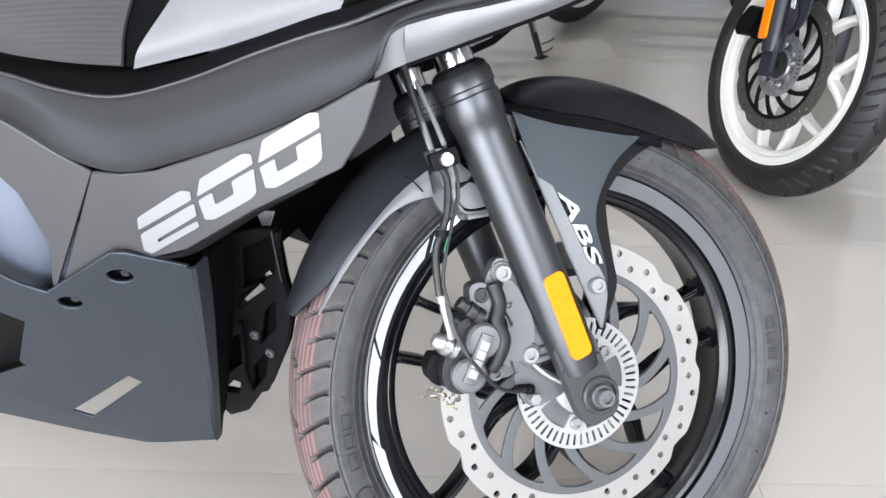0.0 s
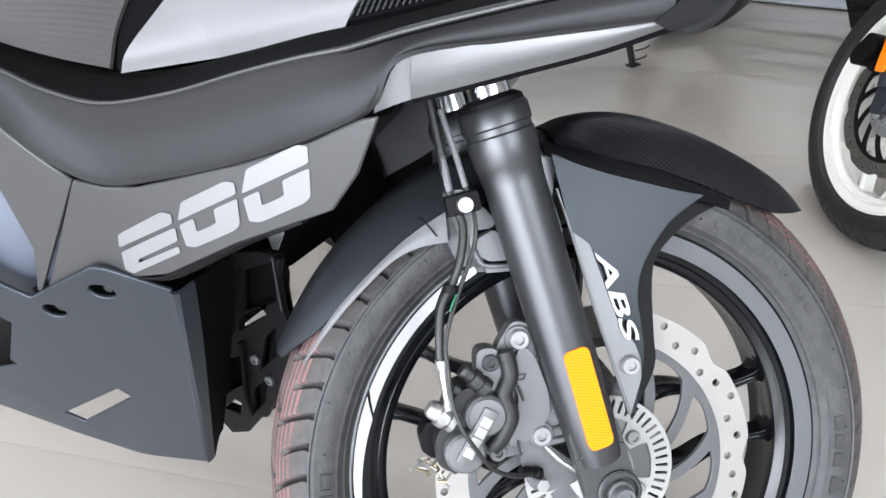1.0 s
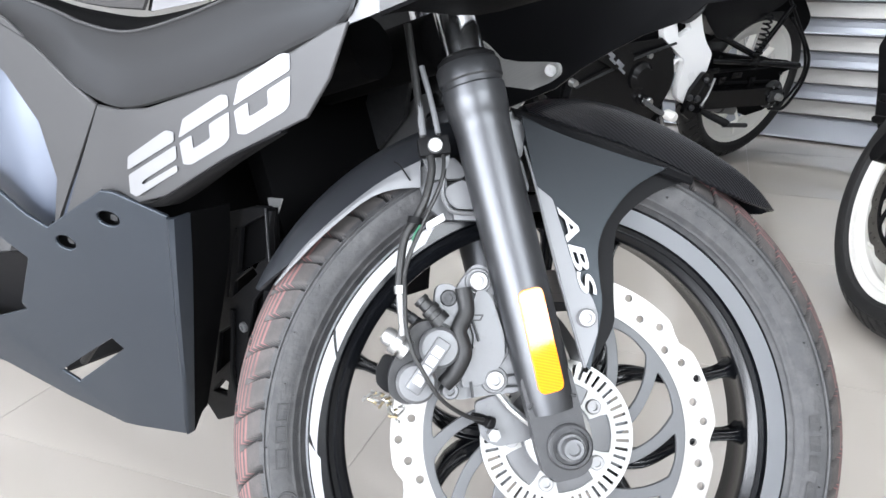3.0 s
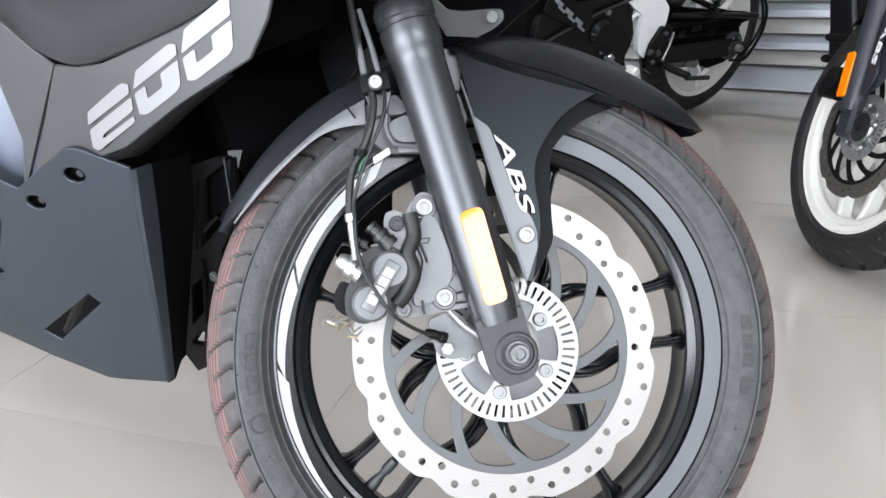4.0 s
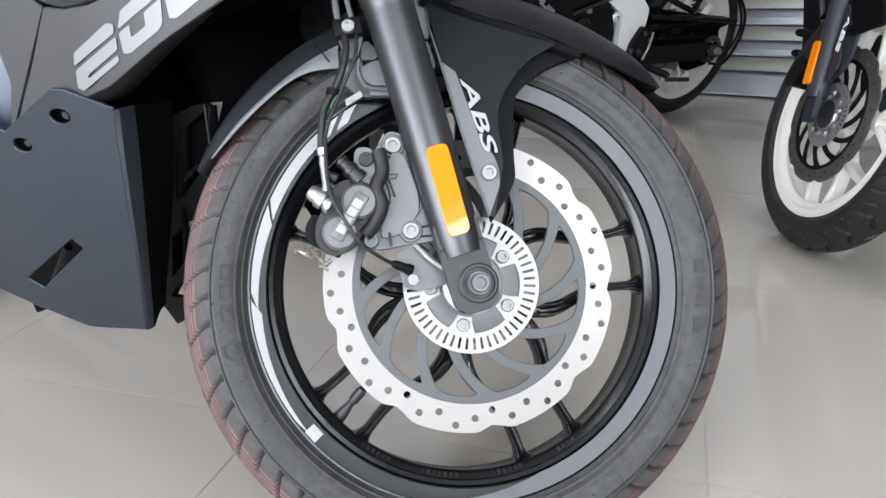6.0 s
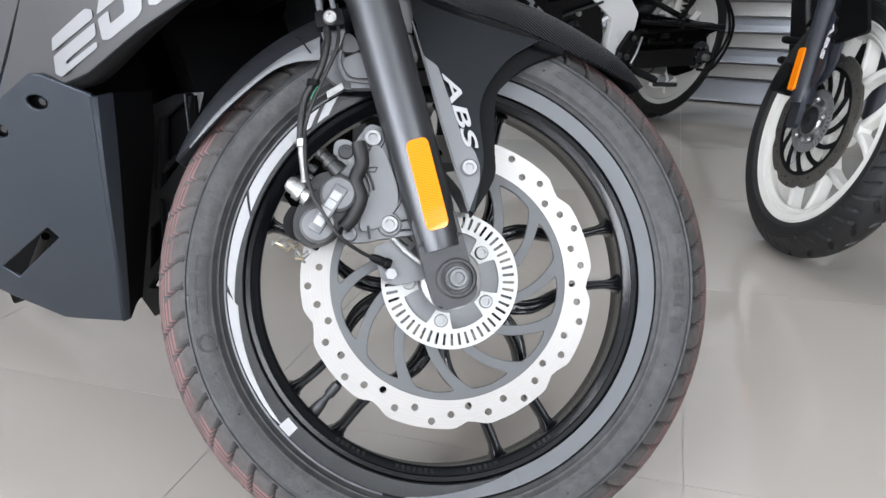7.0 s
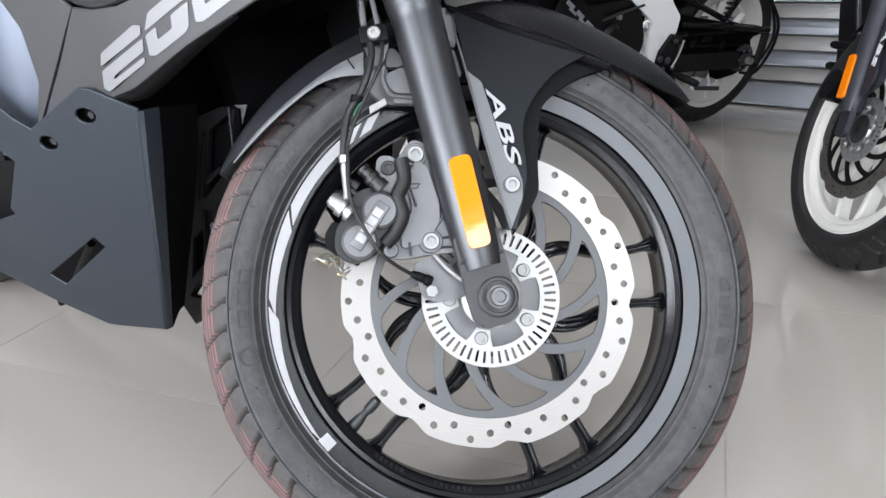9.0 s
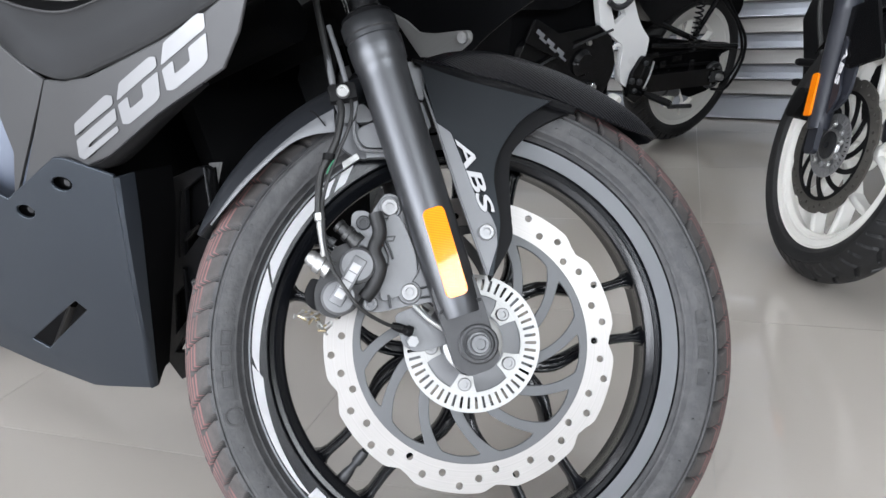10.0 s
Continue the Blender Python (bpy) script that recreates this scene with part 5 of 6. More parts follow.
# upper cover and tank
_sv = [(-0.392, -0.088, 0.656), (-0.352, -0.0640, 0.6590), (-0.29, -0.0500, 0.6760), (-0.218, -0.0330, 0.6955), (-0.2, -0.028, 0.711), (-0.19, 0.01, 0.755), (-0.33, -0.01, 0.775), (-0.355, -0.05, 0.715)]
_uc = [[_sv[0], _sv[1], _sv[2], _sv[3]], [(-0.382, -0.083, 0.675), (-0.345, -0.06, 0.681), (-0.28, -0.043, 0.698), (-0.206, -0.026, 0.716)], [(-0.355, -0.05, 0.715), (-0.32, -0.035, 0.72), (-0.26, -0.018, 0.735), (-0.185, -0.002, 0.745)], [(-0.32, -0.005, 0.775), (-0.29, 0.01, 0.78), (-0.23, 0.02, 0.785), (-0.16, 0.03, 0.79)]]
_ridge = []
for row, s0, out in zip(_uc, (1.6, 1.35, 1.0, 0.6), (0.003, 0.006, 0.008, 0.008)):
    a, b = Vector(row[int(s0)]), Vector(row[int(s0) + 1])
    _ridge.append(a.lerp(b, s0 - int(s0)) - SIDE * out)
cover = part("upper_cover", loft([[row[0], tuple(Vector(row[0]).lerp(e, 0.5)), tuple(e)] for row, e in zip(_uc, _ridge)], 5, 5), SILVER_PANEL, bike, "silver white upper cover beside the tank")
part("cover_facet", loft([[tuple(e), tuple(e.lerp(Vector(row[3]), 0.5)), row[3]] for row, e in zip(_uc, _ridge)], 5, 5), SILVER_PANEL, cover)
part("tank_pad", loft([[(-0.62, -0.125, 0.694), (-0.535, -0.1025, 0.668), (-0.47, -0.0935, 0.6595), (-0.405, -0.088, 0.658)], [(-0.62, -0.11, 0.74), (-0.53, -0.09, 0.705), (-0.465, -0.075, 0.69), (-0.408, -0.068, 0.688)], [(-0.62, -0.06, 0.80), (-0.52, -0.035, 0.77), (-0.45, -0.025, 0.745), (-0.405, -0.022, 0.737)], [(-0.62, 0.03, 0.85), (-0.5, 0.04, 0.82), (-0.43, 0.05, 0.80), (-0.395, 0.05, 0.795)]], 6, 5), KNEE, bike, "grey ribbed tank side pad")
part("tank_seam", loft([[(-0.410, -0.080, 0.656), (-0.395, -0.087, 0.657)], [(-0.420, -0.060, 0.688), (-0.378, -0.076, 0.682)], [(-0.418, -0.016, 0.735), (-0.350, -0.043, 0.722)], [(-0.41, 0.055, 0.793), (-0.315, -0.002, 0.776)]], 4, 5), DEEP_BLACK, bike, "black seam piece between tank and cover")
G0, G1, G2, G3 = Vector((-0.213, -0.033, 0.7005)), Vector((-0.11, -0.008, 0.727)), Vector((-0.09, 0.014, 0.752)), Vector((-0.19, -0.006, 0.738))
grille = part("grille", slab([[tuple(p) for p in (G0, G1, G2, G3)]], (0.0, 0.004, -0.006)), DEEP_BLACK, fairing, "black mesh grille")
for i in range(22):
    for j in range(7):
        u, v = (i + 0.5 + 0.5 * (j % 2)) / 23, (j + 0.5) / 7
        p = G0.lerp(G1, u).lerp(G3.lerp(G2, u), v) + Vector((-0.001, -0.002, 0.002))
        part("mesh_wire", rod(p + Vector((-0.0011, -0.0008, -0.0022)), p + Vector((0.0011, 0.0008, 0.0022)), 0.0007, segs=5), CASTING_DARK, grille)

# --- belly pan
PAN_N = Vector((0.347, -0.918, -0.192)).normalized()
PAN_O = Vector((-0.44, -0.135, 0.469))


def on_pan(p, out=0.0):
    p = Vector(p)
    return tuple(p - PAN_N * ((p - PAN_O).dot(PAN_N) - out))


_pan = [(-0.520, -0.160, 0.449), (-0.480, -0.148, 0.4735), (-0.438, -0.138, 0.4975), (-0.424, -0.135, 0.4965), (-0.375, -0.112, 0.477), (-0.395, -0.107, 0.396), (-0.459, -0.080, 0.184), (-0.542, -0.113, 0.178), (-0.61, -0.144, 0.203), (-0.685, -0.18, 0.240), (-0.80, -0.22, 0.27), (-0.80, -0.23, 0.33), (-0.66, -0.182, 0.315), (-0.60, -0.172, 0.335), (-0.605, -0.171, 0.344), (-0.564, -0.169, 0.407), (-0.60, -0.178, 0.44), (-0.64, -0.19, 0.48), (-0.62, -0.19, 0.52), (-0.575, -0.18, 0.502), (-0.540, -0.168, 0.462)]
_slot = [(-0.4926, -0.1197, 0.3007), (-0.5783, -0.1387, 0.2368), (-0.5959, -0.1482, 0.2501), (-0.5026, -0.1261, 0.3134)]
_h1 = [tuple(Vector((-0.4415, -0.135, 0.467)) + Vector((0.0125 * math.cos(a), 0.004 * math.cos(a), 0.0085 * math.sin(a)))) for a in [2 * math.pi * i / 14 for i in range(14)]]
_h2 = [tuple(Vector((-0.505, -0.152, 0.433)) + Vector((0.0115 * math.cos(a), 0.004 * math.cos(a), 0.0085 * math.sin(a)))) for a in [2 * math.pi * i / 14 for i in range(14)]]
_bm = slab([[on_pan(p) for p in _pan], [on_pan(p) for p in _slot], [on_pan(p) for p in _h1], [on_pan(p) for p in _h2]], -PAN_N * 0.004)
# the pan's lower part folds inward along a crease
_fold = Vector(on_pan((-0.67, -0.18, 0.292)))
_fdir = (Vector(on_pan((-0.595, -0.15, 0.236))) - _fold).normalized()
_fn = _fdir.cross(PAN_N).normalized()
if _fn.z > 0:
    _fn = -_fn
bmesh.ops.bisect_plane(_bm, geom=_bm.verts[:] + _bm.edges[:] + _bm.faces[:], plane_co=_fold, plane_no=_fn)
for v in _bm.verts:
    v.co -= PAN_N * (0.1 * max(0.0, (v.co - _fold).dot(_fn)))
pan = part("belly_pan", _bm, PAN, bike, "dark grey plastic belly pan with a slanted vent", bevel=0.0012)
# turned front flange
_f0 = [(-0.375, -0.112, 0.4755), (-0.394, -0.107, 0.396), (-0.4585, -0.080, 0.1855)]
_f1 = [(-0.3705, -0.1085, 0.4760), (-0.3905, -0.1028, 0.396), (-0.457, -0.0785, 0.1853)]
_f2 = [(-0.3715, -0.092, 0.4765), (-0.391, -0.088, 0.396), (-0.458, -0.073, 0.1850)]
part("front_flange", loft([[on_pan(p, -0.0005) for p in _f0], _f1, _f2], 6, 2), PAN, pan)
part("flange_lining", loft([_f2, [(-0.380, -0.055, 0.472), (-0.400, -0.052, 0.396), (-0.463, -0.058, 0.2)], [(-0.383, -0.04, 0.471), (-0.403, -0.038, 0.396), (-0.466, -0.048, 0.203)]], 6, 3), DEEP_BLACK, pan, "black lining behind the flange")
for p in ((-0.4385, -0.133, 0.4665), (-0.502, -0.150, 0.4335)):
    q = Vector(on_pan(p, -0.009))
    part("pan_screw", rod(q, q + PAN_N * 0.005, 0.0045, 0.004, 12), CASTING_DARK, pan, "dull steel screw")
part("screw_well", slab([[on_pan(Vector(p) + Vector((-0.44, -0.135, 0.467)) - Vector((-0.44, -0.135, 0.467)), -0.012) for p in ((-0.47, -0.14, 0.49), (-0.42, -0.13, 0.49), (-0.42, -0.13, 0.45), (-0.47, -0.14, 0.45))]], -PAN_N * 0.002), BLACK_PLASTIC, pan)
part("screw_well", slab([[on_pan(p, -0.012) for p in ((-0.53, -0.15, 0.45), (-0.48, -0.15, 0.45), (-0.48, -0.15, 0.415), (-0.53, -0.15, 0.415))]], -PAN_N * 0.002), BLACK_PLASTIC, pan)

part("inner_cover", slab([[(-0.59, -0.145, 0.402), (-0.668, -0.148, 0.277), (-0.747, -0.174, 0.258), (-0.657, -0.168, 0.39)]], -PAN_N * 0.003), BLACK_PLASTIC, pan, "black inner cover behind the pan's opening")

# far side of the body, seen from inside
_far = [(-0.241, 0.354, 0.547), (-0.21, 0.358, 0.572), (-0.175, 0.359, 0.594), (-0.135, 0.361, 0.616), (-0.083, 0.363, 0.636), (-0.066, 0.364, 0.652), (-0.02, 0.366, 0.66), (-0.02, 0.385, 0.74), (-0.62, 0.385, 0.74), (-0.62, 0.345, 0.50), (-0.42, 0.34, 0.48), (-0.30, 0.349, 0.52)]
far_flank = part("far_fairing", slab([_far], (0, 0.006, 0)), SHROUD, bike, "black inner face of the far fairing", bevel=0.001)
part("far_bracket", slab([[(x, 0.3535 + 0.02 * (z - 0.57), z) for x, z in rounded([(-0.374, 0.608), (-0.345, 0.595), (-0.323, 0.578), (-0.296, 0.576), (-0.255, 0.579), (-0.235, 0.579), (-0.232, 0.566), (-0.246, 0.555), (-0.273, 0.543), (-0.290, 0.520), (-0.308, 0.498), (-0.321, 0.541)], 0.006)]], (0, 0.005, 0)), RING, far_flank, "satin grey bracket", bevel=0.0015)
part("far_bolt", rod((-0.245, 0.354, 0.570), (-0.243, 0.346, 0.5705), 0.0085, 0.0075, 14), STEEL, far_flank, "bright bolt")
part("side_lens", box(0.034, 0.008, 0.012, -0.26, 0.348, 0.672, turn=turn_y(-12), bevel=0.002), RED_LENS, far_flank, "small red lens")
part("far_belly_pan", slab([[tuple(far_side(on_pan((p[0], p[1], max(p[2], 0.31))))) for p in _pan]], (0, 0.004, 0)), PAN, bike, "dark grey plastic belly pan")

# dark innards: radiator, frame, engine; their near-black colour also carries the interior's shade
engine = part("engine", box(0.42, 0.22, 0.36, -0.74, 0.06, 0.42, bevel=0.03), DEEP_BLACK, bike, "black engine behind the fairing")
part("engine_fin", box(0.2, 0.24, 0.05, -0.62, 0.06, 0.36, bevel=0.01), DEEP_BLACK, engine)
part("exhaust_box", slab([[(-0.68, 0.0, 0.155), (-0.78, 0.0, 0.142), (-0.98, 0.0, 0.035), (-1.04, 0.0, 0.2), (-0.7, 0.0, 0.3)]], (0, 0.05, 0)), DEEP_BLACK, bike, "black exhaust box under the engine", bevel=0.004)
part("lower_strut", rod((-0.66, -0.06, 0.25), (-0.80, -0.04, 0.14), 0.006, segs=10), BLACK_PLASTIC, engine)
radiator = part("radiator", box(0.03, 0.18, 0.2, -0.43, 0.12, 0.50, turn=turn_y(-18), bevel=0.006), DEEP_BLACK, bike, "black radiator with its shroud")
part("radiator_tag", slab([[(x, 0.022, z) for x, z in rounded([(-0.4, 0.457), (-0.376, 0.46), (-0.391, 0.433), (-0.394, 0.427), (-0.396, 0.434)], 0.002)]], (0, 0.003, 0)), LETTER, radiator, "small pale plastic tag", bevel=0.0006)
H_TOP = [(-0.4195, -0.02, 0.3665), (-0.3823, -0.02, 0.3941), (-0.3754, -0.02, 0.3868), (-0.4234, -0.02, 0.3482)]
H_LOW = [(-0.4901, -0.02, 0.1985), (-0.4659, -0.02, 0.2246), (-0.4559, -0.02, 0.2236), (-0.4629, -0.02, 0.2022)]
_lad = [(-0.37, -0.02, 0.464), (-0.346, -0.02, 0.468), (-0.3491, -0.02, 0.4037), (-0.3455, -0.02, 0.3667), (-0.3667, -0.02, 0.3073), (-0.4147, -0.02, 0.2214), (-0.4245, -0.02, 0.2167), (-0.4561, -0.02, 0.1751), (-0.49, -0.02, 0.155), (-0.53, -0.02, 0.19), (-0.50, -0.02, 0.34), (-0.44, -0.02, 0.44)]
_well = [[(-0.4619, -0.02, 0.2874), (-0.4301, -0.02, 0.3103), (-0.4374, -0.02, 0.2642), (-0.478, -0.02, 0.229)],
         [(-0.4039, -0.02, 0.3015), (-0.3864, -0.02, 0.3516), (-0.3671, -0.02, 0.372), (-0.3749, -0.02, 0.3329)],
         [(-0.4278, -0.02, 0.2578), (-0.3951, -0.02, 0.2938), (-0.4124, -0.02, 0.2471), (-0.4352, -0.02, 0.2197)],
         [(-0.395, -0.02, 0.435), (-0.34, -0.02, 0.465), (-0.358, -0.02, 0.41), (-0.41, -0.02, 0.38)]]
ladder = part("radiator_shroud", slab([_lad, H_TOP, H_LOW] + _well, (0, 0.007, 0)), SHROUD, bike, "black plastic radiator shroud with openings", bevel=0.0015)
_grow = lambda loop, k, y: [tuple(Vector((c.x, y, c.z)) + (Vector((p[0], y, p[2])) - Vector((c.x, y, c.z))) * k) for c in [sum((Vector(q) for q in loop), Vector()) / len(loop)] for p in loop]
part("shroud_back", slab([_grow(_lad, 0.97, -0.008), _grow(H_TOP, 1.45, -0.008), _grow(H_LOW, 1.4, -0.008)], (0, 0.003, 0)), DEEP_BLACK, ladder)
for x, z in ((-0.4077, 0.3147), (-0.3915, 0.2919), (-0.4356, 0.384)):
    part("shroud_bolt", bolt((x, -0.0205, z), 0.006, 0.004), CASTING, ladder, "dull steel bolt")
part("shroud_rib", hose([(-0.3465, -0.022, 0.467), (-0.3478, -0.022, 0.44), (-0.3486, -0.022, 0.4039)], 0.0012, 6), CASTING_DARK, ladder)
part("shroud_rib", hose([(-0.397, -0.024, 0.4354), (-0.415, -0.024, 0.39), (-0.4277, -0.024, 0.3472)], 0.0016, 6), SHROUD, ladder)
part("shroud_rib", hose([(-0.423, -0.023, 0.333), (-0.43, -0.023, 0.29), (-0.438, -0.023, 0.25), (-0.4352, -0.023, 0.2197)], 0.003, 6), SHROUD, ladder)
part("inner_liner", slab([[(-0.47, 0.24, 0.22), (-0.36, 0.24, 0.28), (-0.345, 0.24, 0.42), (-0.35, 0.24, 0.54), (-0.34, 0.24, 0.66), (-0.55, 0.24, 0.72), (-0.62, 0.24, 0.40)]], (0, 0.006, 0)), DEEP_BLACK, bike, "black inner liner between the fairings")
inner = part("inner_panel", slab([[(x, 0.205, z) for x, z in rounded([(-0.414, 0.64), (-0.417, 0.548), (-0.425, 0.531), (-0.442, 0.516), (-0.447, 0.492), (-0.455, 0.482), (-0.468, 0.472), (-0.473, 0.452), (-0.462, 0.443), (-0.432, 0.451), (-0.407, 0.475), (-0.362, 0.52), (-0.345, 0.59), (-0.335, 0.65)], 0.006)]], (0, 0.008, 0)), CASTING_DARK, bike, "dark grey scalloped inner fairing panel", bevel=0.0015)
part("panel_tongue", slab([[(x, 0.222, z) for x, z in rounded([(-0.483, 0.406), (-0.438, 0.395), (-0.399, 0.425), (-0.342, 0.465), (-0.29, 0.51), (-0.30, 0.56), (-0.355, 0.545), (-0.42, 0.49), (-0.475, 0.44)], 0.006)]], (0, 0.006, 0)), CASTING, inner, "grey lower tongue of the inner panel", bevel=0.001)
part("inner_bolt", rod((-0.429, 0.222, 0.419), (-0.429, 0.214, 0.4195), 0.0095, 0.008, 14), STEEL, inner, "bright bolt")
part("headstock", rod(WF @ on_fork(0.5, y=YC), WF @ on_fork(0.68, y=YC), 0.035, segs=24), DEEP_BLACK, bike, "black steering head")
for d in (0.50, 0.66):
    part("yoke", box(0.055, 0.24, 0.035, *(on_fork(d, y=YC)), turn=turn_y(-FORK_A), bevel=0.01), FORK, bike, "black alloy fork yoke", m=WF)
part("frame_spar", rod((-0.27, 0.06, 0.62), (-0.66, 0.03, 0.5), 0.03, segs=16), DEEP_BLACK, bike, "black frame tube")
part("frame_spar", rod((-0.25, 0.14, 0.62), (-0.66, 0.16, 0.5), 0.03, segs=16), DEEP_BLACK, bike, "black frame tube")
# far half of the tank, seat and tail
_pad_top = [(-0.62, 0.03, 0.85), (-0.5, 0.04, 0.82), (-0.43, 0.05, 0.80), (-0.395, 0.05, 0.795)]
_cov_top = [(-0.32, -0.005, 0.775), (-0.29, 0.01, 0.78), (-0.23, 0.02, 0.785), (-0.16, 0.03, 0.79)]
for name, near, low, mat, label in (("tank_top", _pad_top, -0.15, KNEE, "grey fuel tank top"), ("upper_cover_top", _cov_top, -0.004, BLACK_PLASTIC, "black cover top")):
    far = [tuple(far_side(p)) for p in near]
    part(name, loft([near, between(near, far, 0.5), far, [tuple(Vector(p) + Vector((0, 0.03, low))) for p in far]], 4, 4), mat, bike, label)
part("seat", loft([[(-0.62, -0.02, 0.80), (-0.85, -0.01, 0.79), (-1.15, 0.03, 0.86), (-1.42, 0.07, 0.93)], [(-0.62, 0.06, 0.84), (-0.85, 0.08, 0.83), (-1.15, 0.1, 0.9), (-1.42, 0.12, 0.95)], [(-0.62, 0.2, 0.81), (-0.85, 0.22, 0.80), (-1.15, 0.2, 0.87), (-1.42, 0.17, 0.93)]], 5, 5, 0.05), BLACK_PLASTIC, bike, "black seat and tail")
part("swingarm", box(0.62, 0.04, 0.06, -1.1, -0.03, 0.33, bevel=0.01), BLACK_PLASTIC, bike, "black swingarm")
part("swingarm", box(0.62, 0.04, 0.06, -1.1, 0.16, 0.29, bevel=0.01), BLACK_PLASTIC, bike, "black swingarm")
part("rear_rim", lathe([(0.19, 0.03), (0.2, 0.02), (0.2, 0.11), (0.19, 0.10)], 48), RIM, bike, "black rear rim", m=Matrix.Translation((-1.38, -0.0, 0.3)) @ Matrix.Rotation(radians(-11), 4, "X"))
for k in range(5):
    part("rear_spoke", rod((0.0, 0.065, 0.0), (0.195 * math.cos(1.2566 * k), 0.065, 0.195 * math.sin(1.2566 * k)), 0.014, 0.009, 8), RIM, bike, m=Matrix.Translation((-1.38, -0.0, 0.3)) @ Matrix.Rotation(radians(-11), 4, "X"))
rear_wheel = lathe([(0.2, 0.02), (0.25, -0.01), (0.29, 0.01), (0.305, 0.065), (0.29, 0.12), (0.25, 0.14), (0.2, 0.11)], 64)
part("rear_tyre", rear_wheel, RUBBER, bike, "black rear tyre", m=Matrix.Translation((-1.38, -0.0, 0.3)) @ Matrix.Rotation(radians(-11), 4, "X"))
part("side_stand", rod((-0.72, 0.16, 0.3), (-0.78, 0.34, 0.004), 0.012, segs=12), BLACK_PLASTIC, bike, "black side stand")

# the number on the flank: each figure is an upper bar and a lower body with a slanted gap between
E_N = Vector((0.241, -0.97, 0.007)).normalized()
_o = Vector((-0.404, -0.126, 0.495))
_bx = Vector((-0.226, -0.081, 0.596)) - _o
_bz = Vector((-0.397, -0.124, 0.538)) - _o


def figure(outline):
    loop = [tuple(_o + _bx * u + _bz * v + E_N * 0.0006) for u, v in rounded(outline, 0.03, 3)]
    return slab([loop], -E_N * 0.0004)


number = part("number_decal", figure([(-0.031, 0.64), (-0.025, 0.93), (0.245, 0.95), (0.301, 0.80), (0.303, 0.60)]), NUMBER, fairing, "white upper bar of the figure two")
part("number_decal", figure([(-0.023, 0.52), (0.315, 0.50), (0.322, 0.19), (0.075, 0.19), (0.075, 0.10), (0.322, 0.075), (0.33, -0.085), (0.03, -0.08), (-0.016, 0.10)]), NUMBER, fairing, "white lower part of the figure two")
for u, v in ((0.0, 0.0), (0.348, -0.075)):
    part("number_decal", figure([(0.334 + u, 0.60 + v), (0.362 + u, 0.94), (0.60 + u, 0.92), (0.648 + u, 0.80), (0.654 + u, 0.575 + v)]), NUMBER, fairing, "white upper bar of the figure nought")
    part("number_decal", figure([(0.340 + u, 0.505 + v), (0.422 + u, 0.50 + v), (0.434 + u, 0.19 + v), (0.542 + u, 0.185 + v), (0.533 + u, 0.49 + v), (0.658 + u, 0.48 + v), (0.666 + u, -0.05 + v), (0.64 + u, -0.13 + v), (0.42 + u, -0.12 + v), (0.367 + u, 0.0 + v)]), NUMBER, fairing, "white lower part of the figure nought")


# ---------------------------------------------------------------- the second motorcycle: white front wheel
def turned(m, deg, at):
    return Matrix.Translation(at) @ Matrix.Rotation(radians(deg), 4, "Z") @ m


W2 = Matrix(((0.5876, 0.7784, 0.2209, 0.1099), (-0.8091, 0.5653, 0.1604, 1.1328), (0.0, -0.273, 0.962, 0.2786), (0, 0, 0, 1))) @ Matrix.Scale(0.932, 4)
W2F = W2 @ Matrix.Translation((0.0277, -0.015, 0)) @ Matrix.Rotation(radians(10.3), 4, "Y")
W2S = W2 @ Matrix.Translation((0.03, -0.015, 0)) @ Matrix.Rotation(radians(22.8), 4, "Y")
B2 = Matrix.Translation((0.0565, 1.2035, 0)) @ Matrix.Rotation(radians(-98.1), 4, "Z")
bike2 = empty("motorcycle", Matrix.Translation((0.0565, 1.2035, 0)), "black motorcycle with a white front wheel", "motorcycle")
tagged(tyre(bike2, W2, RUBBER_NEW, RUBBER_NEW, RUBBER_NEW, 720, 54), "black road tyre")
rim2 = rim(bike2, W2, RIM_WHITE, 96)
tagged(rim2, "white cast alloy wheel rim")
part("rim_face", lathe([(0.2262, 0.0066), (0.2240, 0.0058), (0.206, 0.014), (0.196, 0.03), (0.1935, 0.05), (0.2, 0.05)], 96, closed=False), RIM_WHITE, rim2, m=W2)


def forked_spoke(ob, m, mid, spread=14):
    """A thick cast beam that splits into two arms towards the rim."""
    bm = bmesh.new()
    for a0, a1, r0, r1, w0, w1 in ((mid, mid, 0.03, 0.120, 0.026, 0.034), (mid - 4.5, mid - spread, 0.110, 0.196, 0.018, 0.017), (mid + 4.5, mid + spread, 0.110, 0.196, 0.018, 0.017)):
        rings = []
        for i in range(7):
            s = i / 6
            r, a, w = r0 + (r1 - r0) * s, radians(a0 + (a1 - a0) * s), w0 + (w1 - w0) * s
            c, side = Vector((r * math.cos(a), 0, r * math.sin(a))), Vector((-math.sin(a), 0, math.cos(a)))
            rings.append([bm.verts.new(c + side * w * k / 2 + Vector((0, YC + y, 0))) for k, y in ((-1, 0.013), (-1, -0.012), (-0.5, -0.017), (0.5, -0.017), (1, -0.012), (1, 0.013))])
        for p, q in zip(rings, rings[1:]):
            for k in range(6):
                bm.faces.new((p[k], p[(k + 1) % 6], q[(k + 1) % 6], q[k]))
        bm.faces.new(rings[0][::-1])
        bm.faces.new(rings[-1])
    return part("spoke", bm, RIM_WHITE, ob, m=m, bevel=0.002)


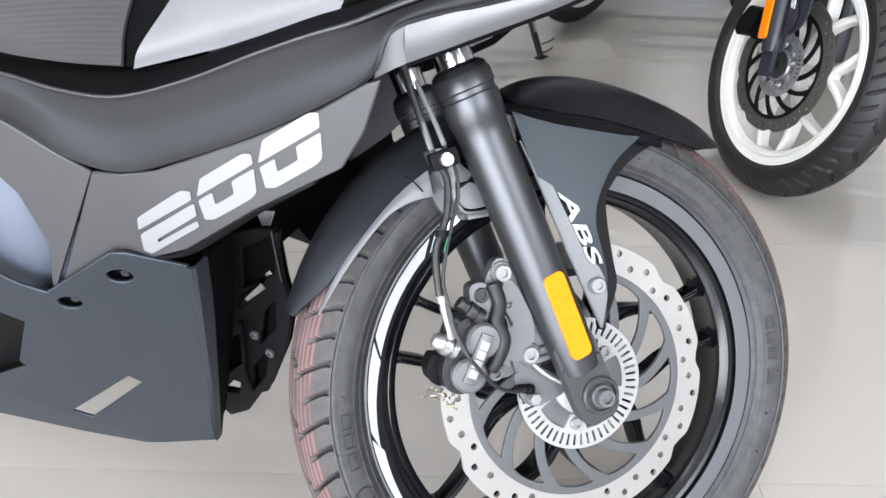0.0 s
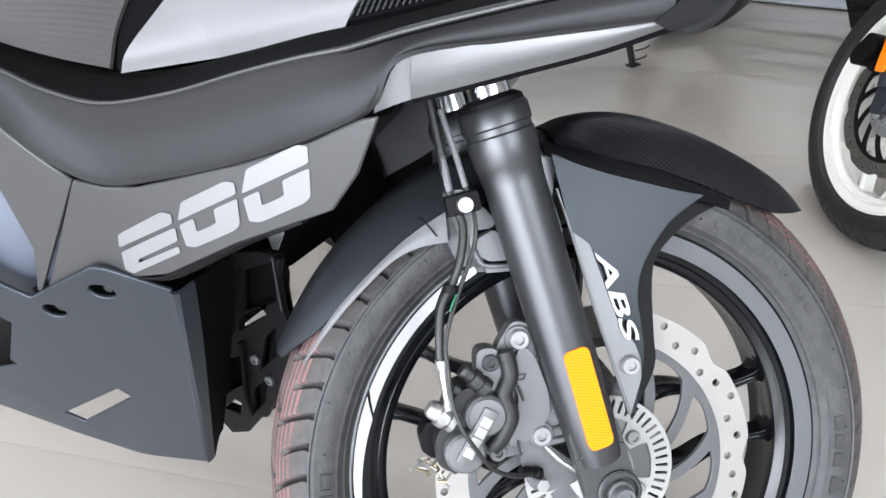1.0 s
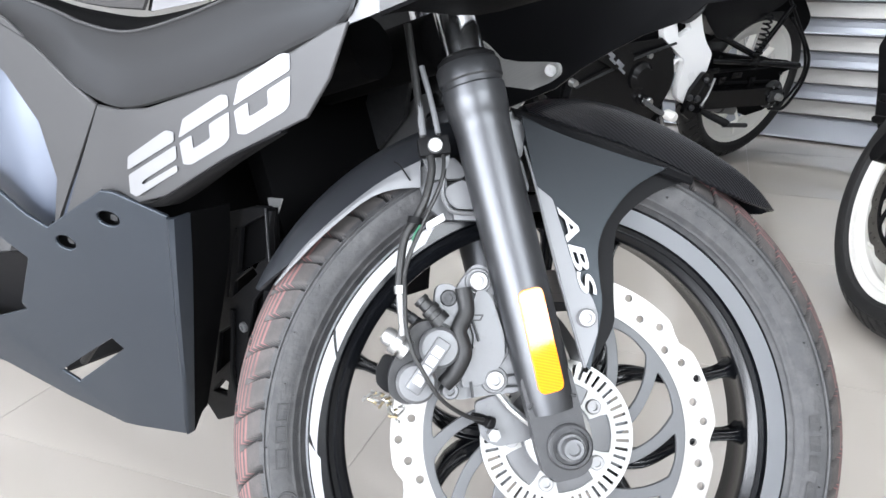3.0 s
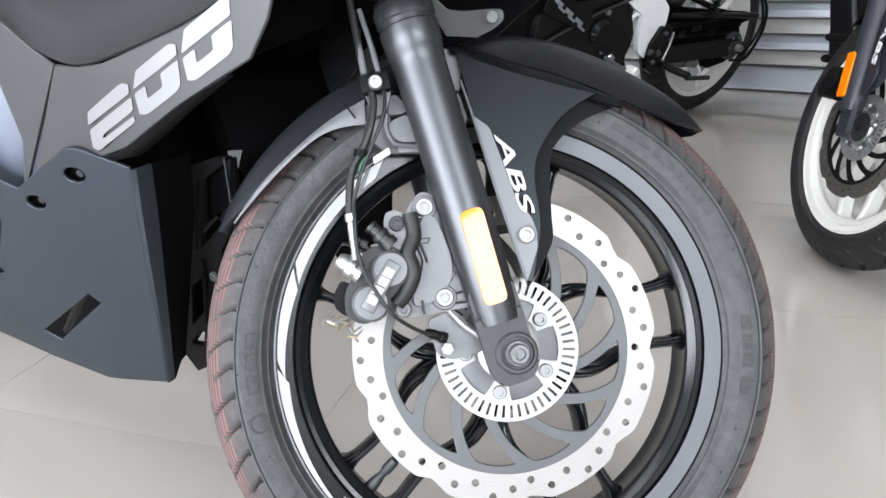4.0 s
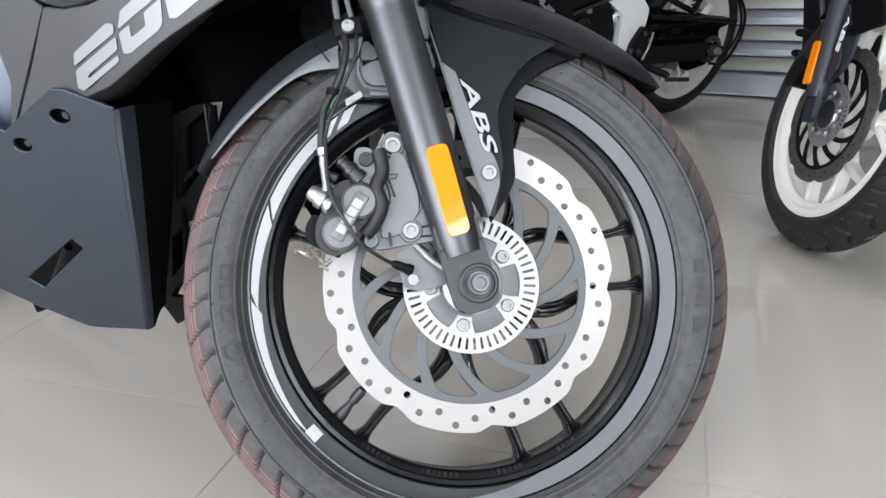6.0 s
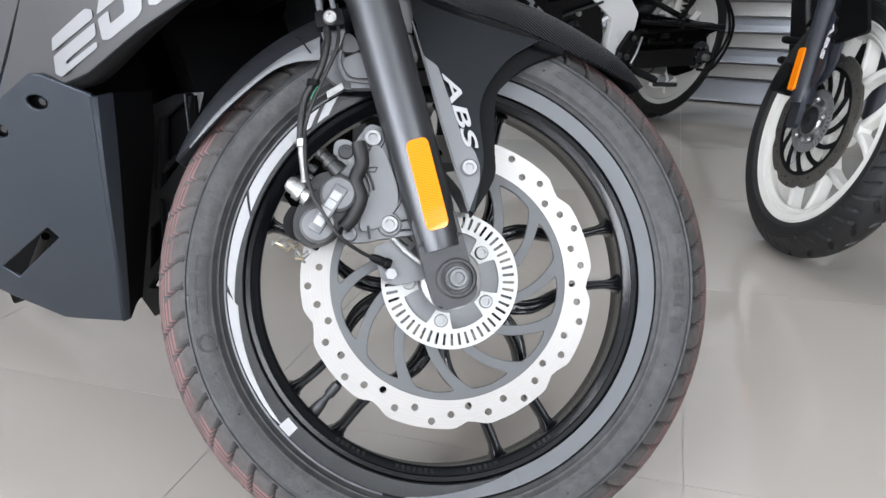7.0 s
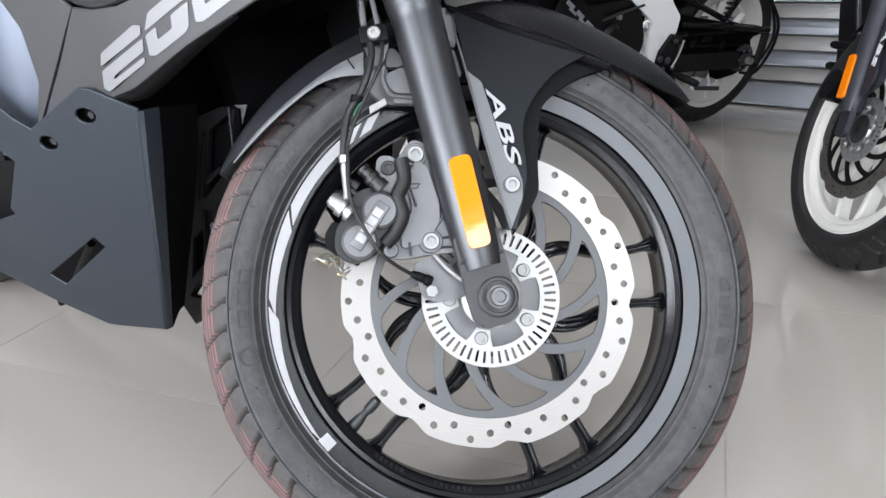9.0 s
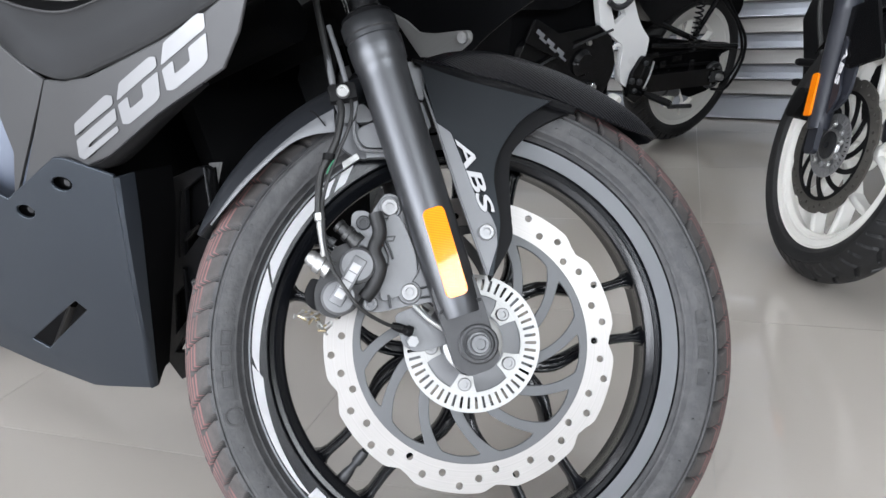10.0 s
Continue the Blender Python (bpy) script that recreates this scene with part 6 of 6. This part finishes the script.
for k in range(6):
    forked_spoke(rim2, W2, -52 + 60 * k, 20)
DISC_DARK = material("darkened_disc_steel", (0.1, 0.094, 0.085), 0.45, 0.5, 0.1, 1500)
disc2 = brake_disc(bike2, W2, DISC_DARK, BLACK_PLASTIC, 12, True, 0.6)
tagged(disc2, "dark wave brake disc")
abs_ring(disc2, W2, BOLT, 40)
part("hub_plate", lathe([(0.012, -0.012), (0.034, -0.012), (0.036, -0.009), (0.036, 0.0), (0.012, 0.0)], 36), STEEL, disc2, "bright hub face", m=W2)
for k in range(5):
    _a = radians(20 + 72 * k)
    part("hub_bolt", bolt((0.047 * math.cos(_a), -0.011, 0.047 * math.sin(_a)), 0.0075, 0.006), STEEL, disc2, m=W2)
SLATE = material("slate_fork_paint", (0.02, 0.022, 0.03), 0.4, 0.1, 0.05, 1500)
leg2 = fork_leg(bike2, W2F, -0.04, SLATE, SLATE, "dark slate fork leg")
fork_leg(bike2, W2F, 0.13, SLATE, SLATE, "dark slate fork leg")
part("axle_lug", slab([[(x * 0.8, -0.05, z * 0.85) for x, z in lug2d]], (0, 0.012, 0)), SLATE, leg2, m=W2F, bevel=0.003)
_r2 = [(p[0] - 0.012, p[1] + 0.004) for p in refl2d]
part("reflector", slab([[(x, -0.0685, z) for x, z in _r2]], (0, 0.014, 0)), AMBER, leg2, "amber moulded plastic reflector", m=W2F, bevel=0.002)
cal2 = part("brake_caliper", slab([xz(_bracket, -0.036)], (0, 0.014, 0)), BLACK_PLASTIC, bike2, "black brake caliper", m=W2F, bevel=0.0015)
part("caliper_body", slab([xz(_body, -0.05)], (0, 0.044, 0)), BLACK_PLASTIC, cal2, m=W2F, bevel=0.004)
fend2 = part("front_fender", fender_shell(62, 150, ramp((0, 0.03), (0.3, 0.055), (1, 0.05)), ramp((0, 0.315), (1, 0.31)), ramp((0, 0.02), (1, 0.03))), BLACK_GLOSS, bike2, "black front fender", m=W2F)
part("fender_stay", slab([xz(_stay, -0.048)], (0, 0.006, 0)), SLATE, fend2, m=W2F)
part("side_panel", slab([[(x, -0.04, z) for x, z in rounded([(-0.044, 0.036), (-0.069, 0.087), (-0.109, 0.15), (-0.036, 0.177), (-0.007, 0.133), (-0.001, 0.108), (-0.01, 0.084)], 0.006)]], (0, 0.006, 0)), SLATE, fend2, "dark slate fender side panel", m=W2S, bevel=0.0015)
part("fender_skirt", slab([[(x, -0.044, z) for x, z in rounded([(-0.148, 0.178), (-0.172, 0.229), (-0.097, 0.289), (0.032, 0.224), (-0.005, 0.194), (-0.026, 0.174), (-0.047, 0.154), (-0.092, 0.148)], 0.012)]], (0, 0.008, 0)), BLACK_GLOSS, fend2, "black skirt of the fender", m=W2S, bevel=0.002)
_lm2 = _lm.copy()
_lm2.translation = Vector((-0.0300, -0.0490, 0.1655))
lettering("stay_letters", "ABS", 0.0225, W2F @ _lm2, DECAL_WHITE, fend2, "white letters on the fender stay", shear=0.22)
part("engine", box(0.42, 0.26, 0.44, -0.66, 0.08, 0.50, bevel=0.05), BLACK_PLASTIC, bike2, "black engine", m=B2)
part("radiator_cowl", box(0.2, 0.3, 0.34, -0.40, 0.06, 0.66, bevel=0.05), BLACK_PLASTIC, bike2, "black radiator cowl", m=B2)
part("lower_cowl", slab([[(-0.143, 2.030, 0.465), (-0.109, 1.907, 0.372), (-0.090, 1.827, 0.305), (-0.048, 1.722, 0.247), (-0.008, 1.646, 0.223), (0.131, 1.623, 0.280), (0.131, 1.823, 0.600), (-0.079, 2.023, 0.640)]], (0.044, 0.032, -0.026)), BLACK_PLASTIC, bike2, "black plastic lower cowl", bevel=0.006)
part("tank", box(0.6, 0.3, 0.3, -0.62, 0.12, 0.9, bevel=0.09), BLACK_GLOSS, bike2, "glossy black fuel tank", m=B2)
part("rear_tyre", lathe([(0.2, 0.02), (0.25, -0.01), (0.29, 0.01), (0.305, 0.065), (0.29, 0.12), (0.25, 0.14), (0.2, 0.11)], 48), RUBBER, bike2, "black rear tyre", m=B2 @ Matrix.Translation((-1.38, 0, 0.3)) @ Matrix.Rotation(radians(-11), 4, "X"))
part("seat", box(0.75, 0.24, 0.1, -1.15, 0.13, 0.84, bevel=0.04), BLACK_PLASTIC, bike2, "black seat", m=B2)
part("swingarm", box(0.6, 0.04, 0.06, -1.1, -0.03, 0.33, bevel=0.01), BLACK_PLASTIC, bike2, "black swingarm", m=B2)
part("swingarm", box(0.6, 0.04, 0.06, -1.1, 0.17, 0.29, bevel=0.01), BLACK_PLASTIC, bike2, "black swingarm", m=B2)
part("rear_rim", lathe([(0.05, 0.055), (0.19, 0.04), (0.205, 0.02), (0.205, 0.11), (0.19, 0.09), (0.05, 0.075)], 48), RIM_WHITE, bike2, "white rear rim", m=B2 @ Matrix.Translation((-1.38, 0, 0.3)) @ Matrix.Rotation(radians(-11), 4, "X"))
for z, x in ((0.409, -0.238), (0.362, -0.228)):
    part("foot_peg", rod((x - 0.09, -0.07, z - 0.02), (x + 0.005, -0.125, z), 0, segs=12, steps=[(0, 0.007), (0.3, 0.008), (0.35, 0.0092), (0.95, 0.0092), (1, 0.007)]), BLACK_PLASTIC, bike2, "black foot peg", m=B2)
part("cable", hose([(-0.26, -0.07, 0.66), (-0.22, -0.08, 0.55), (-0.19, -0.06, 0.45), (-0.15, -0.02, 0.36)], 0.006, 8), HOSE, bike2, "black cable loom", m=B2)

# ---------------------------------------------------------------- the third motorcycle: seen from its left rear
B3 = Matrix.Translation((-0.665, 2.355, 0)) @ Matrix.Rotation(radians(-110), 4, "Z") @ Matrix.Rotation(radians(-11), 4, "X")
bike3 = empty("motorcycle", Matrix.Translation((-0.665, 2.355, 0)), "black motorcycle with white wheels leaning on its stand", "motorcycle")
W3 = B3 @ Matrix.Translation((0, 0, 0.3)) @ Matrix.Rotation(radians(180), 4, "Z") @ Matrix.Translation((0, -YC, 0))
tagged(tyre(bike3, W3, RUBBER_NEW, RUBBER_NEW, RUBBER_NEW, 480, 48), "black rear tyre")
rim3 = rim(bike3, W3, RIM_WHITE, 80)
tagged(rim3, "white cast alloy wheel rim")
part("rim_face", lathe([(0.2262, 0.0066), (0.2240, 0.0058), (0.19, 0.018), (0.172, 0.032), (0.17, 0.05), (0.19, 0.05)], 80, closed=False), RIM_WHITE, rim3, m=W3)
for k in range(5):
    mid = 28 + 72 * k
    for s in (-1, 1):
        spoke(rim3, W3, RIM_WHITE, mid + s * 6, mid + s * 12, 0.014)
part("sprocket", lathe([(0.03, -0.014), (0.105, -0.014), (0.105, -0.004), (0.03, -0.004)], 48), BLACK_PLASTIC, rim3, m=W3)


def side_plate(name, outline, y0, depth, mat, label, bevel=0.008, radius=0.015):
    """A plate on the bike's left side, from an outline in its length and height."""
    return part(name, slab([[(x, y0, z) for x, z in rounded(outline, radius)]], (0, depth, 0)), mat, bike3, label, m=B3, bevel=bevel)


side_plate("chain_case", [(0.42, 0.47), (0.26, 0.445), (0.05, 0.412), (-0.12, 0.392), (-0.13, 0.374), (-0.055, 0.358), (-0.078, 0.30), (-0.06, 0.25), (-0.025, 0.226), (0.075, 0.213), (0.107, 0.229), (0.264, 0.252), (0.42, 0.29)], 0.085, 0.03, DEEP_BLACK, "black chain case", radius=0.014)
arm3 = side_plate("swingarm", [(0.45, 0.345), (0.0, 0.325), (-0.06, 0.30), (-0.06, 0.27), (0.0, 0.262), (0.45, 0.285)], 0.125, 0.03, BLACK_GLOSS, "glossy black swingarm")
part("axle_block", box(0.06, 0.03, 0.04, 0.0, 0.15, 0.295, bevel=0.006), CASTING_DARK, arm3, m=B3)
part("axle_nut", rod((0.0, 0.16, 0.295), (0.0, 0.185, 0.295), 0.014, 0.012, 6), STEEL, arm3, m=B3)
part("peg_bar", rod((0.24, 0.16, 0.215), (0.13, 0.17, 0.205), 0.008, segs=10), CASTING_DARK, arm3, m=B3)
side_plate("tail_panel", [(0.52, 0.82), (-0.36, 0.90), (-0.30, 0.80), (-0.05, 0.72), (0.1, 0.60), (0.36, 0.50), (0.46, 0.58)], 0.06, 0.08, BLACK_GLOSS, "glossy black tail panel", radius=0.03)
side_plate("rear_hugger", [(0.34, 0.60), (0.08, 0.66), (-0.12, 0.62), (-0.22, 0.53), (-0.20, 0.47), (-0.06, 0.56), (0.1, 0.56), (0.34, 0.46)], -0.04, 0.10, DEEP_BLACK, "black mudguard over the rear wheel", radius=0.03)
part("engine", box(0.46, 0.30, 0.40, 0.76, 0.0, 0.42, bevel=0.06), DEEP_BLACK, bike3, "black engine", m=B3)
side_plate("crankcase", [(0.96, 0.52), (0.62, 0.54), (0.56, 0.40), (0.62, 0.28), (0.86, 0.26), (0.98, 0.36)], 0.145, 0.03, BLACK_GLOSS, "glossy black crankcase cover", radius=0.04)
side_plate("belly_cowl", [(1.08, 0.42), (1.0, 0.24), (0.62, 0.17), (0.56, 0.22), (0.70, 0.30), (0.96, 0.34)], 0.12, 0.03, BLACK_GLOSS, "glossy black belly cowl", radius=0.03)
part("tank", box(0.55, 0.34, 0.34, 0.78, 0.0, 0.80, bevel=0.1), BLACK_GLOSS, bike3, "glossy black fuel tank", m=B3)
side_plate("shroud", [(1.12, 0.92), (0.62, 0.86), (0.60, 0.70), (0.82, 0.60), (1.10, 0.62), (1.18, 0.76)], 0.17, 0.03, BLACK_GLOSS, "glossy black tank shroud", radius=0.05)
_hang = [(0.69, 0.62), (0.664, 0.539), (0.60, 0.497), (0.548, 0.466), (0.547, 0.43), (0.549, 0.386), (0.538, 0.348), (0.498, 0.322), (0.475, 0.351), (0.468, 0.396), (0.434, 0.423), (0.431, 0.478), (0.476, 0.519), (0.50, 0.55), (0.54, 0.62)]
hang = part("foot_hanger", slab([[(x, 0.16, z) for x, z in rounded(_hang, 0.012)], [(x, 0.16, z) for x, z in rounded([(0.60, 0.535), (0.555, 0.56), (0.59, 0.60), (0.635, 0.60)], 0.006)]], (0, 0.022, 0)), WHITE_PAINT, bike3, "white painted foot peg hanger", m=B3, bevel=0.005)
peg3 = side_plate("peg_bracket", [(0.466, 0.428), (0.42, 0.42), (0.408, 0.367), (0.432, 0.30), (0.47, 0.272), (0.515, 0.30), (0.505, 0.374)], 0.186, 0.014, BLACK_GLOSS, "glossy black foot peg bracket", 0.004, 0.01)
for x, z, r in ((0.452, 0.405, 0.008), (0.424, 0.385, 0.007), (0.47, 0.345, 0.011), (0.44, 0.32, 0.008), (0.486, 0.318, 0.009), (0.505, 0.352, 0.01)):
    part("bracket_bolt", rod((x, 0.198, z), (x, 0.21, z), 0, segs=12, steps=[(0, r), (0.6, r), (1, r * 0.75)]), CASTING_DARK, peg3, m=B3)
part("lever", hose([(0.425, 0.212, 0.41), (0.437, 0.214, 0.365), (0.456, 0.214, 0.325)], 0.0035, 8), STEEL, peg3, "bright steel lever", m=B3)
part("foot_peg", rod((0.43, 0.20, 0.30), (0.40, 0.29, 0.285), 0, segs=14, steps=[(0, 0.008), (0.3, 0.012), (0.9, 0.012), (1, 0.009)]), BLACK_PLASTIC, peg3, "black rubber foot peg", m=B3)
part("hanger_clip", hose([(0.585, 0.165, 0.44), (0.578, 0.17, 0.462), (0.556, 0.17, 0.468), (0.54, 0.168, 0.455)], 0.006, 8), WHITE_PAINT, hang, m=B3)
# silencer end, rear lever, struts and covers round the rear wheel
silencer = part("silencer", rod((0.40, 0.13, 0.305), (0.175, 0.135, 0.252), 0, segs=20, steps=[(0, 0.019), (0.75, 0.019), (0.78, 0.0165), (0.97, 0.0165), (1, 0.012)]), CASTING, bike3, "dull grey silencer tube", m=B3)
part("silencer_band", rod((0.262, 0.132, 0.2725), (0.25, 0.132, 0.2695), 0.021, segs=20), CASTING_DARK, silencer, m=B3)
part("brake_arm", hose([(0.155, 0.12, 0.262), (0.147, 0.128, 0.238), (0.129, 0.128, 0.213), (0.134, 0.126, 0.187), (0.119, 0.12, 0.157)], 0.005, 8), RIM_WHITE, bike3, "pale bent lever beside the wheel", m=B3)
for a3, b3, r3 in (((0.30, 0.12, 0.57), (0.15, 0.12, 0.635), 0.012), ((0.38, 0.13, 0.525), (0.14, 0.13, 0.438), 0.010), ((0.36, 0.128, 0.435), (-0.125, 0.128, 0.385), 0.011), ((0.14, 0.13, 0.438), (0.02, 0.13, 0.60), 0.009)):
    part("rear_strut", rod(a3, b3, r3, segs=12), BLACK_GLOSS, bike3, "glossy black rear frame strut", m=B3)
hub3 = part("chain_adjuster", lathe([(0.012, -0.016), (0.045, -0.016), (0.05, -0.01), (0.05, 0.0), (0.012, 0.0)], 32), CASTING_DARK, bike3, "dark rear hub cover", m=B3 @ Matrix.Translation((0.0, 0.135, 0.295)) @ Matrix.Rotation(radians(180), 4, "Z"))
for k in range(6):
    a3 = radians(60 * k)
    part("hub_bolt", rod((0.034 * math.cos(a3), 0.148, 0.295 + 0.034 * math.sin(a3)), (0.034 * math.cos(a3), 0.156, 0.295 + 0.034 * math.sin(a3)), 0.005, segs=6), CASTING, hub3, m=B3)
for x, z, w, h in ((0.20, 0.375, 0.05, 0.022), (0.27, 0.36, 0.035, 0.03), (0.11, 0.34, 0.03, 0.045), (0.33, 0.40, 0.06, 0.02)):
    part("case_boss", box(w, 0.014, h, x, 0.121, z, bevel=0.004), BLACK_GLOSS, bike3, m=B3)
# crankcase fittings
part("crank_cap", rod((0.717, 0.15, 0.43), (0.717, 0.195, 0.43), 0, segs=28, steps=[(0, 0.042), (0.7, 0.042), (0.85, 0.036), (1, 0.03)]), BLACK_GLOSS, bike3, "glossy black crankcase cap", m=B3)
part("clutch_ring", rod((0.675, 0.18, 0.352), (0.675, 0.2, 0.352), 0, segs=20, steps=[(0, 0.016), (0.7, 0.016), (1, 0.012)]), CHROME, bike3, "small chrome cap", m=B3)
part("gear_lever", hose([(0.70, 0.2, 0.36), (0.66, 0.205, 0.335), (0.615, 0.21, 0.315), (0.59, 0.225, 0.312)], 0.007, 8), CASTING, bike3, "dull steel gear lever", m=B3)
part("lever_tip", rod((0.605, 0.205, 0.314), (0.600, 0.245, 0.312), 0, segs=14, steps=[(0, 0.012), (0.2, 0.016), (0.8, 0.016), (1, 0.012)]), RIM_WHITE, bike3, "pale gear lever tip", m=B3)
for i in range(3):
    for j, h in ((0, 0.012), (1, 0.007)):
        part("label_bar", box(0.034, 0.003, h, 0.918 - 0.042 * i - 0.012 * j, 0.199, 0.541 - 0.03 * i - 0.019 * j, turn=turn_y(-35), bevel=0.001), DECAL_GREY, bike3, "pale grey printed bar", m=B3)
part("tank_plate", slab([[(x, 0.19, z) for x, z in rounded([(0.97, 0.52), (0.94, 0.585), (0.78, 0.50), (0.79, 0.44)], 0.012)]], (0, 0.008, 0)), BLACK_GLOSS, bike3, "glossy black cover plate", m=B3, bevel=0.003)
part("heel_guard", hose([(0.655, 0.195, 0.61), (0.625, 0.2, 0.592), (0.585, 0.2, 0.598), (0.555, 0.2, 0.628), (0.565, 0.2, 0.67)], 0.009, 8), CASTING_DARK, bike3, "dark rounded heel guard", m=B3)
part("sill_edge", hose([(0.97, 0.185, 0.42), (0.86, 0.187, 0.458), (0.754, 0.187, 0.491), (0.61, 0.185, 0.522)], 0.004, 8), CASTING_DARK, bike3, "dark lower edge of the body", m=B3)
for dz in (0.0, 0.055):
    part("chain_run", rod((0.42, 0.118, 0.36 + dz * 0.6), (0.0, 0.118, 0.335 + dz), 0.006, segs=8), BLACK_PLASTIC, bike3, "dark steel drive chain", m=B3)
part("rear_damper", hose([(0.16 + 0.012 * math.cos(k * 1.05), 0.15 + 0.012 * math.sin(k * 1.05), 0.40 + 0.0028 * k) for k in range(64)], 0.0032, 6, 2), BLACK_PLASTIC, bike3, "dark coil spring of the rear damper", m=B3)
for x, z in ((0.30, 0.44), (0.22, 0.33), (0.08, 0.42), (-0.05, 0.36), (0.34, 0.30)):
    part("case_bolt", rod((x, 0.112, z), (x, 0.122, z), 0.007, 0.006, 8), BLACK_PLASTIC, bike3, m=B3)
part("cover_bolt", rod((0.97, 0.165, 0.43), (0.97, 0.185, 0.43), 0.012, 0.01, 12), STEEL, bike3, "bright bolt", m=B3)
part("cover_bolt", rod((0.70, 0.165, 0.49), (0.70, 0.185, 0.49), 0.009, 0.008, 12), STEEL, bike3, "bright bolt", m=B3)
stand = part("side_stand", rod((0.545, 0.12, 0.30), (0.43, 0.159, 0.036), 0, segs=12, steps=[(0, 0.016), (0.2, 0.011), (1, 0.010)]), CASTING_DARK, bike3, "dark steel side stand", m=B3)
part("stand_foot", box(0.045, 0.03, 0.007, 0.43, 0.162, 0.033, bevel=0.003), CASTING_DARK, stand, m=B3)
part("stand_brace", rod((0.555, 0.135, 0.27), (0.455, 0.168, 0.045), 0.005, segs=8), CASTING_DARK, stand, m=B3)
for z in (0.05, 0.085):
    part("stand_hook", hose([(0.437, 0.16, z), (0.40, 0.168, z + 0.004), (0.385, 0.172, z + 0.012)], 0.0028, 6), CASTING_DARK, stand, m=B3)
part("stand_spring", rod((0.54, 0.14, 0.27), (0.48, 0.155, 0.14), 0.005, segs=8), STEEL, stand, m=B3)
for pts, r in (([(0.05, 0.13, 0.62), (-0.06, 0.13, 0.52), (-0.163, 0.13, 0.42), (-0.185, 0.13, 0.35), (-0.166, 0.13, 0.285), (-0.113, 0.13, 0.227), (-0.03, 0.13, 0.235)], 0.0055), ([(0.02, 0.14, 0.56), (-0.09, 0.14, 0.47), (-0.15, 0.14, 0.37), (-0.12, 0.14, 0.29), (-0.06, 0.14, 0.25)], 0.005)):
    part("guard_hoop", hose(pts, r, 8), BLACK_PLASTIC, bike3, "black steel wheel guard hoop", m=B3)
part("front_tyre", lathe([(0.2, 0.02), (0.25, 0.0), (0.29, 0.02), (0.296, 0.045), (0.29, 0.07), (0.25, 0.09), (0.2, 0.07)], 48), RUBBER, bike3, "black front tyre", m=B3 @ Matrix.Translation((1.36, -0.045, 0.296)))
part("front_rim", lathe([(0.05, 0.035), (0.19, 0.02), (0.205, 0.012), (0.205, 0.08), (0.19, 0.07), (0.05, 0.055)], 48), RIM_WHITE, bike3, "white front rim", m=B3 @ Matrix.Translation((1.36, -0.045, 0.296)))
for y in (-0.09, 0.09):
    part("fork_leg", rod((1.36, y, 0.29), (1.08, y, 0.92), 0.024, segs=20), BLACK_PLASTIC, bike3, "black fork leg", m=B3)
part("handlebar", rod((1.0, -0.36, 1.0), (1.0, 0.36, 1.0), 0.014, segs=12), BLACK_PLASTIC, bike3, "black handlebar", m=B3)
part("head_cowl", box(0.24, 0.3, 0.3, 1.12, 0.0, 0.9, bevel=0.08), BLACK_GLOSS, bike3, "glossy black head cowl", m=B3)

# ---------------------------------------------------------------- floor tiles, laid 600 x 600 at an angle to the shutter
TU, TV = Vector((math.cos(radians(18.5)), math.sin(radians(18.5)), 0)), Vector((-math.sin(radians(18.5)), math.cos(radians(18.5)), 0))
bm = box(0.5985, 0.5985, 0.004, 0.3, 0.3, -0.002)
first = None
for i in range(-11, 12):
    for j in range(-11, 12):
        c = TU * (-0.37 + 0.6 * i) + TV * (0.171 + 0.6 * j)
        mid = c + (TU + TV) * 0.3
        if not (R["x0"] - 0.35 < mid.x < R["x1"] + 0.35 and R["y0"] - 0.35 < mid.y < R["y1"] + 0.1):
            continue
        if first is None:
            first = ob = part("floor_tile", bm, TILE, floor, smooth=False)
        else:
            ob = new("floor_tile", first.data)
            ob.parent = floor
        ob.matrix_local = Matrix.Translation(c) @ Matrix.Rotation(radians(18.5), 4, "Z")
